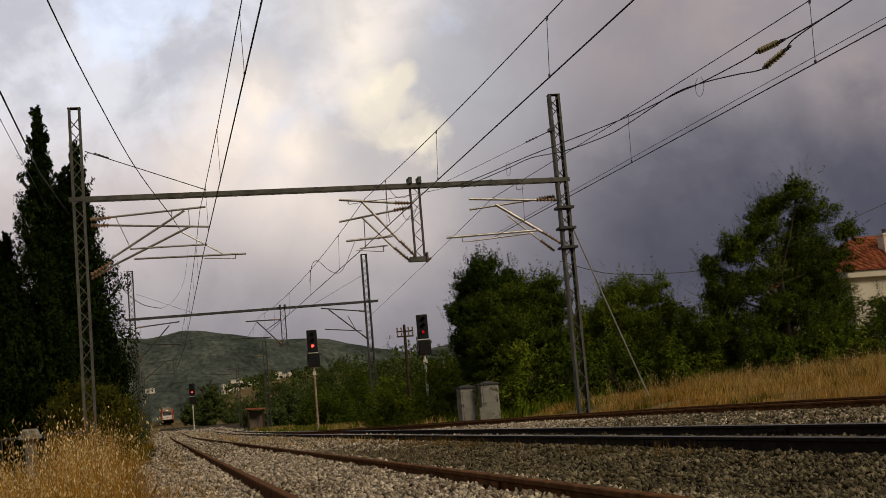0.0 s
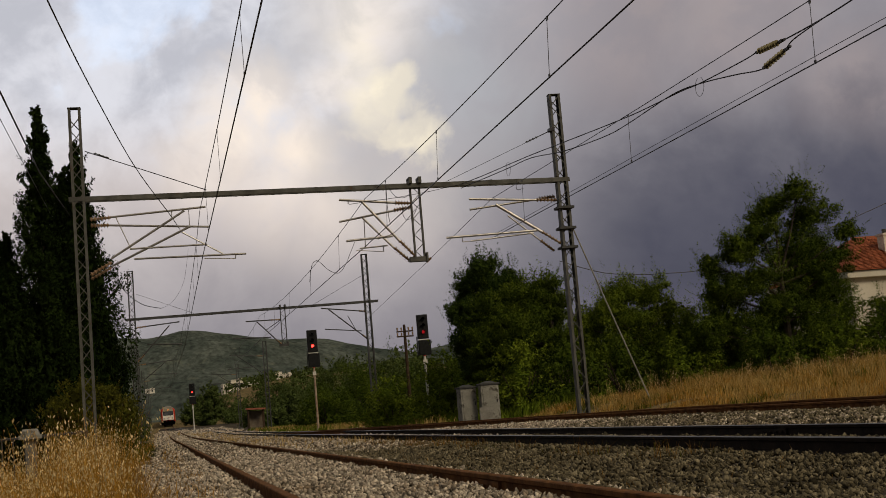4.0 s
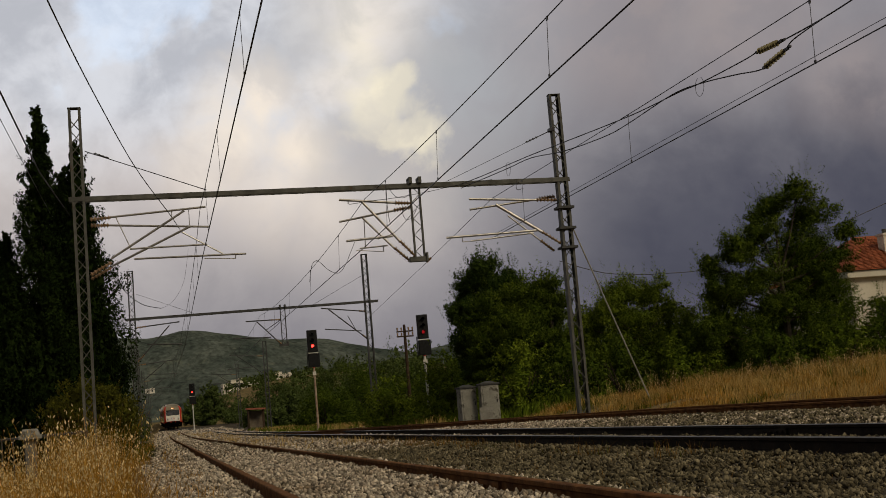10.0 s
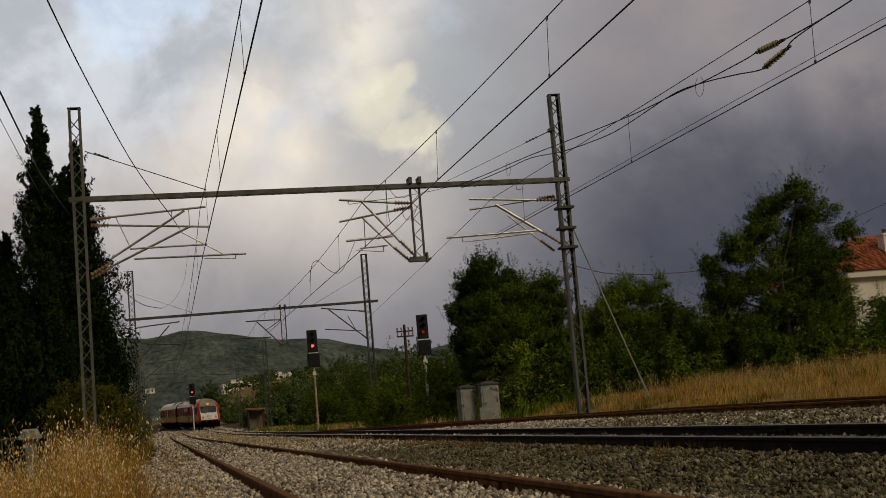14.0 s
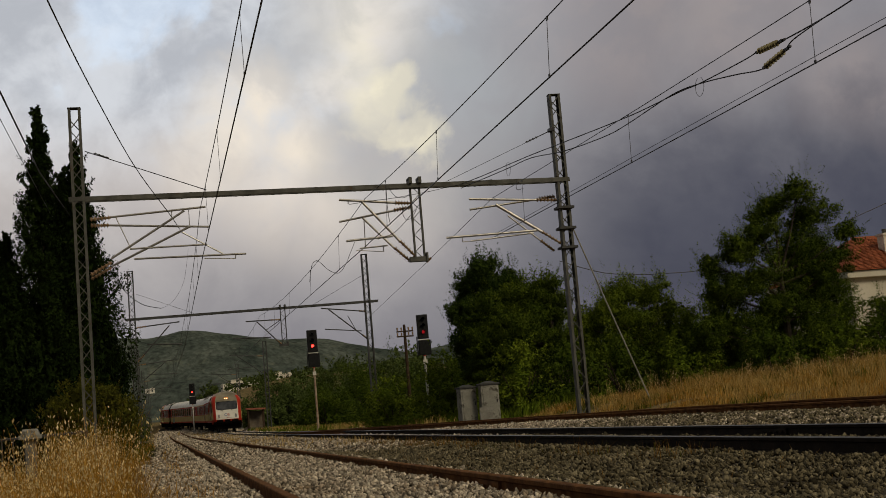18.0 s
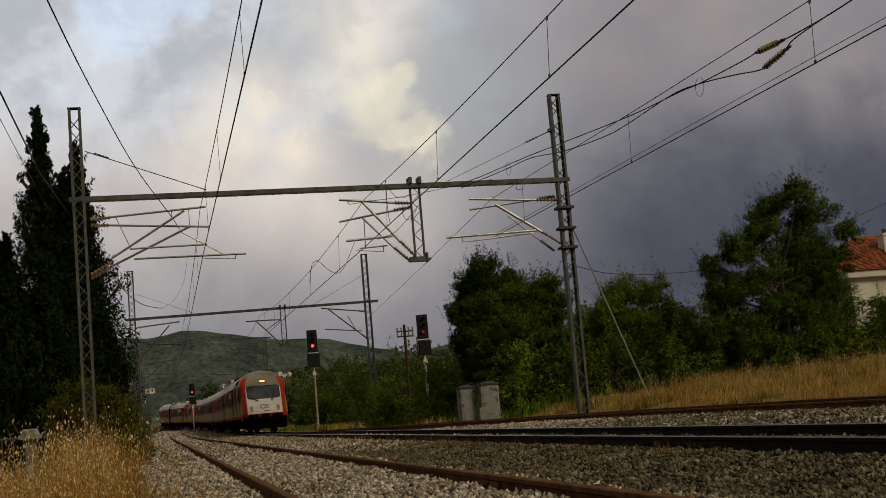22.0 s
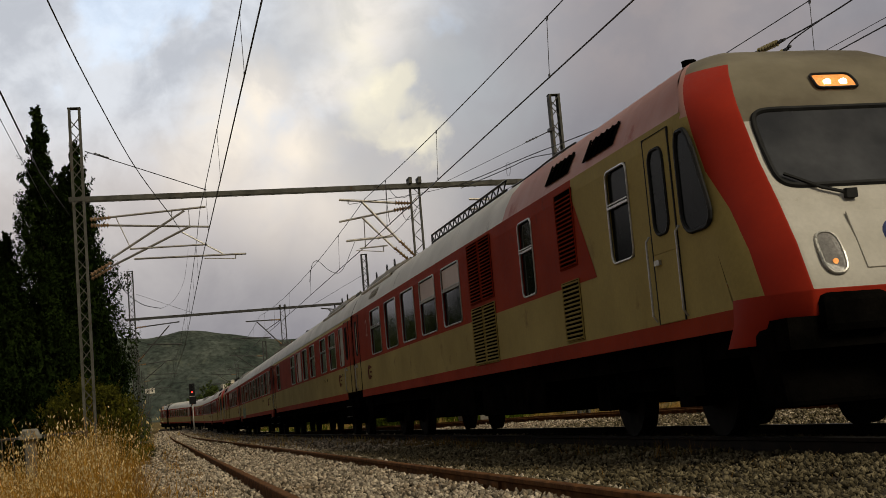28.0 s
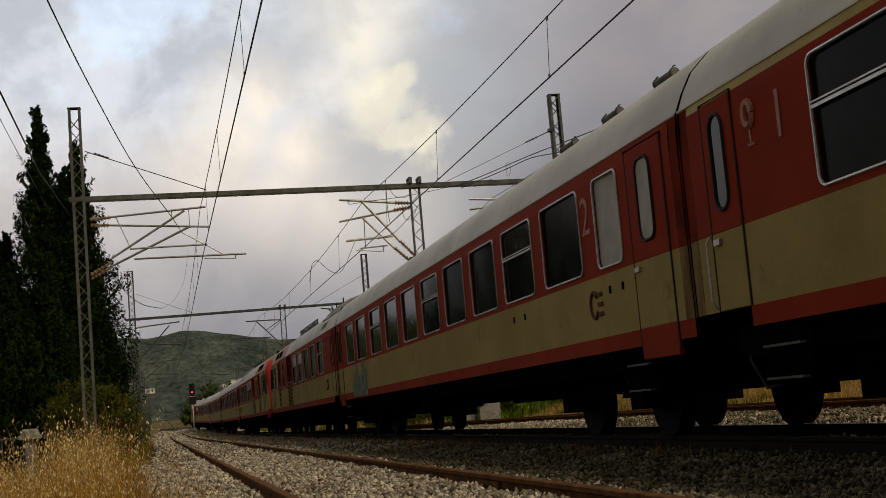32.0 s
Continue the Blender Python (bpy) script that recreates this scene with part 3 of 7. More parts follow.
# ---- overhead line ----
def lattice_mast(name, x, y, z0, z1, w, depth, label, material, bar=True):
    m = empty(name, (x, y, z0), label, "catenary mast", "masts of the overhead line")
    h = z1 - z0
    for s in (-1, 1):
        g = Geo()
        c = s * (w / 2 - 0.03)
        g.box((c + s * 0.024, 0, h / 2), (0.012, depth, h))
        for e in (-1, 1):
            g.box((c - s * 0.010, e * (depth / 2 - 0.006), h / 2), (0.056, 0.012, h))
        part("leg", g, material, m)
    pitch = w * 1.05
    n = int(h / pitch)
    g = Geo()
    for i in range(n):
        za, zb = i * pitch, (i + 1) * pitch
        s = 1 if i % 2 else -1
        ln = math.hypot(w - 0.05, pitch)
        for e in (-1, 1):
            if bar:
                b = Geo().box((0, 0, 0), (0.026, 0.008, ln))
                ob = part("lacing_bar", b, material, m)
                ob.location = (0, e * (depth / 2 + 0.006), (za + zb) / 2)
                ob.rotation_euler = (0, s * e * math.atan2(w - 0.05, pitch) * 1.0, 0)
            else:
                g.box((0, e * (depth / 2 + 0.006), (za + zb) / 2), (0.03, 0.008, ln), ry=s * e * math.atan2(w - 0.05, pitch))
    if not bar:
        tagged(part("lacing", g, material, m), kind="stuff")
    g = Geo()
    g.box((0, 0, h + 0.01), (w + 0.02, depth + 0.02, 0.02))
    part("cap_plate", g, material, m)
    g = Geo()
    g.box((0, 0, -0.05), (w + 0.35, depth + 0.35, 0.22), taper=0.85)
    part("footing", g, M_CONC, m)
    return m


def insulator(name, p0, p1, parent, r=0.075, sheds=6):
    p0, p1 = Vector(p0), Vector(p1)
    g = Geo()
    g.tube(p0, p1, r * 0.42, n=8)
    for k in range(sheds):
        c = p0.lerp(p1, (k + 0.5) / sheds)
        d = (p1 - p0).normalized() * 0.018
        g.tube(c - d, c + d, r, r * 0.55, n=12)
    return part(name, g, M_INS, parent, "brown ribbed porcelain insulator", smooth=True)


def cantilever(x, y, tubes, insul, label, material=None, r=0.028):
    """Bracket arm in the plane across the track: tubes are ((x, z), (x, z), radius, dy)."""
    c = empty("cantilever_arm", (x, y, 5.0), label, "cantilever", "cantilever arms of the overhead line")
    for (a, b, rr, dy) in tubes:
        part("tube", Geo().tube((a[0] - x, dy, a[1] - 5.0), (b[0] - x, dy, b[1] - 5.0), rr, n=8), material or M_TUBE, c, smooth=True)
    for (a, b, dy) in insul:
        insulator("insulator", (a[0] - x, dy, a[1] - 5.0), (b[0] - x, dy, b[1] - 5.0), c)
    return c


def beam(y, x0, x1, z0, z1, posts, material):
    """Portal beam: two channel chords with lacing below."""
    n = empty("portal_beam", ((x0 + x1) / 2, y, (z0 + z1) / 2), "long grey steel beam laid across two lattice masts", "portal beam", "portals")
    ln, tilt = x1 - x0, math.atan2(z1 - z0, x1 - x0)
    for s in (-1, 1):
        g = Geo()
        g.box((0, s * 0.13, 0), (ln, 0.012, 0.125), ry=-tilt)
        for e in (-1, 1):
            g.box((0, s * 0.108, e * 0.058), (ln, 0.055, 0.012), ry=-tilt)
        part("chord", g, material, n)
    k = int(ln / 0.42)
    for i in range(k):
        xx = -ln / 2 + (i + 0.5) * ln / k
        g = Geo().box((0, 0, 0), (0.04, 0.36, 0.008), rz=(0.85 if i % 2 else -0.85))
        part("lacing_bar", g, material, n, loc=(xx, 0, -0.069 + xx * math.tan(tilt)))
    return n


PY = 37.0
lattice_mast("catenary_mast", -1.87, PY, -0.25, 9.66, 0.34, 0.25, "grey lattice steel catenary mast beside cypress trees", M_STEEL)
lattice_mast("catenary_mast", 12.10, PY, -0.05, 9.60, 0.34, 0.25, "grey lattice steel catenary mast with a stay wire", M_STEEL)
beam(PY, -2.13, 12.32, 7.09, 7.00, (), M_STEEL)


def drop_post(x, y, ztop, zbot, material):
    p = empty("drop_post", (x, y, zbot), "short lattice post hanging under the portal beam", "drop post", "drop posts")
    h, w = ztop - zbot, 0.27
    for s in (-1, 1):
        part("leg", Geo().box((s * w / 2, 0, h / 2), (0.045, 0.12, h)), material, p)
    n = int(h / 0.24)
    for i in range(n):
        g = Geo().box((0, 0, 0), (0.02, 0.008, 0.34), ry=(0.8 if i % 2 else -0.8))
        part("lacing_bar", g, material, p, loc=(0, -0.065, (i + 0.5) * h / n))
    part("foot_bracket", Geo().box((-0.06, 0, 0.02), (0.5, 0.2, 0.14)).box((0.2, 0, 0.07), (0.05, 0.26, 0.26)), material, p)
    part("clamp", Geo().box((-0.14, 0, h + 0.16), (0.09, 0.42, 0.18)).box((0.14, 0, h + 0.16), (0.09, 0.42, 0.18)), material, p)
    return p


drop_post(7.60, PY, 7.02, 4.85, M_STEEL)
drop_post(7.23, 76.0, 7.05, 4.95, M_STEELD)

cantilever(-1.60, PY, [((-1.04, 6.56), (1.57, 6.72), 0.030, 0.0), ((-1.14, 6.39), (1.66, 6.20), 0.030, 0.35), ((-1.08, 5.40), (0.97, 6.64), 0.032, 0.0),
                       ((-1.09, 5.23), (1.12, 6.24), 0.032, 0.35), ((-0.57, 5.64), (1.55, 5.65), 0.026, 0.0), ((-0.47, 5.40), (2.64, 5.37), 0.028, 0.35),
                       ((0.89, 6.08), (1.98, 5.41), 0.020, 0.35), ((2.34, 5.40), (2.33, 5.25), 0.016, 0.35), ((2.33, 5.25), (1.46, 5.30), 0.012, 0.35),
                       ((-0.90, 6.55), (-0.54, 5.65), 0.014, 0.0), ((0.62, 6.46), (0.62, 6.66), 0.012, 0.0), ((1.1, 6.22), (1.1, 6.68), 0.010, 0.2)],
           [((-1.60, 6.52), (-1.04, 6.55), 0.0), ((-1.60, 6.40), (-1.10, 6.39), 0.35), ((-1.66, 4.98), (-1.08, 5.30), 0.0), ((-1.66, 4.90), (-1.10, 5.20), 0.35)],
           "pair of steel tube brackets with brown insulators")
cantilever(7.45, PY, [((5.36, 6.73), (7.0, 6.56), 0.036, 0.0), ((5.37, 6.14), (7.2, 6.42), 0.030, 0.35), ((6.01, 6.66), (7.05, 5.42), 0.036, 0.0),
                      ((6.06, 6.22), (6.95, 5.26), 0.030, 0.35), ((5.48, 5.52), (6.84, 5.59), 0.034, 0.0), ((5.91, 5.33), (6.74, 5.37), 0.022, 0.35),
                      ((6.10, 6.20), (6.08, 5.33), 0.014, 0.35), ((6.61, 5.37), (6.61, 5.20), 0.014, 0.35), ((6.61, 5.20), (5.80, 5.28), 0.012, 0.35),
                      ((5.62, 6.70), (5.62, 6.60), 0.014, 0.0)],
           [((6.98, 6.56), (7.5, 6.52), 0.0), ((7.0, 6.40), (7.5, 6.46), 0.35), ((7.02, 5.46), (7.48, 4.95), 0.0), ((6.92, 5.30), (7.38, 4.86), 0.35)],
           "pair of bright steel tube brackets on a drop post")
cantilever(11.95, PY, [((9.21, 6.56), (11.3, 6.43), 0.034, 0.0), ((9.29, 6.30), (11.5, 6.52), 0.030, 0.35), ((10.00, 6.36), (11.35, 5.46), 0.046, 0.0),
                       ((10.44, 6.06), (11.4, 5.24), 0.024, 0.35), ((8.43, 5.45), (11.19, 5.52), 0.034, 0.0), ((9.24, 5.36), (11.19, 5.50), 0.024, 0.35),
                       ((8.9, 5.44), (8.9, 5.30), 0.014, 0.0), ((8.9, 5.30), (9.9, 5.36), 0.012, 0.0)],
           [((11.25, 6.44), (11.9, 6.40), 0.0), ((11.45, 6.52), (11.95, 6.57), 0.35), ((11.33, 5.48), (11.9, 5.09), 0.0), ((11.38, 5.26), (11.78, 4.92), 0.35)],
           "pair of shiny steel tube brackets reaching over the siding")
for z in (6.15, 5.53, 4.95):
    g = Geo().box((0, 0, 0), (0.50, 0.46, 0.07))
    tagged(part("mast_bracket", g, M_STEELD, loc=(12.10, PY, z)), "dark steel clamp bolted round a lattice mast", "bracket")
tagged(part("stay_wire", Geo().tube((12.25, PY, 5.70), (14.30, PY + 0.3, 0.30), 0.022, n=6), M_ALU), "taut galvanised stay wire running down to the grass", "stay wire")
tagged(part("stay_wire", Geo().tube((-1.64, PY, 8.45), (1.62, PY, 7.20), 0.012, n=6), M_WIRE), "thin wire from mast to portal beam", "stay wire")
for x, z, u in ((-1.2, 8.30, 1), (11.3, 8.28, -1)):
    i = insulator("feeder_insulator", (x - 0.2, PY, z + 0.09 * u), (x + 0.2, PY, z - 0.07 * u), None, 0.035, 4)
    i.data.materials[0] = M_STEELD
    tagged(i,
           "small strain insulator on a feeder wire", "insulator", "feeder insulators")
tagged(part("stay_wire", Geo().tube((11.95, PY, 8.54), (11.13, PY, 8.19), 0.014, n=6).tube((11.13, PY, 8.19), (8.58, PY, 7.12), 0.007, n=5).box((11.93, PY, 8.54), (0.14, 0.3, 0.1)), M_WIRE), "thin wire from mast to portal beam", "stay wire")

# second portal, smaller with distance
lattice_mast("catenary_mast", -1.25, 76, -0.2, 9.75, 0.36, 0.34, "dark lattice steel catenary mast half hidden by cypress", M_STEELD, bar=False)
lattice_mast("catenary_mast", 12.22, 76, -0.1, 9.95, 0.36, 0.34, "dark lattice steel catenary mast among bushes", M_STEELD, bar=False)
beam(76, -1.64, 12.85, 7.02, 7.16, (), M_STEELD)
cantilever(7.1, 76, [((5.08, 6.47), (6.6, 6.46), 0.036, 0), ((4.28, 5.53), (6.47, 5.47), 0.036, 0), ((5.72, 6.40), (7.0, 5.05), 0.034, 0), ((6.2, 5.9), (7.1, 6.45), 0.02, 0.2)],
           [((6.5, 6.46), (7.1, 6.45), 0), ((6.7, 5.35), (7.1, 5.0), 0)], "steel tube bracket on a drop post", M_STEELD)
cantilever(12.1, 76, [((9.47, 6.94), (12.0, 6.6), 0.034, 0), ((9.9, 6.85), (12.1, 4.95), 0.034, 0), ((9.61, 5.71), (11.75, 5.46), 0.028, 0), ((11.0, 6.4), (11.4, 5.6), 0.02, 0)],
           [((11.7, 6.65), (12.1, 6.58), 0), ((11.8, 5.22), (12.1, 4.95), 0)], "dark steel tube bracket on a lattice mast", M_STEELD)
cantilever(-1.0, 76, [((-0.6, 6.58), (1.35, 6.72), 0.034, 0), ((-1.0, 4.7), (0.77, 6.55), 0.034, 0), ((-0.53, 5.56), (1.41, 5.45), 0.034, 0)],
           [((-1.05, 6.55), (-0.5, 6.58), 0), ((-1.1, 4.6), (-0.7, 5.0), 0)], "steel tube bracket on a lattice mast", M_STEELD)

# single masts further along
for (x, y, arm) in ((-1.7, 115, 1), (9.15, 115, -1), (-1.8, 160, 1), (9.3, 160, -1), (-1.9, 215, 1), (-2.0, 270, 1)):
    z = rail_z(y)
    lattice_mast("catenary_mast", x, y, z - 0.2, z + 7.6, 0.36, 0.3, "lattice steel catenary mast beside the distant line", M_STEELD, bar=False)
    cantilever(x, y, [((x + arm * 0.7, z + 6.4), (x + arm * 3.1, z + 6.6), 0.035, 0), ((x + arm * 0.3, z + 4.9), (x + arm * 2.4, z + 6.5), 0.035, 0),
                      ((x + arm * 0.9, z + 5.5), (x + arm * 3.3, z + 5.4), 0.03, 0)],
               [((x + arm * 0.15, z + 6.36), (x + arm * 0.75, z + 6.4), 0)], "steel tube bracket on a distant mast", M_STEELD)


def wire(name, pts, r, label, sag=0.0, category="overhead wire", n=18):
    out = []
    for i in range(len(pts) - 1):
        a, b = Vector(pts[i]), Vector(pts[i + 1])
        for k in range(n):
            t = k / n
            p = a.lerp(b, t)
            p.z -= sag * 4 * t * (1 - t)
            out.append(p)
    out.append(Vector(pts[-1]))
    return tagged(part(name, Geo().path(out, r, n=5), M_WIRE), label, category, "overhead wires")


POLES = [-6.0, PY, 76.0, 115.0, 160.0, 215.0, 270.0]
def line_over(fx, ylist, zc, zm, rc, rm, sag, drops, stagger):
    c = wire("contact_wire", [(fx(y), y, zc + rail_z(y)) for y in ylist], rc, "dark contact wire hung above the track", 0.0)
    m = wire("messenger_wire", [(fx(y) + stagger, y, zm + rail_z(y)) for y in ylist], rm, "sagging messenger wire above the contact wire", sag)
    for i in range(len(ylist) - 1):
        a, b = ylist[i], ylist[i + 1]
        for k in drops:
            y = a + (b - a) * k
            zt = zm + rail_z(a) * (1 - k) + rail_z(b) * k - sag * 4 * k * (1 - k)
            x = fx(a) * (1 - k) + fx(b) * k
            zb = zc + rail_z(a) * (1 - k) + rail_z(b) * k
            g = Geo().tube((x, y, zb), (x + stagger, y, zt), 0.006, n=4).box((x, y, zb + 0.02), (0.02, 0.05, 0.06)).box((x + stagger, y, zt - 0.02), (0.02, 0.05, 0.06))
            tagged(part("dropper", g, M_WIRE), "thin dropper wire between contact and messenger wire", "dropper", "droppers")


def strung(name, pts, r, label, category="overhead wire"):
    """Wire drawn smoothly through its points."""
    P = [Vector(p) for p in pts]
    out = []
    for i in range(len(P) - 1):
        a, b, c, d = P[max(0, i - 1)], P[i], P[i + 1], P[min(len(P) - 1, i + 2)]
        ta, tb = (c - a) / 2, (d - b) / 2
        for k in range(6):
            u = k / 6
            out.append((2*u**3 - 3*u*u + 1) * b + (u**3 - 2*u*u + u) * ta + (-2*u**3 + 3*u*u) * c + (u**3 - u*u) * tb)
    out.append(P[-1])
    return tagged(part(name, Geo().path(out, r, n=5), M_WIRE), label, category, "overhead wires")


line_over(lambda y: 1.42 if y < 50 else (1.58 if y < 100 else 1.42), POLES[:6], 5.38, 6.66, 0.012, 0.009, 0.37, (0.15, 0.32, 0.56, 0.74, 0.9), -0.01)
line_over(lambda y: 6.08 if y < 50 else (5.86 if y < 100 else 6.0), POLES[:5], 5.38, 6.74, 0.013, 0.010, 0.42, (0.15, 0.36, 0.574, 0.768, 0.92), 0.05)
line_over(lambda y: 11.02 if y < 0 else 9.88, POLES[:2], 5.40, 6.55, 0.011, 0.009, 0.13, (0.15, 0.34, 0.567, 0.748, 0.93), 0.03)
strung("contact_wire", [(11.10, -6.0, 5.52), (10.36, 20.0, 5.52), (9.95, 36.8, 5.50)], 0.006, "thin second contact wire over the siding")
# siding wires run on to the second portal and are anchored there
strung("anchor_wire", [(9.88, PY, 6.52), (10.9, 55, 6.30), (12.05, 75.8, 6.10)], 0.009, "wire from the bracket to an anchor on the far mast")
tagged(insulator("strain_insulator", (10.57, 49.4, 6.36), (10.64, 50.6, 6.35), None, 0.05, 4), "small strain insulator in a thin wire", "insulator", "strain insulators")
# wires leaving the running line to their anchors
strung("anchor_wire", [(-1.3, 9.0, 5.35), (-1.09, 16.5, 6.0), (-0.84, 23.0, 6.52), (-0.25, 30.5, 6.64), (0.59, PY, 6.52), (0.95, 40, 6.45)], 0.011, "slack wire crossing to the bracket")
wire("feeder_wire", [(-3.1, -6, 8.5), (-3.1, 40, 8.5), (-1.4, 76, 8.6)], 0.022, "thick dark feeder cable along the masts", 0.15)
wire("feeder_wire", [(-3.15, -6, 7.95), (-3.15, 44, 7.95)], 0.009, "thin feeder wire along the masts", 0.15)
strung("anchor_wire", [(11.66, 15.5, 6.75), (11.32, 18.81, 6.51), (11.19, 19.84, 6.45), (11.07, 20.75, 6.43)], 0.014, "wire running to a strain insulator")
strung("anchor_wire", [(11.24, 19.3, 6.47), (11.12, 20.33, 6.36), (11.09, 20.61, 6.24)], 0.012, "wire running to a strain insulator")
for a, b in (((11.07, 20.75, 6.44), (10.97, 21.49, 6.46)), ((11.09, 20.61, 6.25), (10.99, 21.34, 6.11))):
    a, b = Vector(a), Vector(b)
    p, q = a.lerp(b, 0.09), a.lerp(b, 0.92)
    i = insulator("strain_insulator", p, q, None, 0.062, 7)
    i.data.materials[0] = M_INSG
    for e, f in ((a, p), (q, b)):
        part("clamp", Geo().tube(e.lerp(f, -0.9), f, 0.016, n=6).box(e.lerp(f, -0.3), (0.04, 0.16, 0.05)).box(e.lerp(f, -1.8), (0.03, 0.10, 0.04)), M_WIRE, i)
    tagged(i, "olive grey ribbed strain insulator in the wire", "insulator", "strain insulators")
strung("anchor_wire", [(10.97, 21.49, 6.46), (10.91, 21.93, 6.43), (10.72, 23.45, 6.42), (10.60, 24.32, 6.45), (10.34, 26.37, 6.48), (9.90, 29.71, 6.65), (9.61, 31.92, 6.77), (9.20, 35.13, 6.90), (8.95, PY, 7.0)], 0.012, "wire from strain insulator to the portal beam")
strung("anchor_wire", [(10.99, 21.34, 6.11), (10.96, 21.61, 6.14), (10.87, 22.26, 6.25), (10.72, 23.45, 6.41), (10.57, 24.55, 6.47), (10.31, 26.56, 6.33), (10.17, 27.66, 6.31), (9.90, 29.76, 6.44), (9.64, 31.76, 6.69), (9.41, 33.47, 6.74), (9.0, PY, 6.9)], 0.012, "slack wire under a strain insulator")
for (x, y, z, rr, h) in ((10.71, 23.5, 6.36, 0.2, 0.19), (9.44, 33.3, 6.72, 0.2, 0.19)):
    strung("jumper_wire", [(x, y + rr * math.cos(a), z + h * math.sin(a)) for a in np.linspace(-4.2, 1.3, 12)], 0.005, "thin loose loop of wire hung on two wires")
strung("jumper_wire", [(6.76, 36.7, 7.01), (6.89, 36.7, 6.78), (7.01, 36.7, 6.68), (7.21, 36.7, 6.65), (7.37, 36.7, 6.74)], 0.008, "looped jumper wire below the portal beam")
strung("jumper_wire", [(6.71, 36.7, 7.01), (6.70, 36.7, 6.51), (6.72, 36.7, 6.10), (6.75, 36.7, 5.88)], 0.009, "jumper wire hanging from the portal beam")
strung("jumper_wire", [(7.14, 36.7, 6.46), (7.14, 36.7, 6.16), (7.24, 36.7, 6.00), (7.41, 36.7, 6.08), (7.55, 36.7, 6.30)], 0.008, "looped jumper wire at the drop post")
strung("jumper_wire", [(9.87, 36.7, 7.06), (8.66, 36.7, 6.92), (8.06, 36.7, 6.81), (6.96, 36.7, 6.66), (6.21, 36.7, 6.60), (5.60, 36.7, 6.53)], 0.008, "thin wire below the portal beam")
strung("jumper_wire", [(7.64, 36.7, 6.43), (7.38, 36.7, 6.15), (7.10, 36.7, 5.86), (6.79, 36.7, 5.62), (6.34, 36.7, 5.48)], 0.009, "jumper wire from drop post to the bracket")
strung("jumper_wire", [(10.48, 36.2, 6.95), (10.46, 36.2, 6.65), (10.60, 36.0, 6.63)], 0.008, "short hooked wire under the portal beam")
strung("jumper_wire", [(5.40, 46, 5.35), (5.47, 46, 5.74), (5.55, 46, 6.00), (5.70, 46, 6.10), (5.85, 46, 6.00), (6.07, 46, 5.77), (6.31, 46, 5.63), (6.51, 46, 5.64), (6.73, 46, 5.91), (6.93, 46, 6.31), (7.12, 46, 6.70)], 0.009, "looped jumper wire between overhead wires")
strung("jumper_wire", [(-1.14, 37.2, 5.04), (-0.95, 38, 4.80), (-0.67, 39, 4.53), (-0.30, 41, 4.44), (0.20, 42, 4.40)], 0.011, "slack wire below the bracket")
strung("jumper_wire", [(0.20, 42, 4.40), (0.57, 43, 4.67), (0.99, 44, 5.40), (1.24, 45, 6.66)], 0.004, "thin slack wire below the bracket")
strung("stay_wire", [(12.05, 75.8, 8.72), (8.86, 75.8, 7.10)], 0.009, "thin wire from mast to portal beam", "stay wire")
strung("stay_wire", [(-0.96, 75.8, 8.43), (2.2, 75.8, 7.12)], 0.009, "thin wire from mast to portal beam", "stay wire")
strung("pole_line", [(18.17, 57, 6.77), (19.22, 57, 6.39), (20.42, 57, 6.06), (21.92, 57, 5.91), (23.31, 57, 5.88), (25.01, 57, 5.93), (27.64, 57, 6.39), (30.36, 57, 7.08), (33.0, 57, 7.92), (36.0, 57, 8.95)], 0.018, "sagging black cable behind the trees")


# ---- train ----
HALF = 1.42
PROF = [(2.88, 1.42), (3.03, 1.40), (3.2, 1.33), (3.4, 1.22), (3.6, 1.02), (3.75, 0.78), (3.86, 0.5), (3.93, 0.0)]
Z_SK, Z_LO, Z_BAND, Z_W0, Z_W1, Z_CANT = 0.96, 1.13, 1.80, 1.87, 2.85, 3.02


def half_w(z):
    if z <= 2.88:
        return HALF
    for (a, wa), (b, wb) in zip(PROF, PROF[1:]):
        if z <= b:
            return wa + (wb - wa) * (z - a) / (b - a)
    return 0.0


def rounded(y0, y1, z0, z1, r, n=5):
    """Corners of a rounded rectangle in the side plane."""
    out = []
    for cy, cz, a0 in ((y1 - r, z1 - r, 0), (y0 + r, z1 - r, 90), (y0 + r, z0 + r, 180), (y1 - r, z0 + r, 270)):
        for k in range(n):
            a = radians(a0 + 90 * k / (n - 1))
            out.append((cy + r * math.cos(a), cz + r * math.sin(a)))
    return out


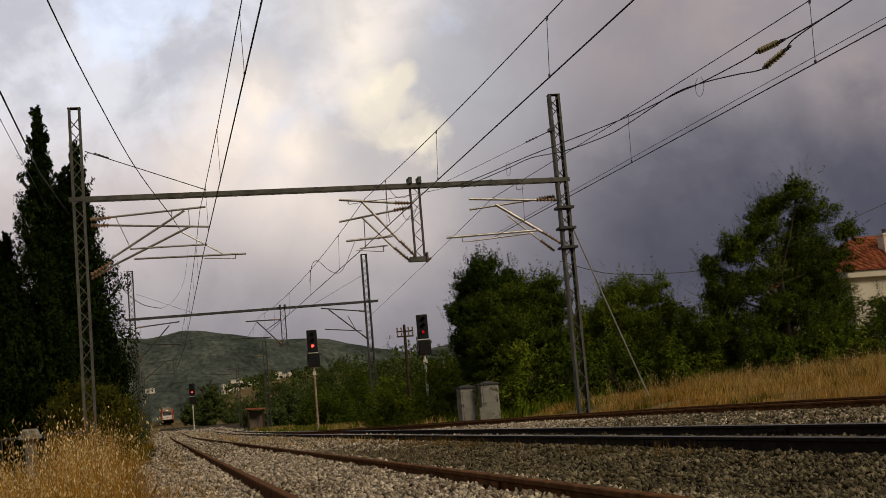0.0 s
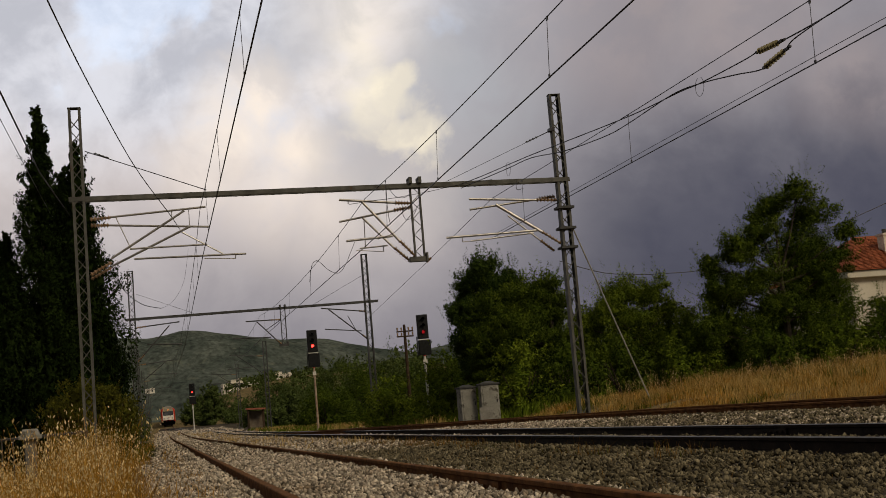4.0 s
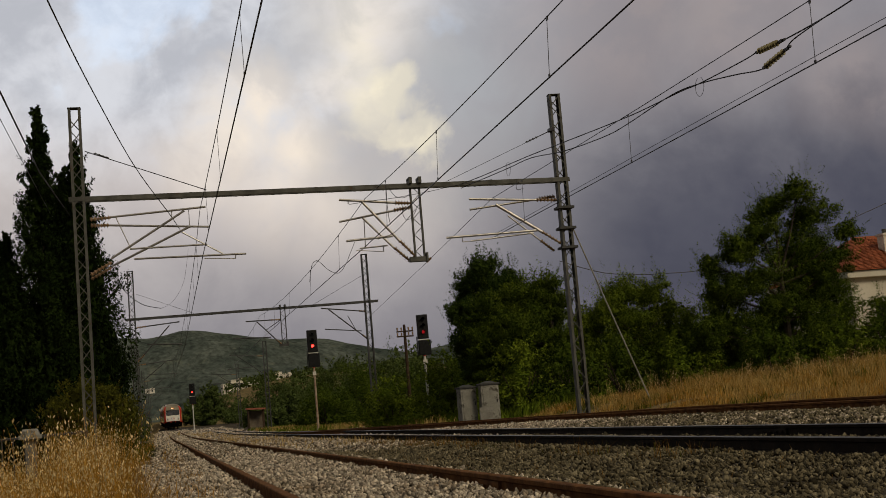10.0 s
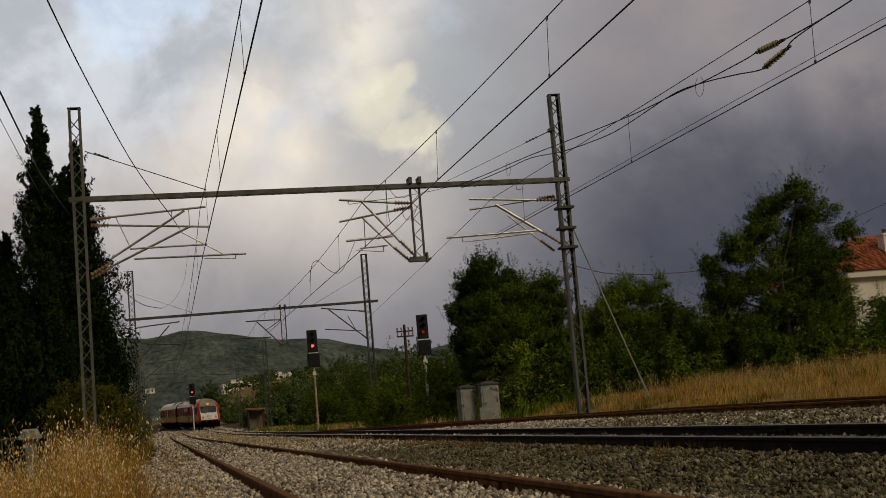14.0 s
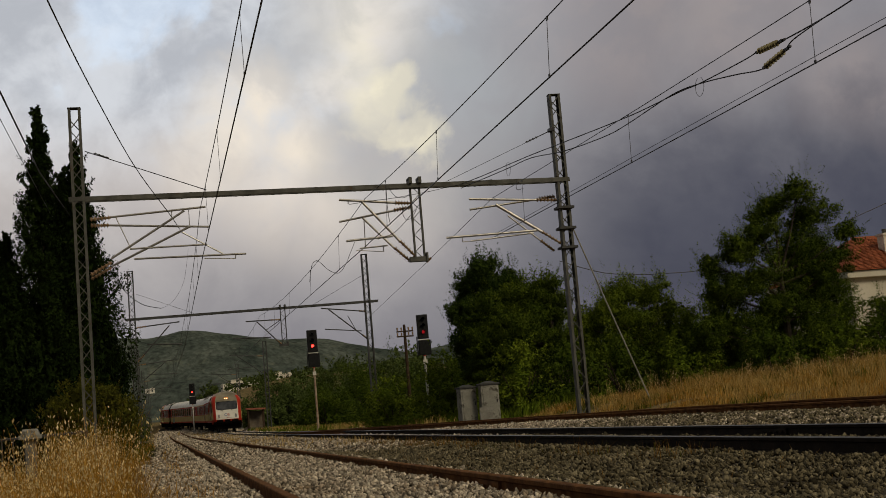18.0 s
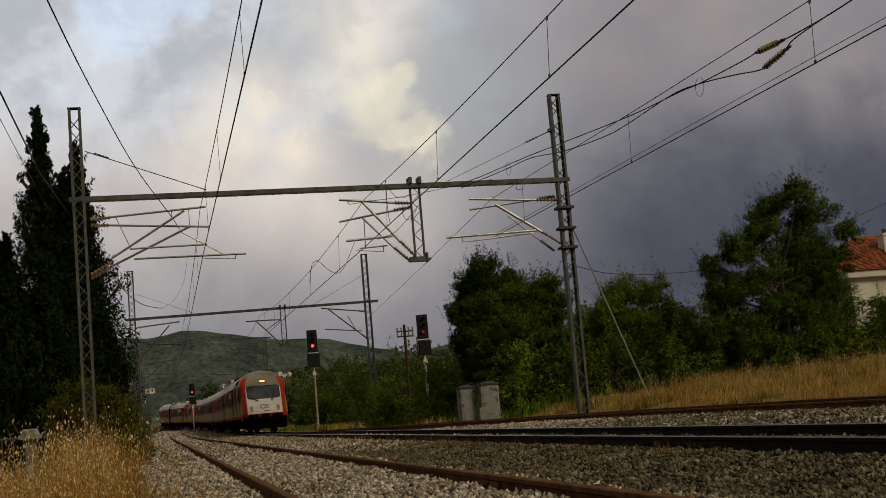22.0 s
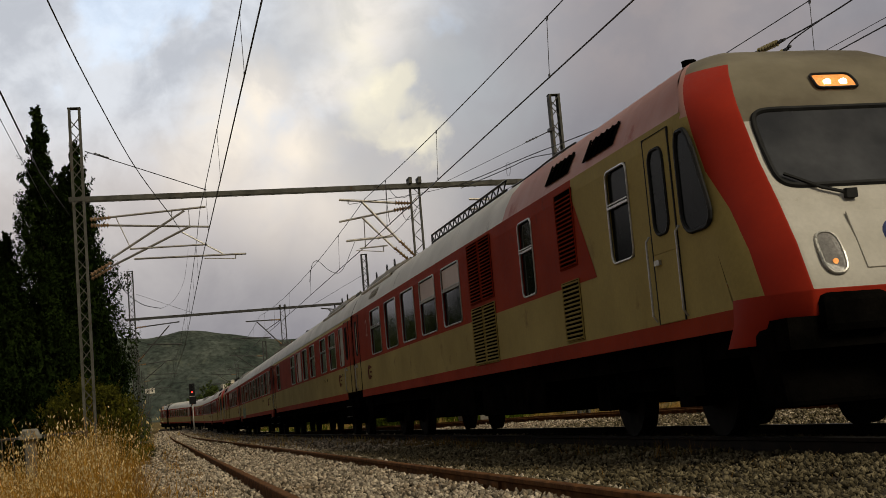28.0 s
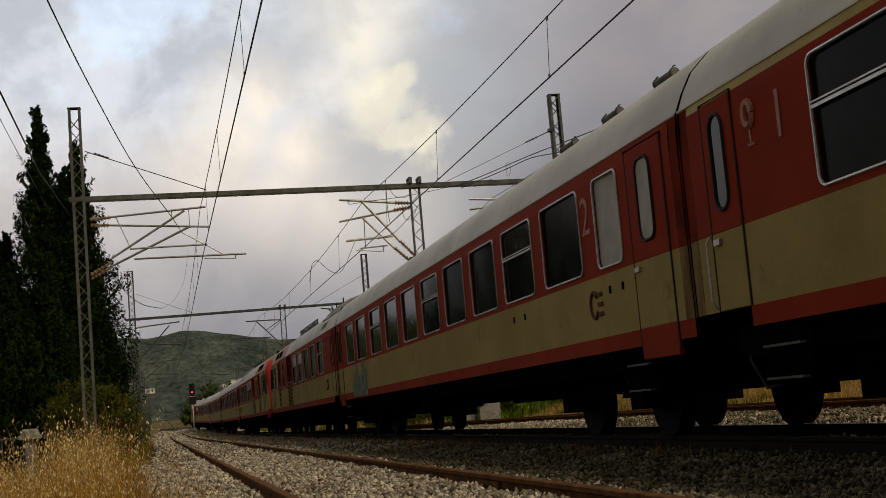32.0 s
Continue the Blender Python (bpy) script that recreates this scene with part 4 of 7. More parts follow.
def side_window(car, sx, y0, y1, z0, z1, split, glass, r=0.09, frame_m=None, blind=False):
    """Pane set back in its opening, rounded aluminium frame, and a bar where the top light slides."""
    w = new("window")
    w.parent = car
    ring = rounded(y0, y1, z0, z1, r)
    g = Geo()
    tilt = random.uniform(-0.012, 0.012)
    yc = (y0 + y1) / 2
    g.v = [(sx * (HALF - 0.022 + tilt * (y - yc) - 0.02 * max(0, z - 2.88)), y, z) for y, z in ring]
    g.f, g.mi = [list(range(len(ring)))[::(1 if sx > 0 else -1)]], [0]
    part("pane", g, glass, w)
    g = Geo()
    g.path([(sx * (HALF + 0.004 - 0.12 * max(0, z - 2.88)), y, z) for y, z in ring], 0.014, n=6, closed=True)
    part("frame", g, frame_m or M_ALU, w, smooth=True)
    # Reflected sky laid on the upper pane as a pinkish sheet
    if blind:
        zb = z0 + (z1 - z0) * 0.61
        part("blind", Geo().box((sx * (HALF - 0.012), yc, (zb + z1 - 0.03) / 2), (0.006, y1 - y0 - 0.05, z1 - 0.03 - zb)), M_SKYTINT, w, "pinkish sky reflection painted on the pane")
    if split:
        zz = z0 + (z1 - z0) * 0.60
        part("bar", Geo().box((sx * (HALF + 0.006), yc, zz), (0.024, y1 - y0 - 0.03, 0.026)).box((sx * (HALF + 0.008), yc, zz + 0.036), (0.018, y1 - y0 - 0.03, 0.014)), M_ALU, w)


def band(car, name, material, ya, yb, z0, z1, sx, holes=()):
    """Strip of side sheet between two heights, open where the windows are."""
    g = Geo()

    def quad(y0, y1, za, zb):
        if y1 - y0 < 1e-4 or zb - za < 1e-4:
            return
        rows = [[(sx * half_w(z), y0, z), (sx * half_w(z), y1, z)] for z in (za, zb)]
        g.quad_grid(rows, flip=(sx < 0))
        n = len(g.v)
    if not holes:
        for za, zb in zip(*(lambda l: (l[:-1], l[1:]))([z0 + (z1 - z0) * k / 3 for k in range(4)])):
            quad(ya, yb, za, zb)
    else:
        hz0, hz1 = Z_W0, Z_W1
        quad(ya, yb, z0, hz0)
        quad(ya, yb, hz1, z1)
        cur = ya
        for h0, h1 in sorted(holes):
            quad(cur, h0, hz0, hz1)
            cur = h1
        quad(cur, yb, hz0, hz1)
        for h0, h1 in holes:                       # reveals
            for y in (h0, h1):
                g.quad_grid([[(sx * HALF, y, hz0), (sx * (HALF - 0.05), y, hz0)], [(sx * HALF, y, hz1), (sx * (HALF - 0.05), y, hz1)]])
    return part(name, g, material, car)


def bogie(car, y):
    b = new("bogie")
    b.parent, b.location = car, (0, y, 0)
    g = Geo()
    for s in (-1, 1):
        g.box((s * 1.0, 0, 0.62), (0.16, 3.3, 0.24)).box((s * 1.0, 0, 0.82), (0.28, 1.1, 0.2))
        for e in (-1, 1):
            g.box((s * 1.02, e * 1.25, 0.5), (0.26, 0.42, 0.36)).tube((s * 1.02, e * 0.75, 0.45), (s * 1.02, e * 0.75, 0.85), 0.11, n=8)
    g.box((0, 0, 0.65), (1.9, 0.4, 0.2))
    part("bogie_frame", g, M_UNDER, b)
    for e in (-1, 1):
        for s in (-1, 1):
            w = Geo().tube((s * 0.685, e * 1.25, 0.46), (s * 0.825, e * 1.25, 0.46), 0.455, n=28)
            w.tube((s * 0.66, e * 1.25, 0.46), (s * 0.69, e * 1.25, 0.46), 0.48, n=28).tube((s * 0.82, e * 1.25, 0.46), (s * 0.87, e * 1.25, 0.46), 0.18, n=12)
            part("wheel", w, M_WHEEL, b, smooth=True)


def door(car, sx, y0, y1, z0, upper, lower, narrow=0.3, pane=None, rails=2):
    """Plug door: red above, cream below, a tall narrow light and grab rails."""
    d = new("door")
    d.parent = car
    zt = 2.93
    x = sx * (HALF - 0.012)
    yc = (y0 + y1) / 2
    part("upper_leaf", Geo().box((x, yc, (Z_BAND + zt) / 2), (0.05, y1 - y0 - 0.03, zt - Z_BAND)), upper, d, bevel=0.008)
    zk = max(z0, Z_LO)
    part("lower_leaf", Geo().box((x, yc, (zk + Z_BAND) / 2), (0.05, y1 - y0 - 0.03, Z_BAND - zk)), lower, d, bevel=0.008)
    if z0 < Z_LO:
        part("kick_panel", Geo().box((x, yc, (z0 - 0.06 + Z_LO) / 2), (0.05, y1 - y0 - 0.03, Z_LO - z0 + 0.06)), M_RED, d, bevel=0.008)
    ring = rounded(yc - narrow / 2, yc + narrow / 2, 1.98, 2.80, 0.12)
    g = Geo()
    g.v = [(x + sx * 0.028, y, z) for y, z in ring]
    g.f, g.mi = [list(range(len(ring)))[::(1 if sx > 0 else -1)]], [0]
    part("pane", g, pane or M_GLASS, d)
    part("window_seal", Geo().path([(x + sx * 0.03, y, z) for y, z in ring], 0.018, n=6, closed=True), M_RUBBER, d)
    for y, top in ((y0 - 0.06, 1.95), (y1 + 0.06, 1.95)) if rails == 2 else ((y0 - 0.05, 1.74),) * rails:
        part("grab_rail", Geo().path([(x + sx * 0.02, y, 1.16), (x + sx * 0.06, y, 1.22), (x + sx * 0.06, y, top), (x + sx * 0.02, y, top + 0.05)], 0.011, n=6), M_ALU, d, "pale metal grab rail")
    part("seam", Geo().path([(x + sx * 0.015, y, z) for y, z in ((y0, z0), (y0, zt + 0.02), (y1, zt + 0.02), (y1, z0))], 0.012, n=5), M_RUBBER, d)
    part("handle", Geo().box((x + sx * 0.04, y0 + 0.14, 1.72), (0.03, 0.12, 0.05)), M_ALU, d)


def louvre(car, sx, y0, y1, z0, z1, material, pitch=0.05):
    l = new("louvre")
    l.parent = car
    n = int((z1 - z0) / pitch)
    part("backing", Geo().box((sx * (HALF + 0.002), (y0 + y1) / 2, (z0 + z1) / 2), (0.012, y1 - y0, z1 - z0)), M_UNDER, l)
    for k in range(n):
        z = z0 + (k + 0.5) * pitch
        ob = part("slat", Geo().box((0, 0, 0), (0.034, y1 - y0 - 0.02, 0.016), ry=sx * 0.5), material, l, loc=(sx * (HALF + 0.014), (y0 + y1) / 2, z))
    part("rim", Geo().path([(sx * (HALF + 0.012), y, z) for y, z in ((y0, z0), (y0, z1), (y1, z1), (y1, z0))], 0.009, n=4, closed=True), material, l)


def roof(car, ya, yb, material, name="roof", z0=Z_CANT):
    g = Geo()
    zs = [z0] + [z for z, _ in PROF if z > z0 + 0.01]
    pro = [(half_w(z), z) for z in zs]
    pro = pro + [(-w, z) for w, z in pro[-2::-1]]
    ys = np.linspace(ya, yb, 7)
    g.quad_grid([[(w, y, z) for w, z in pro] for y in ys])
    return part(name, g, material, car, smooth=True)


def end_wall(car, y, s):
    g = Geo()
    zs = [Z_SK] + [z for z, _ in PROF]
    pro = [(half_w(z), z) for z in zs]
    pro = pro + [(-w, z) for w, z in pro[-2::-1]]
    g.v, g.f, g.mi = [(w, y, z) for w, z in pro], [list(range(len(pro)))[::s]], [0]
    # Near-black instead of the body red: shade in the gap put into colour
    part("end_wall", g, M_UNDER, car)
    g = Geo()
    for k in range(3):
        g.box((0, y + s * (0.005 + 0.009 * k), 2.15), (1.25 - 0.08 * (k % 2), 0.008, 2.2 - 0.08 * (k % 2)))
    part("gangway_bellows", g, M_RUBBER, car, "black folded gangway bellows")
    for sx in (-1, 1):
        part("buffer", Geo().tube((sx * 0.88, y - s * 0.1, 0.86), (sx * 0.88, y, 0.86), 0.09, n=10).tube((sx * 0.88, y - s * 0.005, 0.86), (sx * 0.88, y + s * 0.024, 0.86), 0.17, n=14), M_UNDER, car)


def end_cover(car, y, s):
    """Grimy corner sheets that taper in towards the next car, and the roof over them."""
    y0, y1 = y - s * 0.2, y + s * 0.03
    for m, z0, z1 in ((M_REDD, Z_BAND, Z_CANT), (M_CREAMD, Z_LO, Z_BAND)):
        for sx in (1, -1):
            g = Geo()
            zz = [z0 + (z1 - z0) * k / 3 for k in range(4)]
            g.quad_grid([[(sx * half_w(z), y0, z), (sx * (half_w(z) - 0.01), y, z), (sx * (half_w(z) - 0.03), y1, z)] for z in zz])
            part("corner_sheet", g, m, car, "rust-stained corner sheet")
    g = Geo()
    pro = [(half_w(z) - 0.03, z - 0.02) for z in (Z_CANT, 3.2, 3.4, 3.6, 3.75, 3.86)]
    pro = pro + [(0.0, 3.91)] + [(-w, z) for w, z in pro[::-1]]
    g.quad_grid([[(w, yy, z) for w, z in pro] for yy in (y, y1)])
    part("corner_roof", g, M_ROOFD, car, smooth=True)
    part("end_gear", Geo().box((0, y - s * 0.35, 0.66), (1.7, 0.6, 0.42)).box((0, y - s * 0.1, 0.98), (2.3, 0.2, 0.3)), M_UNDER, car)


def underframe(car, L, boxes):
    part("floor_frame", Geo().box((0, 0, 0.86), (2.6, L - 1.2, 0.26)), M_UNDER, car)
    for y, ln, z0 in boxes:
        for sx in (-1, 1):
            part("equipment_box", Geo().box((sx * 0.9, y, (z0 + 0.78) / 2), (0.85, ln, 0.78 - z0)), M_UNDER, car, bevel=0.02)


def vents(car, ys):
    for y in ys:
        g = Geo()
        g.tube((0.74, y - 0.24, 3.79), (0.74, y + 0.24, 3.79), 0.05, n=12).box((0.74, y, 3.76), (0.08, 0.4, 0.08))
        for e in (-0.24, 0.24):
            g.tube((0.74, y + e, 3.79), (0.74, y + e * 1.12, 3.79), 0.064, 0.05, n=12)
            g.path([(0.74, y + e * 0.8, 3.80), (0.74, y + e * 0.9, 3.87), (0.74, y + e * 1.15, 3.86)], 0.008, n=5)
        part("roof_ventilator", g, M_STEEL, car, "grey torpedo roof ventilator", smooth=True)


def text_on(car, sx, body, y, z, size, material):
    c = bpy.data.curves.new("numeral", "FONT")
    c.body, c.size, c.extrude = body, size, 0.003
    me_src = new("numeral_source", c)
    dg = bpy.context.evaluated_depsgraph_get()
    me = bpy.data.meshes.new_from_object(me_src.evaluated_get(dg))
    bpy.data.objects.remove(me_src)
    me.materials.clear()
    me.materials.append(material)
    ob = new("numeral", me)
    ob.parent = car
    ob.matrix_basis = Matrix.Translation((sx * (HALF + 0.006), y, z)) @ Euler((radians(90), 0, radians(90 if sx > 0 else -90))).to_matrix().to_4x4()
    ob["label"] = "faded pale class numeral " + body


def emblem(car, sx, y, z, s):
    """Faded round company mark with two bars, drawn as plain shapes."""
    g = Geo()
    x = sx * (HALF + 0.004)
    g.path([(x, y + s * 0.5 * math.cos(a), z + s * 0.6 * math.sin(a)) for a in np.linspace(0.6, 5.7, 14)], s * 0.10, n=5)
    for k in (-0.45, 0, 0.45):
        g.box((x, y + sx * s * 0.85, z + k * s), (0.03, s * 0.6, s * 0.16))
    part("emblem", g, M_MARK, car, "dull brown emblem of plain bars")


# windows as distances behind the leading end
SECOND = [(3.03, 4.53), (5.0, 6.47), (6.93, 8.42), (8.93, 10.38), (10.9, 12.35), (12.93, 14.38), (14.95, 16.42), (17.05, 18.5), (19.2, 20.68), (21.2, 22.5)]
FIRST = [(3.3, 4.68), (5.45, 6.82), (8.33, 9.7), (10.5, 11.88), (12.5, 13.92), (14.63, 16.0), (20.8, 22.1)]


def coach(name, label, first):
    L = 24.6
    car = empty(name, (0, 0, 0), label, "passenger coach", "coaches of the train")
    ya, yb = -L / 2 + 0.03, L / 2 - 0.03
    wins = FIRST if first else SECOND
    y_of = lambda d: L / 2 - d
    for sx in (1, -1):
        holes = [(y_of(b), y_of(a)) for a, b in wins] + [(y_of(2.48), y_of(1.70))]
        inset = 1.48 if first else 0.0
        band(car, "skirt_stripe", M_RED, ya + inset * 0.75, yb - inset, Z_SK, Z_LO, sx)
        band(car, "lower_side", M_CREAM, ya + 0.2, yb - 0.2, Z_LO, Z_BAND, sx)
        band(car, "window_band", M_RED, ya + 0.2, yb - 0.2, Z_BAND, Z_CANT - (0.09 if first else 0.0), sx, holes)
        if first:
            band(car, "first_class_stripe", M_YELLOW, ya + 0.2, yb - 0.2, Z_CANT - 0.09, Z_CANT, sx)
        for k, (h0, h1) in enumerate(sorted(holes, reverse=True)):
            small = k == 0
            glass = M_PALE if small else (M_SKYTINT if (k == 5 and first) else (M_CABGLASS if (k == 7 and first) or (not first and k in (1, 4)) else M_GLASS))
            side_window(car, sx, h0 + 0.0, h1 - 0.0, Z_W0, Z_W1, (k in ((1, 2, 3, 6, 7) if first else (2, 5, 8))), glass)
        for y0, wide in ((y_of(1.38), 0.72), (y_of(24.05), 0.62)) if first else ((y_of(1.40), 0.98), (y_of(24.2), 0.72)):
            door(car, sx, y0, y0 + wide, Z_LO if first else Z_SK - 0.08, M_RED, M_CREAM, narrow=0.26 if first else 0.38, rails=1 if first else 0, pane=M_PALE if (y0 > 0 and not first) else None)
        text_on(car, sx, "1" if first else "2", y_of(3.05 if first else 2.95) if sx > 0 else y_of(2.7), 2.30, 0.62, M_FADED)
        emblem(car, sx, y_of(2.75), 1.5, 0.24)
        if first:
            text_on(car, sx, "1", y_of(22.75) if sx > 0 else y_of(22.45), 2.36, 0.55, M_FADED)
            x = sx * (HALF + 0.004)
            part("goblet_mark", Geo().path([(x, y_of(23.12) + 0.07 * math.cos(q), 2.66 + 0.10 * math.sin(q)) for q in np.linspace(0, 6.28, 13)], 0.035, n=5).box((x, y_of(23.12), 2.48), (0.008, 0.025, 0.14)).box((x, y_of(23.12), 2.41), (0.008, 0.12, 0.02)), M_FADED, car, "faded goblet sign")
        for k in (1.4, 1.8, 5.2, 5.75):
            part("rivet_plate", Geo().box((sx * (HALF + 0.004), y_of(k + 0.4), 1.62), (0.01, 0.05, 0.08)), M_UNDER, car)
        part("gutter", Geo().path([(sx * 1.40, ya, Z_CANT), (sx * 1.40, yb, Z_CANT)], 0.016, n=5), M_ROOF, car)
    roof(car, ya, yb, M_ROOF)
    for y, s in ((ya, -1), (yb, 1)):
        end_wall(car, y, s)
        end_cover(car, y, s)
    vents(car, (10.6, 8.9, 7.2) if not first else (9.6, -9.6))
    if first:
        for sx in (1, -1):
            shroud(car, sx, y_of, 3.0, 7.6)
    for y in (8.6, -8.6):
        bogie(car, y)
    underframe(car, L, ((-4.6, 1.2, 0.55),) if first else ((-0.6, 1.5, 0.5), (-4.6, 1.2, 0.55)))
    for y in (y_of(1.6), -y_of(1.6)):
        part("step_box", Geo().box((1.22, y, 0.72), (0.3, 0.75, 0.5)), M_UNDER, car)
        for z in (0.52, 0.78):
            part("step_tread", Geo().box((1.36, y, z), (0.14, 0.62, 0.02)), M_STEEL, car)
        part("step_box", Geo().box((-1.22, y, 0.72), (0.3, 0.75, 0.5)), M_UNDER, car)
        part("brake_hose", Geo().path([(1.1, y - 1.1, 0.95), (1.15, y - 1.15, 0.7), (1.1, y - 1.0, 0.45), (0.9, y - 0.8, 0.5)], 0.018, n=5), M_STEELD, car)
    return car


def half_z(x):
    """Height of the roof skin at a half-width."""
    for (za, wa), (zb, wb) in zip(PROF, PROF[1:]):
        if wb <= x <= wa:
            return za + (zb - za) * (wa - x) / max(1e-6, wa - wb)
    return 3.93


NOSE = [(0.80, 0.20), (1.0, 0.03), (1.2, 0.0), (1.5, 0.13), (1.8, 0.30), (2.0, 0.43), (2.15, 0.54), (2.5, 0.76), (2.85, 0.93), (3.0, 1.03), (3.18, 1.17), (3.45, 1.46), (3.65, 1.82), (3.8, 2.3), (3.88, 2.75), (3.93, 3.3)]


NOSE_IN = 0.55


def nose_back(z):
    for (a, da), (b, db) in zip(NOSE, NOSE[1:]):
        if z <= b:
            t = (z - a) / (b - a)
            return da + (db - da) * t
    return 3.3


def nose_deep(z):
    return 0.75 if z < 2.4 else max(0.45, 0.75 - 0.5 * (z - 2.4))


def nose_u(x, z):
    return math.copysign(math.asin((abs(x) / half_w(z)) ** (1 / 0.42)) / (math.pi / 2), x)


def nose_pt(u, z, L, out=0.0):
    """Skin of the cab front: u runs across from -1 to 1."""
    a = abs(u) * math.pi / 2
    w, yb = half_w(z), nose_back(z)
    if abs(u) <= 0.33:
        x = w * math.sin(a) ** 0.42 if u else 0.0
        y = yb + 0.22 * (1 - math.cos(a) ** 0.42)
    else:
        s = (abs(u) - 0.33) / 0.67
        x = w * (0.7445 + 0.2555 * (1 - (1 - s) ** 1.7))
        y = yb + 0.0126 + (nose_deep(z) - 0.0126) * s ** 1.15
    return (math.copysign(x, u) * (1 + out * 0.5), L / 2 - NOSE_IN - y + out, z + out * (0.4 if z > 2.4 else 0.0))


def nose_patch(car, name, material, u0, u1, z0, z1, L, out, r, label="", n=14):
    g = Geo()
    rows = []
    for z in np.linspace(z0, z1, n):
        e = min(z - z0, z1 - z) / r
        k = 1.0 if e >= 1 else max(0.1, 1 - (1 - math.sqrt(max(0, 1 - (1 - e) ** 2))) * (0.55 if u1 < 0.05 else 0.33))
        c, h = (u0 + u1) / 2, (u1 - u0) / 2 * k
        rows.append([nose_pt(c + h * t, z, L, out) for t in np.linspace(-1, 1, 15)])
    g.quad_grid(rows, flip=True)
    return part(name, g, material, car, label, smooth=True), rows


def cab_window(car, sx, y_of):
    """Side light of the cab, its leading edge raked like the nose."""
    w = new("window")
    w.parent = car
    ring = []
    for y, z in rounded(-0.34, 0.34, 1.90, 2.84, 0.2):
        lead = max(0.0, (y + 0.34) / 0.68)
        ring.append((sx * (HALF + 0.007 - 0.12 * max(0, z - 2.88)), y_of(1.84) + y - 0.40 * lead * (z - 1.90) / 0.94 + 0.02, z))
    g = Geo()
    g.v = ring
    g.f, g.mi = [list(range(len(ring)))[::(1 if sx > 0 else -1)]], [0]
    part("pane", g, M_CABGLASS, w)
    part("seal", Geo().path(ring, 0.024, n=6, closed=True), M_RUBBER, w)


def shroud(car, sx, y_of, d0, d1):
    """Raised, dented cover along the roof with a pipe below it and lifting eyes."""
    g = Geo()
    rows = []
    for d in np.linspace(d0, d1, 12):
        e = min(1.0, (d - d0 + 0.1) / 0.8, (d1 + 0.1 - d) / 0.8)
        lift = 0.01 + 0.11 * e * (0.85 + 0.15 * math.sin(d * 5))
        rows.append([(sx * x, y_of(d), half_z(x) + lift * (1 if x < 1.1 else 0.25)) for x in (0.35, 0.7, 0.98, 1.06, 1.14)])
    g.quad_grid(rows, flip=(sx > 0))
    part("roof_shroud", g, M_ROOFD, car, "dented grey roof shroud", smooth=True)
    part("shroud_pipe", Geo().path([(sx * 1.13, y_of(d), half_z(1.13) + 0.03) for d in np.linspace(d0, d1 + 0.1, 8)], 0.035, n=7), M_ROOF, car, smooth=True)
    for f in (0.16, 0.4, 0.76):
        d = d0 + (d1 - d0) * f
        part("lifting_eye", Geo().path([(sx * 0.92, y_of(d) + 0.07 * math.cos(q), half_z(0.92) + 0.17 + 0.08 * math.sin(q)) for q in np.linspace(0, 6.28, 10, endpoint=False)], 0.012, n=5, closed=True), M_BLACK, car)


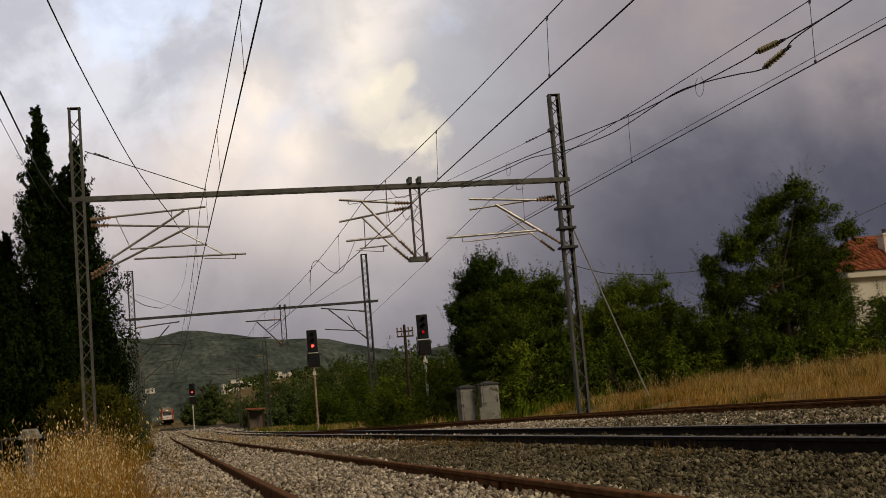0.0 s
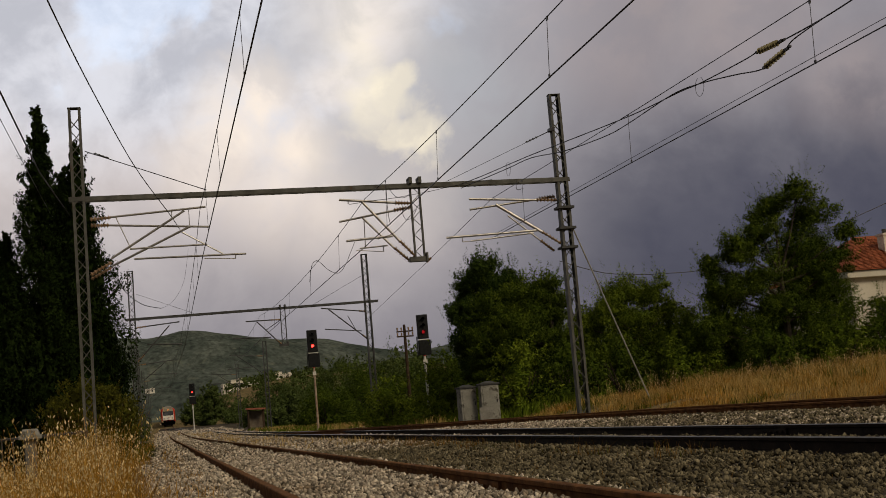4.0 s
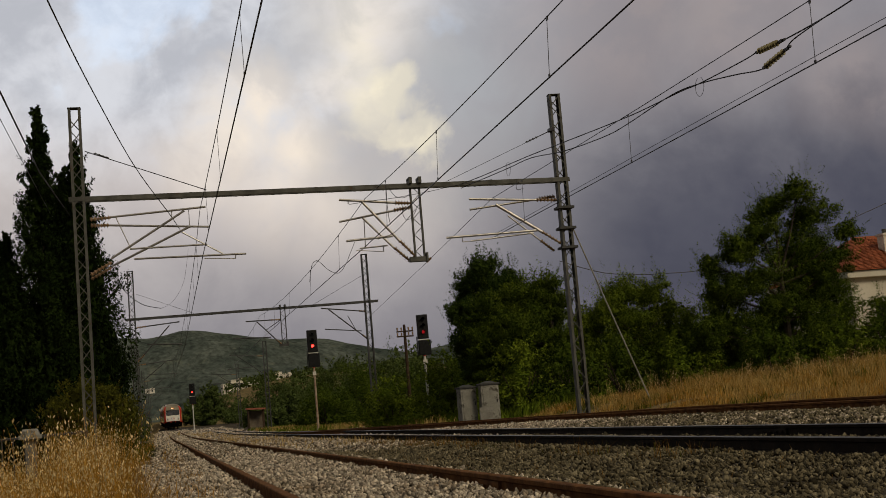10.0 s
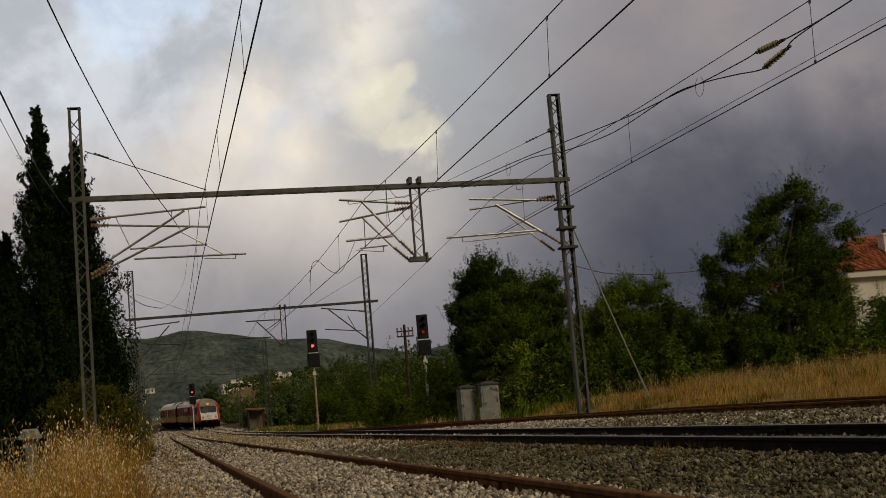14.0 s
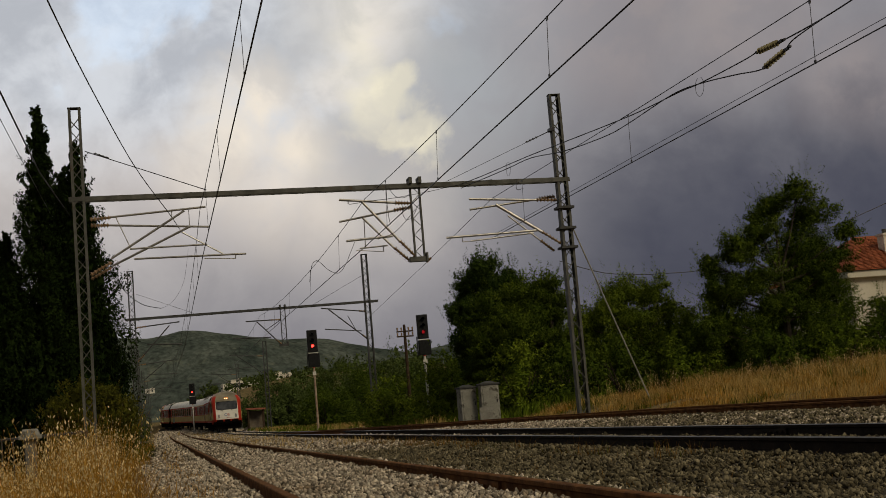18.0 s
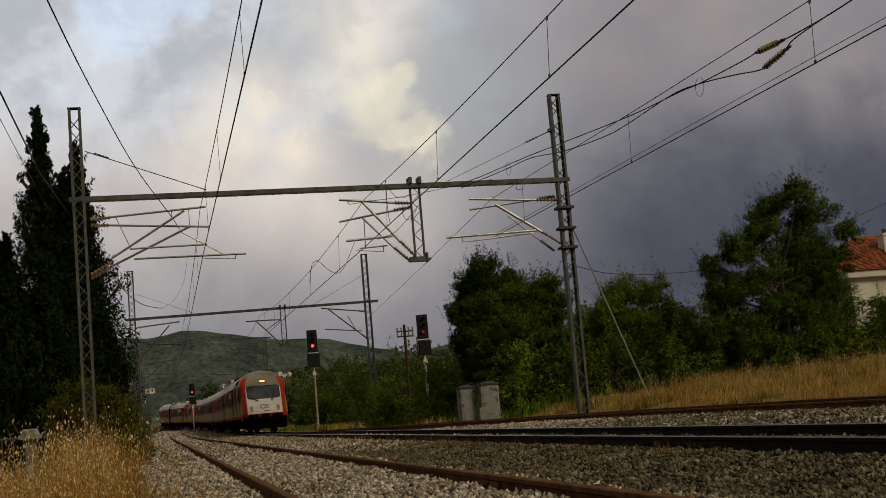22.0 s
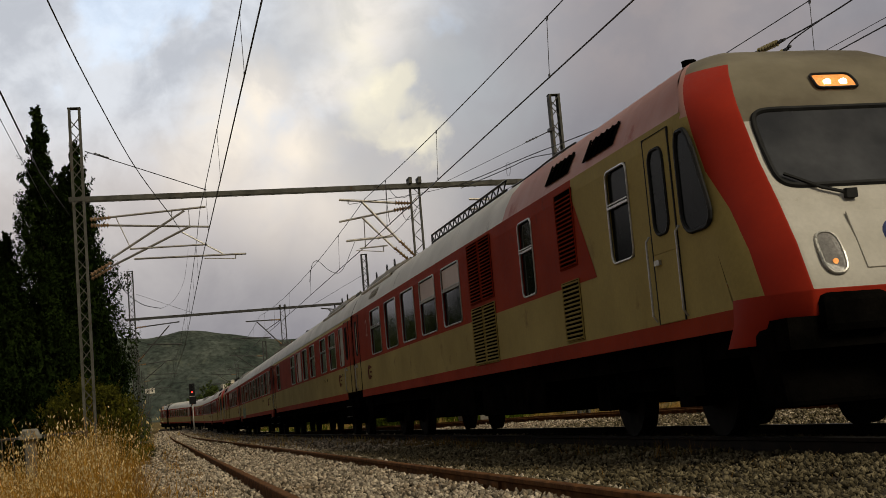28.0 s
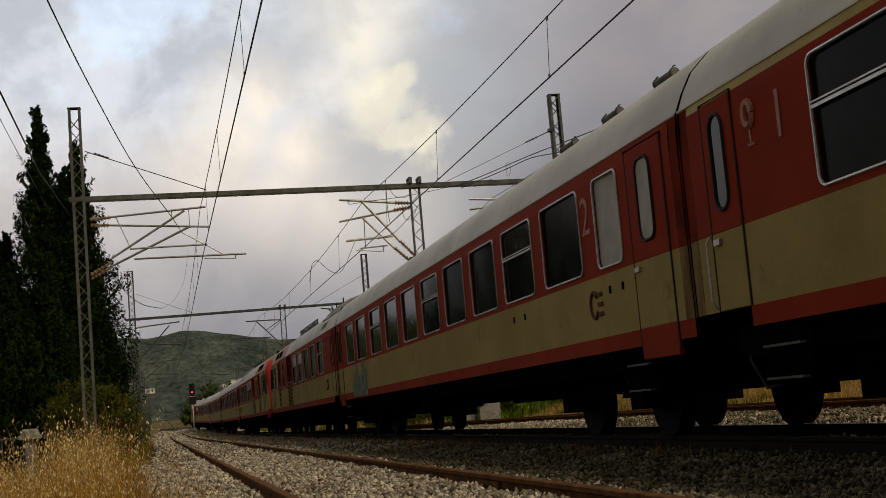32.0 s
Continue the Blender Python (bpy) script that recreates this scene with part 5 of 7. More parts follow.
def power_car(name, label):
    L = 23.5
    car = empty(name, (0, 0, 0), label, "power car", "power cars of the train")
    y_of = lambda d: L / 2 - d
    ya = -L / 2 + 0.03
    yn = L / 2 - 2.2                     # cab shell ends here
    wins = [(7.05, 7.68), (11.3, 12.66), (13.25, 14.62), (15.2, 16.56), (17.15, 18.52), (19.15, 20.52)]
    for sx in (1, -1):
        band(car, "skirt_stripe", M_RED, ya + 1.0, yn, Z_SK, Z_LO, sx)
        band(car, "lower_side", M_CREAM, ya + 0.2, yn, Z_LO, Z_BAND, sx)
        holes = [(y_of(b), y_of(a)) for a, b in wins]
        band(car, "window_band", M_RED, ya + 0.2, y_of(5.35), Z_BAND, Z_CANT, sx, holes)
        band(car, "cab_side", M_CREAM, y_of(5.35), yn, Z_BAND, Z_CANT, sx, [(y_of(4.12), y_of(3.48))])
        g = Geo()
        g.v = [(sx * (HALF + 0.004), y_of(5.28), 2.75), (sx * (HALF + 0.004), y_of(5.4), Z_BAND), (sx * (HALF + 0.004), y_of(4.68), Z_BAND)]
        g.f, g.mi = [[0, 1, 2][::(-1 if sx > 0 else 1)]], [0]
        part("slanted_flash", g, M_RED, car)
        for k, (h0, h1) in enumerate(sorted(holes, reverse=True)):
            side_window(car, sx, h0, h1, Z_W0, Z_W1, k in (0, 1, 2, 5), M_GLASS, blind=k in (1, 2))
        side_window(car, sx, y_of(4.12), y_of(3.48), Z_W0, Z_W1, True, M_CABGLASS)
        cab_window(car, sx, y_of)
        door(car, sx, y_of(2.96), y_of(2.32), Z_LO, M_CREAM, M_CREAM, narrow=0.36, pane=M_CABGLASS)
        door(car, sx, -L / 2 + 0.46, -L / 2 + 1.08, Z_LO, M_RED, M_CREAM, narrow=0.24, pane=M_PALE, rails=1)
        louvre(car, sx, y_of(5.95), y_of(5.3), 2.02, 2.92, M_RED)
        louvre(car, sx, y_of(5.95), y_of(5.3), 1.16, 1.86, M_CREAM)
        for a in (9.2, 9.95):
            louvre(car, sx, y_of(a + 0.68), y_of(a), 2.05, 2.96, M_RED)
            louvre(car, sx, y_of(a + 0.68), y_of(a), 1.12, 1.98, M_CREAM)
        emblem(car, sx, y_of(21.15), 1.5, 0.24)
        text_on(car, sx, "2", y_of(21.3) if sx > 0 else y_of(20.9), 2.34, 0.55, M_FADED)
        for a0, a1 in ((3.95, 4.88), (5.52, 6.38)):     # grilles let into the roof edge
            g = Geo()
            n = 9
            g.quad_grid([[(sx * (half_w(z) + 0.006), y_of(a), z + 0.004) for a in (a0, a1)] for z in (3.13, 3.25, 3.38)], flip=(sx > 0))
            for k in range(n):
                z = 3.14 + k * 0.026
                g.box((sx * (half_w(z) + 0.012), y_of((a0 + a1) / 2), z), (0.03, a1 - a0, 0.010), ry=sx * 0.5)
            for k in range(6):
                a = a0 + (a1 - a0) * k / 5
                g.box((sx * (half_w(3.25) + 0.02), y_of(a), 3.25), (0.02, 0.03, 0.28), ry=sx * -0.45)
            part("roof_grille", g, M_UNDER, car, "dark grille in the roof edge")
    # cab shell
    zs = [0.80, 1.0, 1.19, 1.2, 1.6, 2.0, 2.4, 2.78, 2.95, 3.1, 3.2, 3.32, 3.45, 3.55, 3.65, 3.75, 3.82, 3.88, 3.925]
    us = sorted(set([-1 + k / 20 for k in range(41)] + [0.33, -0.33, 0.68, -0.68, 0.97, -0.97]))
    g = Geo()

    def paint(i, j):
        z, u = (zs[i] + zs[i + 1]) / 2, abs(us[j] + us[j + 1]) / 2
        if z < 1.2:
            return 1
        if u < 0.33:
            return 0 if z < 2.85 else 3
        if u < 0.68:
            return 1 if z < 3.5 else 3
        return 2 if z < 3.02 else 4
    rows = []
    for z in zs:
        edge = 0.68 + 0.20 * min(1.0, max(0.0, (z - 1.9) / 1.2))
        rows.append([nose_pt(u if abs(u) <= 0.33 else math.copysign(0.33 + (abs(u) - 0.33) * (edge - 0.33) / 0.35 if abs(u) <= 0.68 else edge + (abs(u) - 0.68) * (1 - edge) / 0.32, u), z, L) for u in us])
    g.quad_grid(rows, mi=paint, flip=True)
    part("cab_shell", g, [M_WHITE, M_REDF, M_CREAM, M_ROOFD, M_ROOFP], car, "white and red cab front with sooty roof dome", smooth=True)
    # short side piece between the cab shell and the side sheets
    for sx in (1, -1):
        g = Geo()
        zr = [Z_SK, Z_LO, Z_BAND, 2.4, 2.78, Z_CANT]
        g.quad_grid([[(sx * half_w(z), yn - 0.02, z), (sx * half_w(z) * 0.999, L / 2 - NOSE_IN - (nose_back(z) + nose_deep(z)) + 0.02, z)] for z in zr],
                    mi=lambda i, j: 1 if i == 0 else 0, flip=(sx < 0))
        part("cab_cheek", g, [M_CREAM, M_RED], car)
    glass, _ = nose_patch(car, "windscreen", M_SCREEN, -0.265, 0.265, 2.13, 2.87, L, 0.014, 0.16, "wide dark wraparound windscreen")
    g = Geo()
    ring = []
    for t in np.linspace(0, 1, 60, endpoint=False):
        a = t * 2 * math.pi
        cu, cz = math.copysign(abs(math.cos(a)) ** 0.35, math.cos(a)) * 0.27, math.copysign(abs(math.sin(a)) ** 0.35, math.sin(a)) * 0.38
        ring.append(nose_pt(cu, 2.50 + cz, L, 0.016))
    g.path(ring, 0.026, n=6, closed=True)
    part("windscreen_seal", g, M_RUBBER, car)
    for xs_, zs_ in (((0.40, 0.62, 0.90), (2.02, 2.09, 2.24)), ((-0.47, -0.54, -0.68), (2.03, 2.30, 2.66))):
        p = [nose_pt(nose_u(x, z), z, L, 0.05) for x, z in zip(xs_, zs_)]
        part("wiper", Geo().path(p, 0.016, n=5).box(p[0], (0.10, 0.06, 0.08)), M_RUBBER, car)
    LF = L / 2 - NOSE_IN
    lamp = new("headlamp")
    lamp.parent = car
    yl = LF - nose_back(3.18)
    nose_patch(lamp, "lens", M_LAMPAMBER, -0.007, 0.007, 3.10, 3.26, L, 0.018, 0.05, "amber headlamp lens", n=8)
    ring = [nose_pt(0.0073 * math.copysign(abs(math.cos(q)) ** 0.5, math.cos(q)), 3.18 + 0.085 * math.copysign(abs(math.sin(q)) ** 0.5, math.sin(q)), L, 0.02) for q in np.linspace(0, 2 * math.pi, 28, endpoint=False)]
    part("rim", Geo().path(ring, 0.015, n=6, closed=True), M_BLACK, lamp)
    for sx in (-1, 1):
        q = nose_pt(sx * 0.005, 3.16, L, 0.02)
        part("bulb", Geo().tube((sx * 0.08, q[1] - 0.02, 3.165), (sx * 0.08, q[1] + 0.014, 3.165), 0.036, n=14), M_BULB, lamp, "lit white bulb")
        h = new("tail_lamp")
        h.parent = car
        xc = sx * 0.80
        ring = [(xc + 0.105 * math.copysign(abs(math.cos(a)) ** 0.8, math.cos(a)), 1.50 + 0.18 * math.copysign(abs(math.sin(a)) ** 0.6, math.sin(a))) for a in np.linspace(0, 2 * math.pi, 24, endpoint=False)]
        g = Geo()
        g.v = [(x, LF - nose_back(z) + 0.012, z) for x, z in ring]
        g.f, g.mi = [list(range(24))], [0]
        part("lens", g, M_LAMPGLASS, h)
        part("rim", Geo().path([(x, LF - nose_back(z) + 0.008, z) for x, z in ring], 0.015, n=6, closed=True), M_ALU, h)
        part("lamp", Geo().tube((xc, LF - nose_back(1.42) + 0.005, 1.42), (xc, LF - nose_back(1.42) + 0.022, 1.42), 0.024, n=12), M_LAMPAMBER, h)
    # emblem panel with plain shapes, number bars below
    part("nose_hatch", Geo().box((0, LF - nose_back(1.6) - 0.002, 1.60), (1.06, 0.02, 0.56), rx=0.46), M_WHITE, car, bevel=0.006)
    g = Geo()
    g.path([(0.12 - 0.13 * math.cos(a), LF - nose_back(1.63 + 0.12 * math.sin(a)) + 0.012, 1.63 + 0.12 * math.sin(a)) for a in np.linspace(0.7, 5.6, 16)], 0.026, n=5)
    part("emblem_ring", g, M_BLUE, car)
    g = Geo()
    for k in (-0.09, 0.0, 0.09):
        g.box((-0.16, LF - nose_back(1.63 + k) + 0.016, 1.63 + k), (0.24, 0.012, 0.034))
    g.box((-0.03, LF - nose_back(1.63) + 0.016, 1.63), (0.05, 0.012, 0.2), ry=-0.4)
    part("emblem_bars", g, M_REDPAINT, car)
    part("number_bar", Geo().box((-0.1, LF - nose_back(1.36) + 0.02, 1.36), (0.34, 0.012, 0.05)), M_REDPAINT, car)
    part("pilot", Geo().box((0, LF - 0.55, 0.60), (2.5, 0.5, 0.66), taper=1.08), M_UNDER, car, bevel=0.05)
    part("coupler", Geo().box((0, LF - 0.1, 0.98), (0.5, 0.5, 0.4)).tube((0, LF - 0.2, 0.98), (0, LF + 0.16, 0.98), 0.14, n=12), M_UNDER, car)
    for sx in (-1, 1):
        part("buffer_cover", Geo().box((sx * 0.72, LF - 0.02, 1.0), (0.62, 0.16, 0.34)), M_UNDER, car, bevel=0.08)
    # roof pieces
    zs2 = [Z_CANT] + [z for z, _ in PROF if z > Z_CANT + 0.01]
    pro = [(half_w(z), z) for z in zs2]
    pro = pro + [(-w, z) for w, z in pro[-2::-1]]
    g = Geo()
    g.quad_grid([[(w, y_of(8.5) + t * (L / 2 - NOSE_IN - nose_back(z) - 0.45 - y_of(8.5)), z) for w, z in pro] for t in np.linspace(0, 1, 6)])
    part("front_roof", g, M_ROOFP, car, "faded pink front roof", smooth=True)
    roof(car, ya, y_of(8.5), M_ROOF)
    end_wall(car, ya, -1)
    end_cover(car, ya, -1)
    part("roof_horn", Geo().tube((0.55, y_of(3.6), 3.84), (0.55, y_of(3.6), 3.92), 0.07, 0.08, n=12), M_UNDER, car)
    # open lattice rack along the roof edge, cable troughs and a raised shroud behind it
    for x in (0.9, -0.9):
        r = new("roof_rack")
        r.parent = car
        zb = half_z(0.9)
        part("rack_rail", Geo().path([(x, y_of(9.9), zb + 0.03), (x, y_of(15.5), zb + 0.03)], 0.02, n=5), M_BLACK, r)
        part("rack_rail", Geo().path([(x, y_of(9.9), zb + 0.17), (x, y_of(15.5), zb + 0.17)], 0.022, n=5), M_BLACK, r)
        n = 28
        g = Geo()
        for k in range(n):
            a, b = 9.9 + 5.6 * k / n, 9.9 + 5.6 * (k + 1) / n
            za, zc = (zb + 0.02, zb + 0.17) if k % 2 else (zb + 0.17, zb + 0.02)
            g.path([(x, y_of(a), za), (x, y_of(b), zc)], 0.013, n=4)
        part("rack_lacing", g, M_BLACK, r)
        part("rack_end", Geo().path([(x, y_of(15.5), zb - 0.05), (x, y_of(15.5), zb + 0.18)], 0.02, n=5), M_BLACK, r)
    for sx in (1, -1):
        part("roof_cable", Geo().path([(sx * 1.0, y_of(d), half_z(1.0) + 0.02 + 0.012 * math.sin(d * 2)) for d in np.linspace(6.2, 9.2, 8)], 0.014, n=5), M_BLACK, car)
        shroud(car, sx, y_of, 18.9, 23.1)
        g = Geo()
        g.quad_grid([[(sx * (half_w(z) + 0.006), y_of(d), z) for d in (19.9, 20.95)] for z in (3.17, 3.26, 3.35)], flip=(sx > 0))
        part("roof_grille", g, M_UNDER, car)
        for k in range(6):
            z = 3.18 + k * 0.032
            part("grille_slat", Geo().box((sx * (half_w(z) + 0.012), y_of(20.42), z), (0.02, 1.05, 0.012)), M_ROOF, car)
    for y in (y_of(4.4), y_of(19.4)):
        bogie(car, y)
    underframe(car, L, ((2.6, 3.4, 0.34), (-1.4, 3.4, 0.36)))
    for y in (y_of(2.6), -L / 2 + 1.6):
        part("step_box", Geo().box((1.2, y, 0.70), (0.3, 0.7, 0.55)), M_UNDER, car)
        part("step_box", Geo().box((-1.2, y, 0.70), (0.3, 0.7, 0.55)), M_UNDER, car)
    return car


M_BULB = mat("lit_bulb", (1.0, 0.84, 0.66), (1.0, 0.90, 0.76), 3, 0.3, emit=4.0, bump=0)
LENGTHS = [23.5, 24.6, 24.6, 23.5, 23.5, 24.6, 24.6, 24.6, 23.5]
_p = power_car("power_car", "red and cream diesel power car with white cab front")
_a = coach("passenger_coach", "red and cream first class coach with yellow roof stripe", True)
_b = coach("passenger_coach", "red and cream second class coach with white roof", False)
CARS = [_p, _a, _b, copy_thing(_p, Matrix()), copy_thing(_p, Matrix()), copy_thing(_b, Matrix()), copy_thing(_a, Matrix()), copy_thing(_b, Matrix()), copy_thing(_p, Matrix())]
# painted scrawl near the rear of one coach
g = Geo()
for k in range(7):
    d = 19.7 + 0.34 * k
    top = 1.62 + 0.22 * math.sin(k * 1.9)
    g.box((HALF + 0.004, 12.3 - d, (top + 1.0) / 2), (0.006, 0.30, top - 1.0), rx=0.06 * math.sin(k * 2.3))
part("graffiti", g, M_GRAF, _b, "green and grey graffiti")
FLIP = [0, 0, 0, 1, 0, 0, 0, 0, 1]

# leading end of the train: seconds, place along the line
HEAD = [(0, 302), (5.5, 252), (9, 218), (10, 208.5), (11, 199), (12, 189), (13, 178.5), (14.5, 163.5), (17, 138.2), (19, 115.3), (20, 103.6), (21, 91.8), (22, 80.0),
        (23, 68.3), (24, 56.4), (25, 44.5), (25.5, 38.6), (27.5, 14.78), (28, 9.0), (29, -2.5), (30, -14.0), (31, -25.5), (32, -37.0)]


def head_at(t):
    for (a, ya), (b, yb) in zip(HEAD, HEAD[1:]):
        if t <= b:
            break
    i = HEAD.index((a, ya))
    p0 = HEAD[max(0, i - 1)]
    p3 = HEAD[min(len(HEAD) - 1, i + 2)]
    da = (yb - p0[1]) / (b - p0[0])
    db = (p3[1] - ya) / (p3[0] - a)
    u, w = (t - a) / (b - a), b - a
    return (2*u**3 - 3*u*u + 1) * ya + (u**3 - 2*u*u + u) * w * da + (-2*u**3 + 3*u*u) * yb + (u**3 - u*u) * w * db


def line_pt(y):
    return Vector((main_x(y), y, rail_z(y)))


def car_pose(y_front, L, flip):
    a, b = line_pt(y_front + 3.6), line_pt(y_front + L - 3.6)
    d = (a - b).normalized()                 # towards the leading end
    m = (a + b) / 2
    rz = math.atan2(-d.x, d.y)
    rx = math.asin(d.z)
    if flip:
        rz, rx = rz + math.pi, -rx
    return Matrix.Translation(m) @ Euler((rx, 0, rz)).to_matrix().to_4x4()


def motions():
    times = [k * 0.5 for k in range(65)]
    ahead = 0.0
    for car, L, flip in zip(CARS, LENGTHS, FLIP):
        walk(car, [(t, car_pose(head_at(t) + ahead, L, flip)) for t in times])
        ahead += L


# ---- trees ----
def leaf_quads(rng, P, size, up=0.0):
    """One small pointed leaf at each point; the last three columns say which way its face looks."""
    n = len(P)
    nr = P[:, 3:] + rng.normal(0, 0.42, (n, 3))
    nr /= np.linalg.norm(nr, axis=1)[:, None]
    r = rng.normal(0, 1, (n, 3))
    r[:, 2] += up
    b = np.cross(nr, r)
    b /= np.linalg.norm(b, axis=1)[:, None]
    a = np.cross(b, nr)
    s = size * rng.uniform(0.55, 1.35, n)[:, None]
    w = s * rng.uniform(0.35, 0.6, n)[:, None]
    p = P[:, :3]
    v = np.stack([p - a * s * 0.7 - b * w, p - a * s * 0.7 + b * w, p + a * s], 1).reshape(-1, 3)
    return v, np.arange(3 * n).reshape(-1, 3)


def leaf_points(rng, blobs):
    """Points strewn through a set of lumps (x, y, z, rx, ry, rz, count)."""
    P = []
    for (x, y, z, rx, ry, rz, n) in blobs:
        d = rng.normal(0, 1, (n, 3))
        d /= np.linalg.norm(d, axis=1)[:, None]
        r = rng.uniform(0.25, 1.0, n) ** 0.45 * (1 + 0.11 * rng.normal(0, 1, n).clip(-1.5, 1.6))
        q = np.array([x, y, z]) + d * r[:, None] * np.array([rx, ry, rz])
        P.append(np.concatenate([q, d + np.array([0, 0, 0.35])], 1))
    return np.concatenate(P)


def twig_points(rng, prof, h0, h1, r, count, per, long, rise, thin=0.16):
    """Leaves along twigs that stand out of a crown whose radius at share t of its height is r * prof(t)."""
    t = rng.uniform(0, 1, count) ** 0.8
    a = rng.uniform(0, 6.28, count)
    q = r * np.array([prof(k) for k in t]) * rng.uniform(0.75, 1.0, count)
    base = np.stack([np.cos(a) * q, np.sin(a) * q, h0 + (h1 - h0) * t], 1)
    d = np.stack([np.cos(a), np.sin(a), rng.normal(rise, 0.35, count) + 1.2 * t], 1)
    d += rng.normal(0, 0.3, d.shape)
    d /= np.linalg.norm(d, axis=1)[:, None]
    ln = long * rng.uniform(0.35, 1.0, count) * (1 + 0.6 * (rng.uniform(0, 1, count) > 0.9))
    u = rng.uniform(0, 1, (count, per))
    P = base[:, None] + d[:, None] * (u * ln[:, None])[..., None]
    P += rng.normal(0, 1, P.shape) * (thin * ln[:, None, None] * (1.05 - 0.8 * u[..., None]))
    P[..., 2] -= 0.12 * (u ** 2) * ln[:, None]
    nr = np.repeat((base * np.array([1, 1, 0]) / (np.abs(q)[:, None] + 0.01) + np.array([0, 0, 0.7]))[:, None], per, 1)
    return np.concatenate([P, nr], -1).reshape(-1, 6)


def crown_prof(t):
    return min(1.0, 0.6 + 1.5 * t) * max(0.0, 1 - t) ** 0.55 * 1.08


def lumps(rng, cx, cy, z0, z1, r, count, n, squash=0.8, lean=0.0):
    """Uneven lumps that fill a crown between two heights."""
    out = []
    for k in range(count):
        t = (k + rng.uniform(0, 1)) / count
        z = z0 + (z1 - z0) * (0.08 + 0.86 * t)
        prof = min(1.0, 0.55 + 1.6 * t) * (1 - t) ** 0.55 * 1.08
        a = rng.uniform(0, 6.28)
        q = r * prof * rng.uniform(0.2, 1.0) ** 0.6
        s = r * rng.uniform(0.17, 0.36) * (1.1 - 0.45 * t)
        if rng.uniform(0, 1) < 0.24:
            q, s = q * rng.uniform(1.05, 1.2) + 0.06 * r, s * 0.75
            z += 0.05 * (z1 - z0)
        out.append((cx + math.cos(a) * q + lean * t, cy + math.sin(a) * q, z, s, s, s * squash, n))
    return out


def tree(label, x, y, h, r, material, seed, leaves=26000, size=0.07, lumps_n=110, crown0=0.2, name="tree", category="tree", up=0.0, z0=None, outer_m=None):
    rng = np.random.default_rng(seed)
    gz = ground_z(x, y) if z0 is None else z0
    t = empty(name, (x, y, gz), label, category, "trees beside the line")
    g = Geo()
    pts = [Vector((0, 0, -0.1))]
    for k in range(1, 7):
        pts.append(Vector((rng.normal(0, 0.05) * k, rng.normal(0, 0.05) * k, h * 0.12 * k)))
    for k in range(6):
        g.tube(pts[k], pts[k + 1], 0.05 * r * (1.2 - k / 7) + 0.02, 0.05 * r * (1.2 - (k + 1) / 7) + 0.02, n=9, caps=False)
    part("trunk", g, M_BARK, t, smooth=True)
    for k in range(9):
        a = rng.uniform(0, 6.28)
        s = pts[2 + k % 4]
        e = s + Vector((math.cos(a) * r * rng.uniform(0.45, 0.8), math.sin(a) * r * rng.uniform(0.45, 0.8), h * rng.uniform(0.12, 0.3)))
        m = s.lerp(e, 0.5) + Vector((0, 0, 0.08 * h))
        part("limb", Geo().tube(s, m, 0.022 * r, 0.014 * r, n=6, caps=False).tube(m, e, 0.014 * r, 0.005 * r, n=6, caps=False), M_BARK, t)
    lumps_n = lumps_n * 6 // 10
    bl = lumps(rng, 0, 0, h * crown0, h, r, lumps_n, leaves // lumps_n)
    P = leaf_points(rng, bl)
    v, f = leaf_quads(rng, P[P[:, 2] > 0.05], size, up)
    np_mesh("crown", v, f, material, t)
    P = twig_points(rng, crown_prof, h * crown0, h * 0.97, r * 0.88, 420, 26, 0.36 * r, 0.35)
    v, f = leaf_quads(rng, P[P[:, 2] > 0.05], size, up)
    np_mesh("outer_foliage", v, f, outer_m or material, t, "yellow-green outer leaves, lightened as if lit" if outer_m else "")
    return t


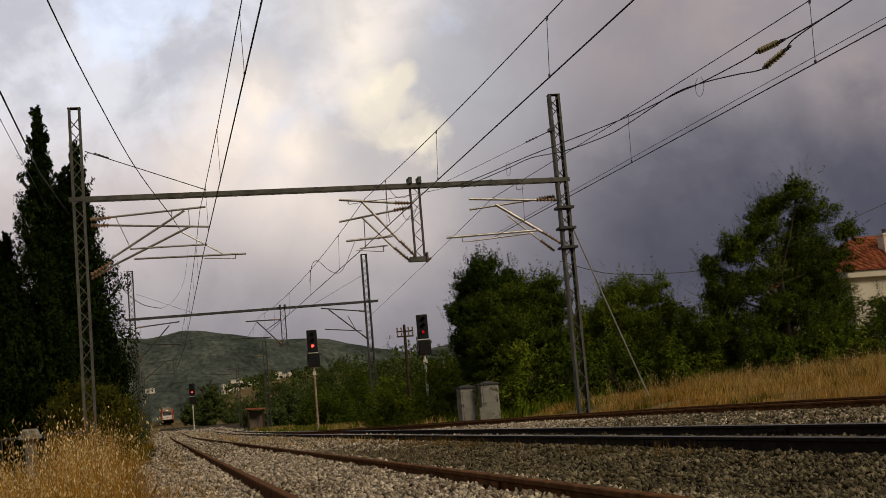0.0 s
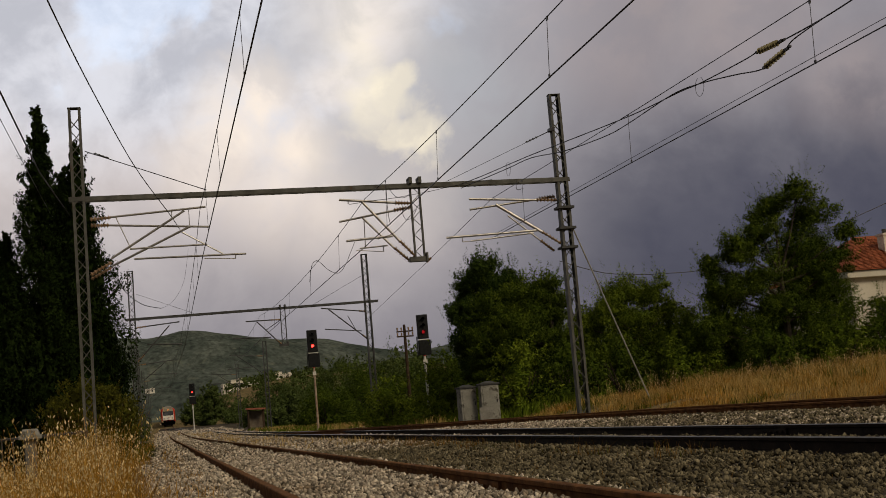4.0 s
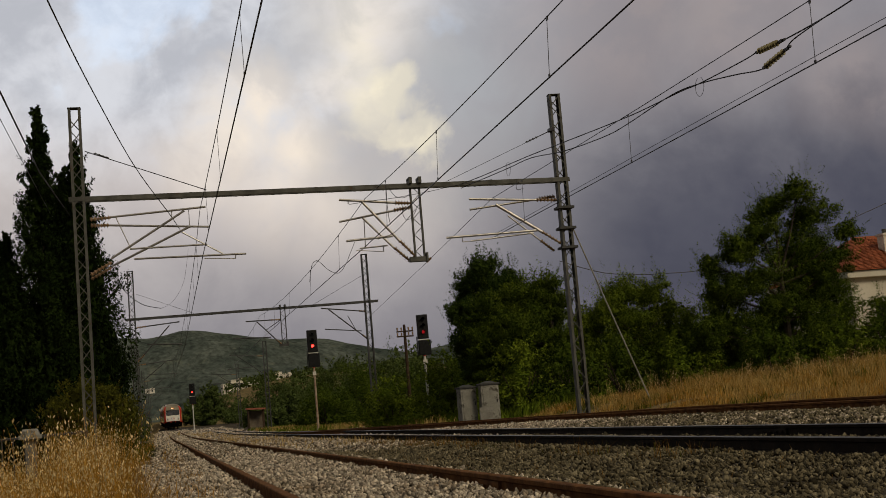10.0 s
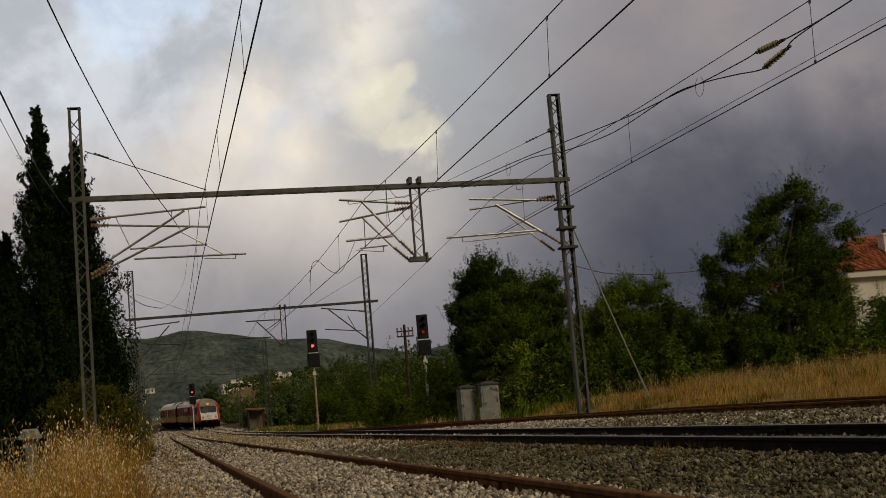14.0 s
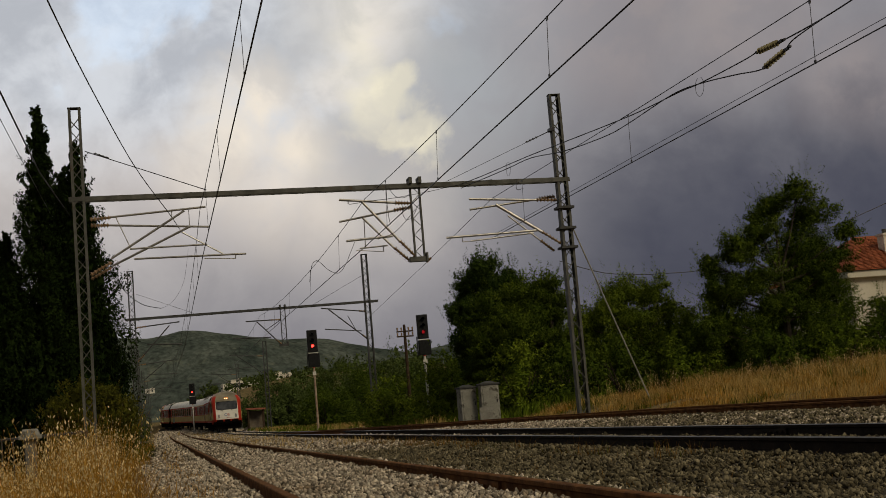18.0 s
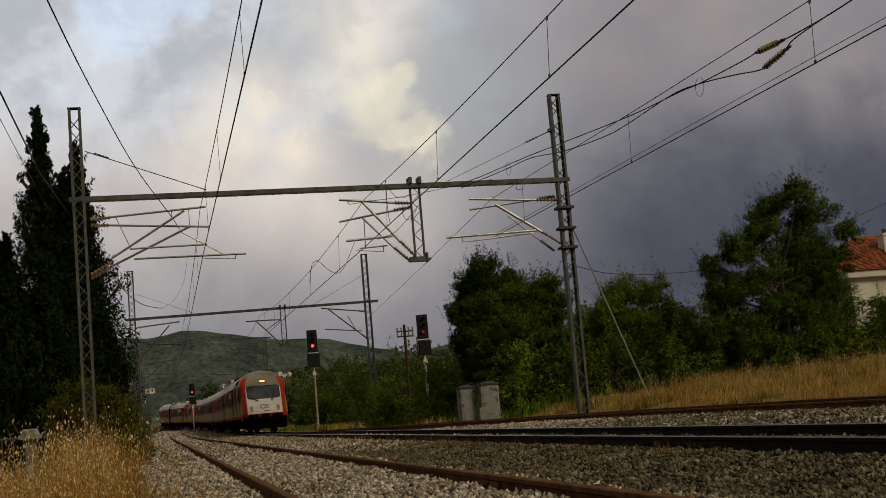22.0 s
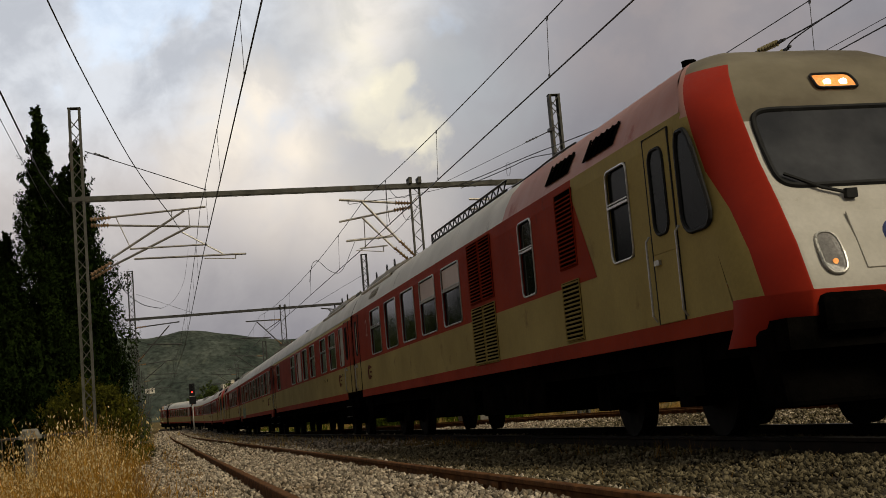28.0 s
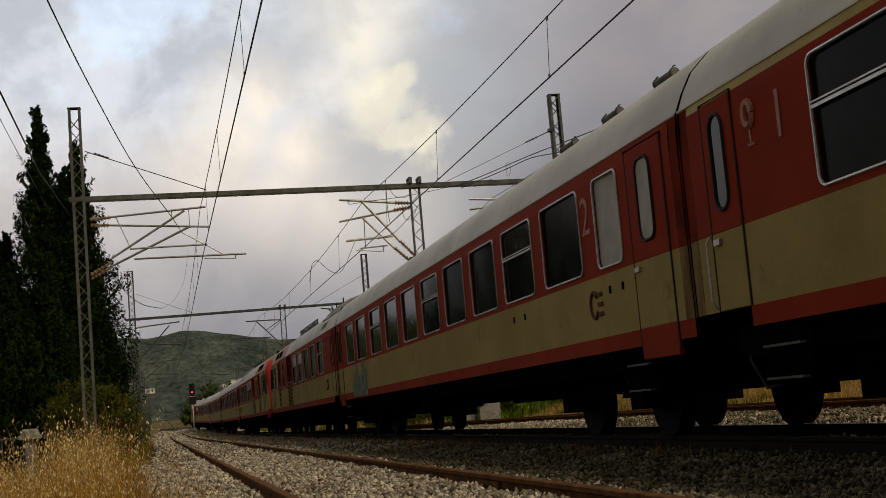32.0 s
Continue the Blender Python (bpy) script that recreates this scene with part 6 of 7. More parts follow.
def cypress(x, y, h, r, seed, n=15000):
    """Slender spire of dense upright sprays."""
    rng = np.random.default_rng(seed)
    gz = ground_z(x, y)
    t = empty("cypress_tree", (x, y, gz), "tall dark green cypress tree with ragged spire", "tree", "cypress trees")
    part("trunk", Geo().tube((0, 0, -0.1), (0, 0, h * 0.9), 0.16, 0.03, n=9), M_BARK, t)
    wide = lambda u: min(r, 0.05 + 3.7 * max(0.0, 1 - u) ** 1.28) * min(1.0, 0.55 + 3 * u)
    bl = []
    m = 260
    for k in range(m):
        u = ((k + rng.uniform(0, 1)) / m) ** 0.9
        a = rng.uniform(0, 6.28)
        w = wide(u)
        q = w * rng.uniform(0.35, 0.92)
        if rng.uniform(0, 1) < 0.13:
            q = w * rng.uniform(1.0, 1.3) + 0.06
        s = (0.06 + 0.19 * w) * rng.uniform(0.75, 1.35)
        bl.append((math.cos(a) * q, math.sin(a) * q, 0.2 + u * (h - 0.35), s, s, s * rng.uniform(1.3, 2.0), n // m))
    P = leaf_points(rng, bl)
    P = np.concatenate([P, twig_points(rng, lambda u: wide(u) / r, 0.4, h * 0.97, r * 0.85, 240, 44, 0.5, 0.9, 0.10)])
    v, f = leaf_quads(rng, P, 0.062, up=1.6)
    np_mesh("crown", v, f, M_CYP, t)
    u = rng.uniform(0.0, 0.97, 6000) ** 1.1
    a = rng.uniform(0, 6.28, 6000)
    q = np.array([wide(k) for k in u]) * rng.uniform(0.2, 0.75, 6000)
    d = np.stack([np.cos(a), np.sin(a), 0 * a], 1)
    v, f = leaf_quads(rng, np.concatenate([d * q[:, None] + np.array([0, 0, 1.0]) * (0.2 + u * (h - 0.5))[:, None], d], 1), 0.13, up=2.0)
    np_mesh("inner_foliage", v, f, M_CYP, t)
    return t


def lobed_tree(label, x, y, lobes, material, outer_m, seed, leaves, size, spray, rise, name="tree", category="tree", gap=0.0, limbs=True):
    """Tree whose crown is a set of lobes (sideways, height above the rails, half-width, half-height), each ragged with leafy sprays."""
    rng = np.random.default_rng(seed)
    gz = ground_z(x, y)
    t = empty(name, (x, y, gz), label, category, "trees beside the line")
    L3 = []
    for (ox, oz, rx, rz) in lobes:
        rx, rz = rx * 1.12, rz * 1.12
        L3.append((ox, rng.normal(0, 0.35) * rx, oz - gz, rx, rx * 1.05, rz))
        L3.append((ox * 0.85, 1.3 + rng.normal(0, 0.4) * rx, (oz - gz) * 0.96, rx * 0.9, rx, rz * 0.9))
    top = max(l[2] for l in L3)
    if limbs:
        fork = Vector((0, 0.2, 0.22 * top))
        mid = Vector((rng.normal(0, 0.12), 0.2, 0.6 * top))
        part("trunk", Geo().tube((0, 0.1, -0.1), fork, 0.17, 0.14, n=9, caps=False).tube(fork, mid, 0.14, 0.07, n=9, caps=False), M_BARK, t, smooth=True)
        for l in L3[::2]:
            e = Vector(l[:3])
            s = fork.lerp(mid, min(0.9, max(0.0, (l[2] - fork.z) / (mid.z - fork.z) - 0.35)))
            m = s.lerp(e, 0.5) + Vector((0, 0, -0.06 * (e - s).length))
            part("limb", Geo().tube(s, m, 0.055, 0.035, n=6, caps=False).tube(m, e, 0.035, 0.012, n=6, caps=False), M_BARK, t)
    vol = sum(l[3] * l[5] for l in L3)
    bl = []
    for k, (ox, oy, oz, rx, ry, rz) in enumerate(L3):
        m = 18
        for i in range(m):
            d = rng.normal(0, 1, 3)
            d /= np.linalg.norm(d)
            if rng.uniform(0, 1) < gap:
                continue
            q = rng.uniform(0.3, 0.9)
            b = rng.uniform(0.26, 0.44)
            bl.append((ox + d[0] * q * rx, oy + d[1] * q * ry, max(0.1, oz + d[2] * q * rz), b * rx, b * ry, b * rz * 0.85, max(20, int(leaves * rx * rz / vol / m))))
    P = leaf_points(rng, bl)
    v, f = leaf_quads(rng, P[P[:, 2] > 0.03], size)
    np_mesh("crown", v, f, material, t)
    core = []
    for (ox, oy, oz, rx, ry, rz) in L3:
        c = 220
        d = rng.normal(0, 1, (c, 3))
        d /= np.linalg.norm(d, axis=1)[:, None]
        core.append(np.concatenate([np.array([ox, oy + 0.15, oz]) + d * np.array([rx, ry, rz]) * rng.uniform(0.1, 0.68, (c, 1)), d], 1))
    P = np.concatenate(core)
    if gap < 0.2:
        v, f = leaf_quads(rng, P[P[:, 2] > 0.15], 0.12)
        np_mesh("inner_foliage", v, f, material, t)
    S = []
    for (ox, oy, oz, rx, ry, rz) in L3:
        c = max(8, int(40 * rx * rz * (1 - gap)))
        d = rng.normal(0, 1, (c, 3))
        d[:, 2] += 0.35
        d /= np.linalg.norm(d, axis=1)[:, None]
        base = np.array([ox, oy, oz]) + d * np.array([rx, ry, rz]) * rng.uniform(0.6, 0.95, (c, 1))
        w = d * 0.75 + np.array([0, 0, rise]) + rng.normal(0, 0.28, (c, 3))
        w /= np.linalg.norm(w, axis=1)[:, None]
        ln = spray * rng.uniform(0.4, 1.15, c)
        per = 34
        u = rng.uniform(0, 1, (c, per))
        p = base[:, None] + w[:, None] * (u * ln[:, None])[..., None] + rng.normal(0, 1, (c, per, 3)) * (0.095 * ln[:, None, None] * (1.05 - 0.85 * u[..., None]))
        nr = np.repeat((d + np.array([0, 0, 0.6]))[:, None], per, 1)
        S.append(np.concatenate([p, nr], -1).reshape(-1, 6))
    P = np.concatenate(S)
    v, f = leaf_quads(rng, P[P[:, 2] > 0.05], size * 0.75, up=rise + 0.6)
    np_mesh("outer_foliage", v, f, outer_m, t, "leafy outer sprays")
    return t


def shrub(label, x, y, h, r, material, seed, leaves=6000, size=0.07, name="shrub", z0=None, lumps_n=18, ry=None):
    rng = np.random.default_rng(seed)
    gz = ground_z(x, y) if z0 is None else z0
    t = empty(name, (x, y, gz), label, "shrub", "shrubs beside the line")
    for k in range(5):
        a = rng.uniform(0, 6.28)
        part("stem", Geo().tube((0, 0, -0.05), (math.cos(a) * r * 0.5, math.sin(a) * r * 0.5, h * 0.6), 0.035, 0.012, n=6), M_BARK, t)
    bl = []
    for k in range(lumps_n):
        a, q, u = rng.uniform(0, 6.28), math.sqrt(rng.uniform(0, 1)), rng.uniform(0, 1)
        top = h * math.sqrt(max(0.05, 1 - q * q * 0.85))
        s = r * rng.uniform(0.22, 0.4)
        bl.append((math.cos(a) * q * r * 0.85, math.sin(a) * q * (ry or r) * 0.85, max(s * 0.5, u * (top - s * 0.6)), s, s, s * 0.8, leaves // lumps_n))
    P = leaf_points(rng, bl)
    dome = lambda u: math.sqrt(max(0.0, 1 - u * u)) * 0.95
    P = np.concatenate([P, twig_points(rng, dome, 0.1, h * 0.95, r, 90, 14, 0.35 * r, 0.6)])
    P[:, 1] *= (ry or r) / r
    P = P[P[:, 2] > 0.03]
    v, f = leaf_quads(rng, P, size)
    np_mesh("foliage", v, f, material, t)
    return t


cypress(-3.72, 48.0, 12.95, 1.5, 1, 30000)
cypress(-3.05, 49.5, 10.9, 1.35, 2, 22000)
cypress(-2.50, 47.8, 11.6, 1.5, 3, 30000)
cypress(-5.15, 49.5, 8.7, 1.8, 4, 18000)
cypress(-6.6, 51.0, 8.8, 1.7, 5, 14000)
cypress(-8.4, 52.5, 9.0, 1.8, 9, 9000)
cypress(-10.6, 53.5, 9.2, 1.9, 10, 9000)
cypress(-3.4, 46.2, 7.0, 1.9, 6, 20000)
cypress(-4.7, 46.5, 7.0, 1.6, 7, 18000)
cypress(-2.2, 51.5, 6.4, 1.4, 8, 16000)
# Unseen row behind the cypresses, added to block sky light on the train
for k in range(11):
    tree("unseen tree added to keep the left sky off the train", -8.2 - 1.6 * (k % 2), 56.0 + 7.5 * k, 8.0 - (k % 3), 3.4, M_TREELINE, 400 + k, 7000, 0.2, 70, 0.05)
lobed_tree("rounded yellow-green broom bush below the mast", -2.1, 42.5, [(-1.0, 1.35, 0.62, 0.6), (-0.35, 1.75, 0.72, 0.62), (0.4, 1.7, 0.72, 0.6), (0.95, 1.25, 0.6, 0.6), (0.0, 0.9, 1.2, 0.8), (-0.9, 0.6, 0.75, 0.6), (1.0, 0.5, 0.6, 0.6)],
           M_BUSH, M_BROOM, 21, 22000, 0.045, 0.35, 0.9, "broom_bush", "shrub", 0.0, False)
shrub("low yellow-green broom bush", -1.9, 47.0, 1.9, 0.9, M_BUSH, 22, 5000, 0.06, "broom_bush")
lobed_tree("dark green pine tree with ragged crown", 13.5, 53.0, [(0.10, 6.2, 0.74, 0.80), (-0.59, 5.55, 0.68, 0.6), (-1.16, 4.60, 0.52, 0.5), (-0.75, 4.25, 0.85, 0.85), (-0.65, 3.30, 0.80, 0.71), (1.24, 5.75, 0.55, 0.70), (0.57, 5.30, 0.94, 0.80), (-0.4, 2.3, 0.9, 0.9), (0.6, 3.6, 1.0, 1.0)],
           M_PINE, M_PINE, 31, 80000, 0.05, 0.7, 1.2, "pine_tree")
lobed_tree("broad green tree beside a catenary mast", 15.4, 50.5, [(-2.06, 4.44, 1.00, 0.85), (-0.95, 4.90, 0.98, 0.75), (0.08, 5.00, 0.85, 0.70), (0.38, 4.05, 0.77, 0.95), (-1.58, 3.28, 1.30, 0.95), (-2.90, 2.92, 0.78, 0.72), (-0.58, 2.75, 1.2, 0.95), (-2.28, 2.0, 1.3, 0.68), (0.22, 2.47, 0.90, 0.99), (-0.69, 4.01, 0.90, 0.90)],
           M_LEAF, M_LEAFB, 32, 100000, 0.05, 0.7, 0.6, gap=0.05)
lobed_tree("young bright green tree behind the stay wire", 19.4, 51.0, [(-0.59, 4.70, 0.92, 0.68), (0.85, 4.62, 0.75, 0.65), (-1.36, 3.85, 0.9, 0.8), (-2.30, 3.30, 0.62, 0.75), (1.56, 3.85, 0.68, 0.7), (2.08, 3.0, 0.7, 0.85), (-0.26, 3.28, 1.2, 0.95), (1.12, 2.37, 1.0, 0.86), (-1.60, 2.22, 1.05, 0.9), (-0.31, 1.66, 1.2, 0.8), (2.03, 1.60, 0.9, 0.9), (-2.60, 1.95, 0.59, 0.77)],
           M_LEAFB, M_LEAFL, 33, 100000, 0.047, 0.9, 1.0, gap=0.06)
lobed_tree("large spreading green tree in front of a house", 23.3, 45.5, [(0.80, 7.60, 0.80, 0.66), (0.04, 7.15, 0.68, 0.55), (1.79, 6.80, 0.95, 0.68), (2.66, 5.92, 0.64, 0.55), (-0.66, 6.02, 0.84, 0.72), (-1.87, 5.57, 0.72, 0.6), (-2.75, 5.05, 0.52, 0.5), (-2.64, 4.01, 0.75, 0.78), (-1.33, 4.46, 1.1, 0.9), (0.89, 5.41, 1.1, 0.86), (2.15, 5.07, 0.7, 0.55), (1.75, 4.45, 0.8, 0.65), (1.9, 3.6, 0.8, 0.7), (0.9, 4.6, 0.9, 0.8), (0.9, 2.6, 0.8, 0.7), (-0.21, 3.21, 1.1, 0.86), (-2.10, 2.80, 1.1, 0.9), (-3.39, 2.47, 0.68, 0.9), (-1.55, 1.70, 0.93, 0.69), (1.16, 3.87, 0.75, 0.7)],
           M_LEAF, M_LEAFB, 35, 140000, 0.044, 0.75, 0.8, gap=0.05)
lobed_tree("grey-green tree half in front of a house", 26.0, 43.0, [(-1.76, 2.80, 0.7, 0.55), (-0.55, 2.95, 0.6, 0.55), (-1.33, 1.90, 0.85, 0.72), (-2.81, 1.75, 0.8, 0.65), (-2.16, 2.35, 0.6, 0.6), (-0.43, 1.88, 0.69, 0.8), (-3.60, 1.60, 0.62, 0.6), (0.4, 2.4, 0.8, 0.8)],
           M_LEAF, M_LEAFB, 37, 30000, 0.045, 0.6, 0.6, gap=0.3)
tree("grey-green tree beside a house", 30.6, 44.0, 3.2, 2.6, M_LEAF, 38, 24000, 0.06, 90, 0.0, outer_m=M_LEAFB)
for k in range(8):
    shrub("dense dark green hedge behind the trees", 15.5 + 2.3 * k, 58.0 + (k % 3), 3.4 + 0.5 * (k % 3), 1.9, M_LEAF, 300 + k, 6000, 0.09, "thicket", lumps_n=24)
for k, (x, y, h, r) in enumerate(((13.2, 47.5, 2.6, 1.6), (15.0, 47.0, 2.2, 1.6), (17.2, 47.5, 2.4, 1.7), (19.4, 46.5, 2.3, 1.6), (25.6, 42.5, 2.3, 1.6),
                                  (11.9, 56.0, 2.7, 1.6), (10.6, 61.0, 2.5, 1.4), (13.5, 60.0, 3.4, 2.0), (21.2, 43.0, 1.9, 1.3), (23.5, 42.3, 2.0, 1.5), (29.5, 41.5, 2.4, 1.6))):
    shrub("leafy green shrub under trees", x, y, h, r, M_LEAFL if k in (0, 5, 6) else (M_LEAFB if k % 3 == 0 else M_LEAF), 50 + k, 7000, 0.07)
for k, (x, y, h, r) in enumerate(((13.6, 86, 3.8, 2.6), (15.8, 84, 3.4, 2.5), (17.8, 80, 3.2, 2.4), (19.8, 78, 3.6, 2.6), (12.2, 98, 3.3, 2.4), (14.6, 102, 4.4, 3.0),
                                  (16.2, 74, 3.4, 2.0), (18.6, 70, 3.8, 2.2), (16.2, 66, 3.0, 1.9), (14.9, 71, 2.2, 1.6), (21.5, 74, 4.0, 2.8))):
    shrub("dense dark green thicket beyond the signals", x, y, h, r, M_LEAF, 70 + k, 11000, 0.085, "thicket")
for k, (x, y, h, r) in enumerate(((12.9, 136, 3.2, 2.8), (15.0, 138, 3.4, 3.0), (18.5, 140, 3.8, 3.4), (21, 135, 5.4, 3.4), (24, 125, 5.5, 3.5), (12.6, 165, 3.6, 3.4),
                                  (16.5, 175, 3.8, 3.6), (8.3, 232, 7.4, 2.6), (13.5, 225, 2.4, 3.6), (18, 220, 2.8, 4.5), (23, 215, 6, 5), (28, 190, 8, 5), (31, 165, 8, 5),
                                  (6.6, 262, 5, 3.4), (-4.2, 75, 3.4, 2.0), (-3.9, 92, 3.0, 2.2), (-4.4, 112, 3.4, 2.6), (-4.4, 140, 3.6, 2.8), (-5, 175, 4.2, 3.4), (-6, 215, 4.5, 4),
                                  (-7, 260, 5, 5), (8.5, 300, 6, 4.5), (15, 310, 5, 5), (-8, 320, 6, 5), (25, 290, 8, 6), (36, 280, 9, 6), (34, 140, 8, 5), (38, 110, 8, 5), (30, 95, 7, 4.5), (26, 85, 6, 4))):
    shrub("dark trees and scrub beside the distant line", x, y, h, r, M_TREELINE, 110 + k, 8000, 0.11 + y / 2400, "scrub_trees", lumps_n=22)


def woods():
    """Scattered crowns over the far slopes."""
    rng = np.random.default_rng(7)
    V, F, base = [], [], 0
    for k in range(420):
        y = rng.uniform(330, 600)
        x = rng.uniform(-0.12, 0.5) * y
        if abs(x - 1.4) < 10 and y < 620:
            continue
        r = rng.uniform(1.0, 2.6) if y > 500 else rng.uniform(1.4, 3.0)
        gz = ground_z(x, y)
        n = 70
        d = rng.normal(0, 1, (n, 3))
        d /= np.linalg.norm(d, axis=1)[:, None]
        P = np.array([x, y, gz + r * 0.6]) + d * rng.uniform(0.5, 1.05, n)[:, None] * np.array([r, r, r * 0.75])
        a = rng.normal(0, 1, (n, 3))
        a /= np.linalg.norm(a, axis=1)[:, None]
        b = np.cross(a, d + 0.01)
        b /= np.linalg.norm(b, axis=1)[:, None]
        s = r * 0.2
        v = np.stack([P - a * s, P + b * s * 0.8, P + a * s, P - b * s * 0.8], 1).reshape(-1, 3)
        V.append(v)
        F.append(np.arange(4 * n).reshape(-1, 4) + base)
        base += 4 * n
    tagged(np_mesh("far_woods", np.concatenate(V), np.concatenate(F), M_TREELINE), "dark scrub and trees scattered over far hills", "woods", kind="stuff")


woods()


# ---- grass ----
def grass(name, label, spots, hmin, hmax, material, seed, lean=0.25, width=0.006, heads=None, seg=2):
    """Blades that bend over; heads adds hanging seed husks (per blade, material)."""
    rng = np.random.default_rng(seed)
    x, y = spots(rng)
    n = len(x)
    z = np.array([ground_z(a, b) if (b > 60 or a > 11.5 or a < 0.0) else bed_z(a, b) - 0.02 for a, b in zip(x, y)])
    h = rng.uniform(hmin, hmax, n)
    ang = rng.uniform(0, 6.28, n)
    ln = np.abs(rng.normal(0, lean, n)) * h
    dx, dy = np.cos(ang) * ln, np.sin(ang) * ln
    w = width * rng.uniform(0.6, 1.4, n) * (1 + y / 25)
    pa = rng.uniform(0, 6.28, n)
    px, py = np.cos(pa) * w, np.sin(pa) * w
    V = []
    for k in range(seg + 1):
        t = k / seg
        c = 1 - 0.85 * t
        cx, cy, cz = x + dx * t * t, y + dy * t * t, z + h * t * (1 - 0.12 * t)
        V.append(np.stack([cx - px * c, cy - py * c, cz], 1))
        V.append(np.stack([cx + px * c, cy + py * c, cz], 1))
    V = np.stack(V, 1)
    m = 2 * (seg + 1)
    q = np.array([(2 * k, 2 * k + 1, 2 * k + 3, 2 * k + 2) for k in range(seg)])
    F = (q[None] + (np.arange(n) * m)[:, None, None]).reshape(-1, 4)
    ob = tagged(np_mesh(name, V.reshape(-1, 3), F, material), label, "grass", kind="stuff")
    if heads:
        per, hm, frac, size = heads
        pick = rng.uniform(0, 1, n) < frac
        X, Y, Z = x[pick] + dx[pick], y[pick] + dy[pick], z[pick] + h[pick] * 0.88
        hh = h[pick]
        c = len(X)
        P = np.repeat(np.stack([X, Y, Z], 1), per, 0)
        P += rng.normal(0, 1, P.shape) * np.array([0.035, 0.035, 0.0])
        P[:, 2] -= rng.uniform(-0.02, 0.26, len(P)) * np.repeat(hh, per)
        a = rng.normal(0, 0.35, P.shape)
        a[:, 2] -= 1.0
        a /= np.linalg.norm(a, axis=1)[:, None]
        b = np.cross(a, rng.normal(0, 1, P.shape))
        b /= np.linalg.norm(b, axis=1)[:, None]
        s = size * rng.uniform(0.7, 1.3, len(P))[:, None]
        v = np.stack([P - a * s, P + b * s * 0.42, P + a * s, P - b * s * 0.42], 1).reshape(-1, 3)
        tagged(np_mesh("oat_heads", v, np.arange(len(v)).reshape(-1, 4), hm), "pale wild oat husks hanging on dry stalks", "grass", kind="stuff")
    return ob


def tufts(x0, x1, y0, y1, centres, per, spread, bias=1.0, clump=None):
    """Blades gathered in tufts strewn over a strip of the plan."""
    def spots(rng):
        y = y0 + (y1 - y0) * rng.uniform(0, 1, centres) ** bias
        a = x0(y) if callable(x0) else x0
        b = x1(y) if callable(x1) else x1
        x = a + (b - a) * rng.uniform(0, 1, centres)
        if clump is not None:
            keep = np.array([noise.noise(Vector((p * 0.55, q * 0.55, 9.0))) + rng.uniform(-0.2, 0.2) > clump for p, q in zip(x, y)])
            x, y = x[keep], y[keep]
        k = rng.integers(per // 3, per, len(x))
        x, y = np.repeat(x, k), np.repeat(y, k)
        return x + rng.normal(0, spread, len(x)), y + rng.normal(0, spread, len(x))
    return spots


def area(x0, x1, y0, y1, n, clump=0.0, bias=1.0):
    def spots(rng):
        y = y0 + (y1 - y0) * rng.uniform(0, 1, n) ** bias
        a = x0(y) if callable(x0) else x0
        b = x1(y) if callable(x1) else x1
        x = a + (b - a) * rng.uniform(0, 1, n)
        if clump:
            keep = np.array([noise.noise(Vector((p * 0.9, q * 0.9, 5.0))) + rng.uniform(-0.3, 0.3) > clump - 0.3 for p, q in zip(x, y)])
            x, y = x[keep], y[keep]
        return x, y
    return spots


LEFT = lambda y: -0.16 * y - 0.6
grass("dry_grass", "tall golden wild oat stalks beside the track", tufts(lambda y: -0.078 * y, lambda y: -0.20 - 0.02 * y, 5.0, 21, 430, 11, 0.10, 1.0), 0.45, 1.02,
      M_DRY, 201, 0.2, 0.0017, (7, M_OAT, 0.55, 0.0085))
grass("dry_grass", "golden wild oat stalks in front of the fence", tufts(LEFT, lambda y: -0.078 * y, 4.2, 19, 420, 11, 0.10, 1.1), 0.38, 0.84,
      M_DRY, 218, 0.2, 0.0017, (7, M_OAT, 0.55, 0.0085))
grass("dry_grass", "a few very tall pale oat stalks", tufts(LEFT, lambda y: -0.34 - 0.035 * y, 6.0, 17, 30, 3, 0.05, 1.1), 0.85, 1.15,
      M_STRAW, 214, 0.14, 0.0017, (16, M_OAT, 0.9, 0.0105))
grass("dry_grass", "golden dry grass tufts beside the track", tufts(LEFT, lambda y: -0.02 - 0.02 * y, 3.4, 24, 620, 70, 0.08, 1.2), 0.12, 0.55, M_DRY, 211, 0.4, 0.0022)
grass("dry_grass", "brown dead stalks in the dry grass", tufts(LEFT, lambda y: -0.05 - 0.02 * y, 3.5, 26, 520, 44, 0.09, 1.1), 0.15, 0.62, M_DRYB, 212, 0.35, 0.0024)
grass("green_weeds", "olive green weeds in the dry grass", tufts(LEFT, lambda y: -0.40 - 0.03 * y, 8.0, 30, 110, 40, 0.12, 0.9), 0.15, 0.55, M_BUSH, 213, 0.5, 0.005)
grass("dry_grass", "low dry grass at the edge of the ballast", tufts(lambda y: -0.55 - 0.05 * y, lambda y: 0.42 + 0 * y, 3.0, 40, 210, 26, 0.07, 0.9), 0.03, 0.2, M_DRY, 202, 0.6, 0.0022)
grass("dry_grass", "golden dry grass under the bushes", tufts(lambda y: -0.10 * y, lambda y: -0.35 + 0 * y, 24, 75, 90, 40, 0.2, 0.8), 0.2, 0.5, M_DRY, 203, 0.4, 0.004)
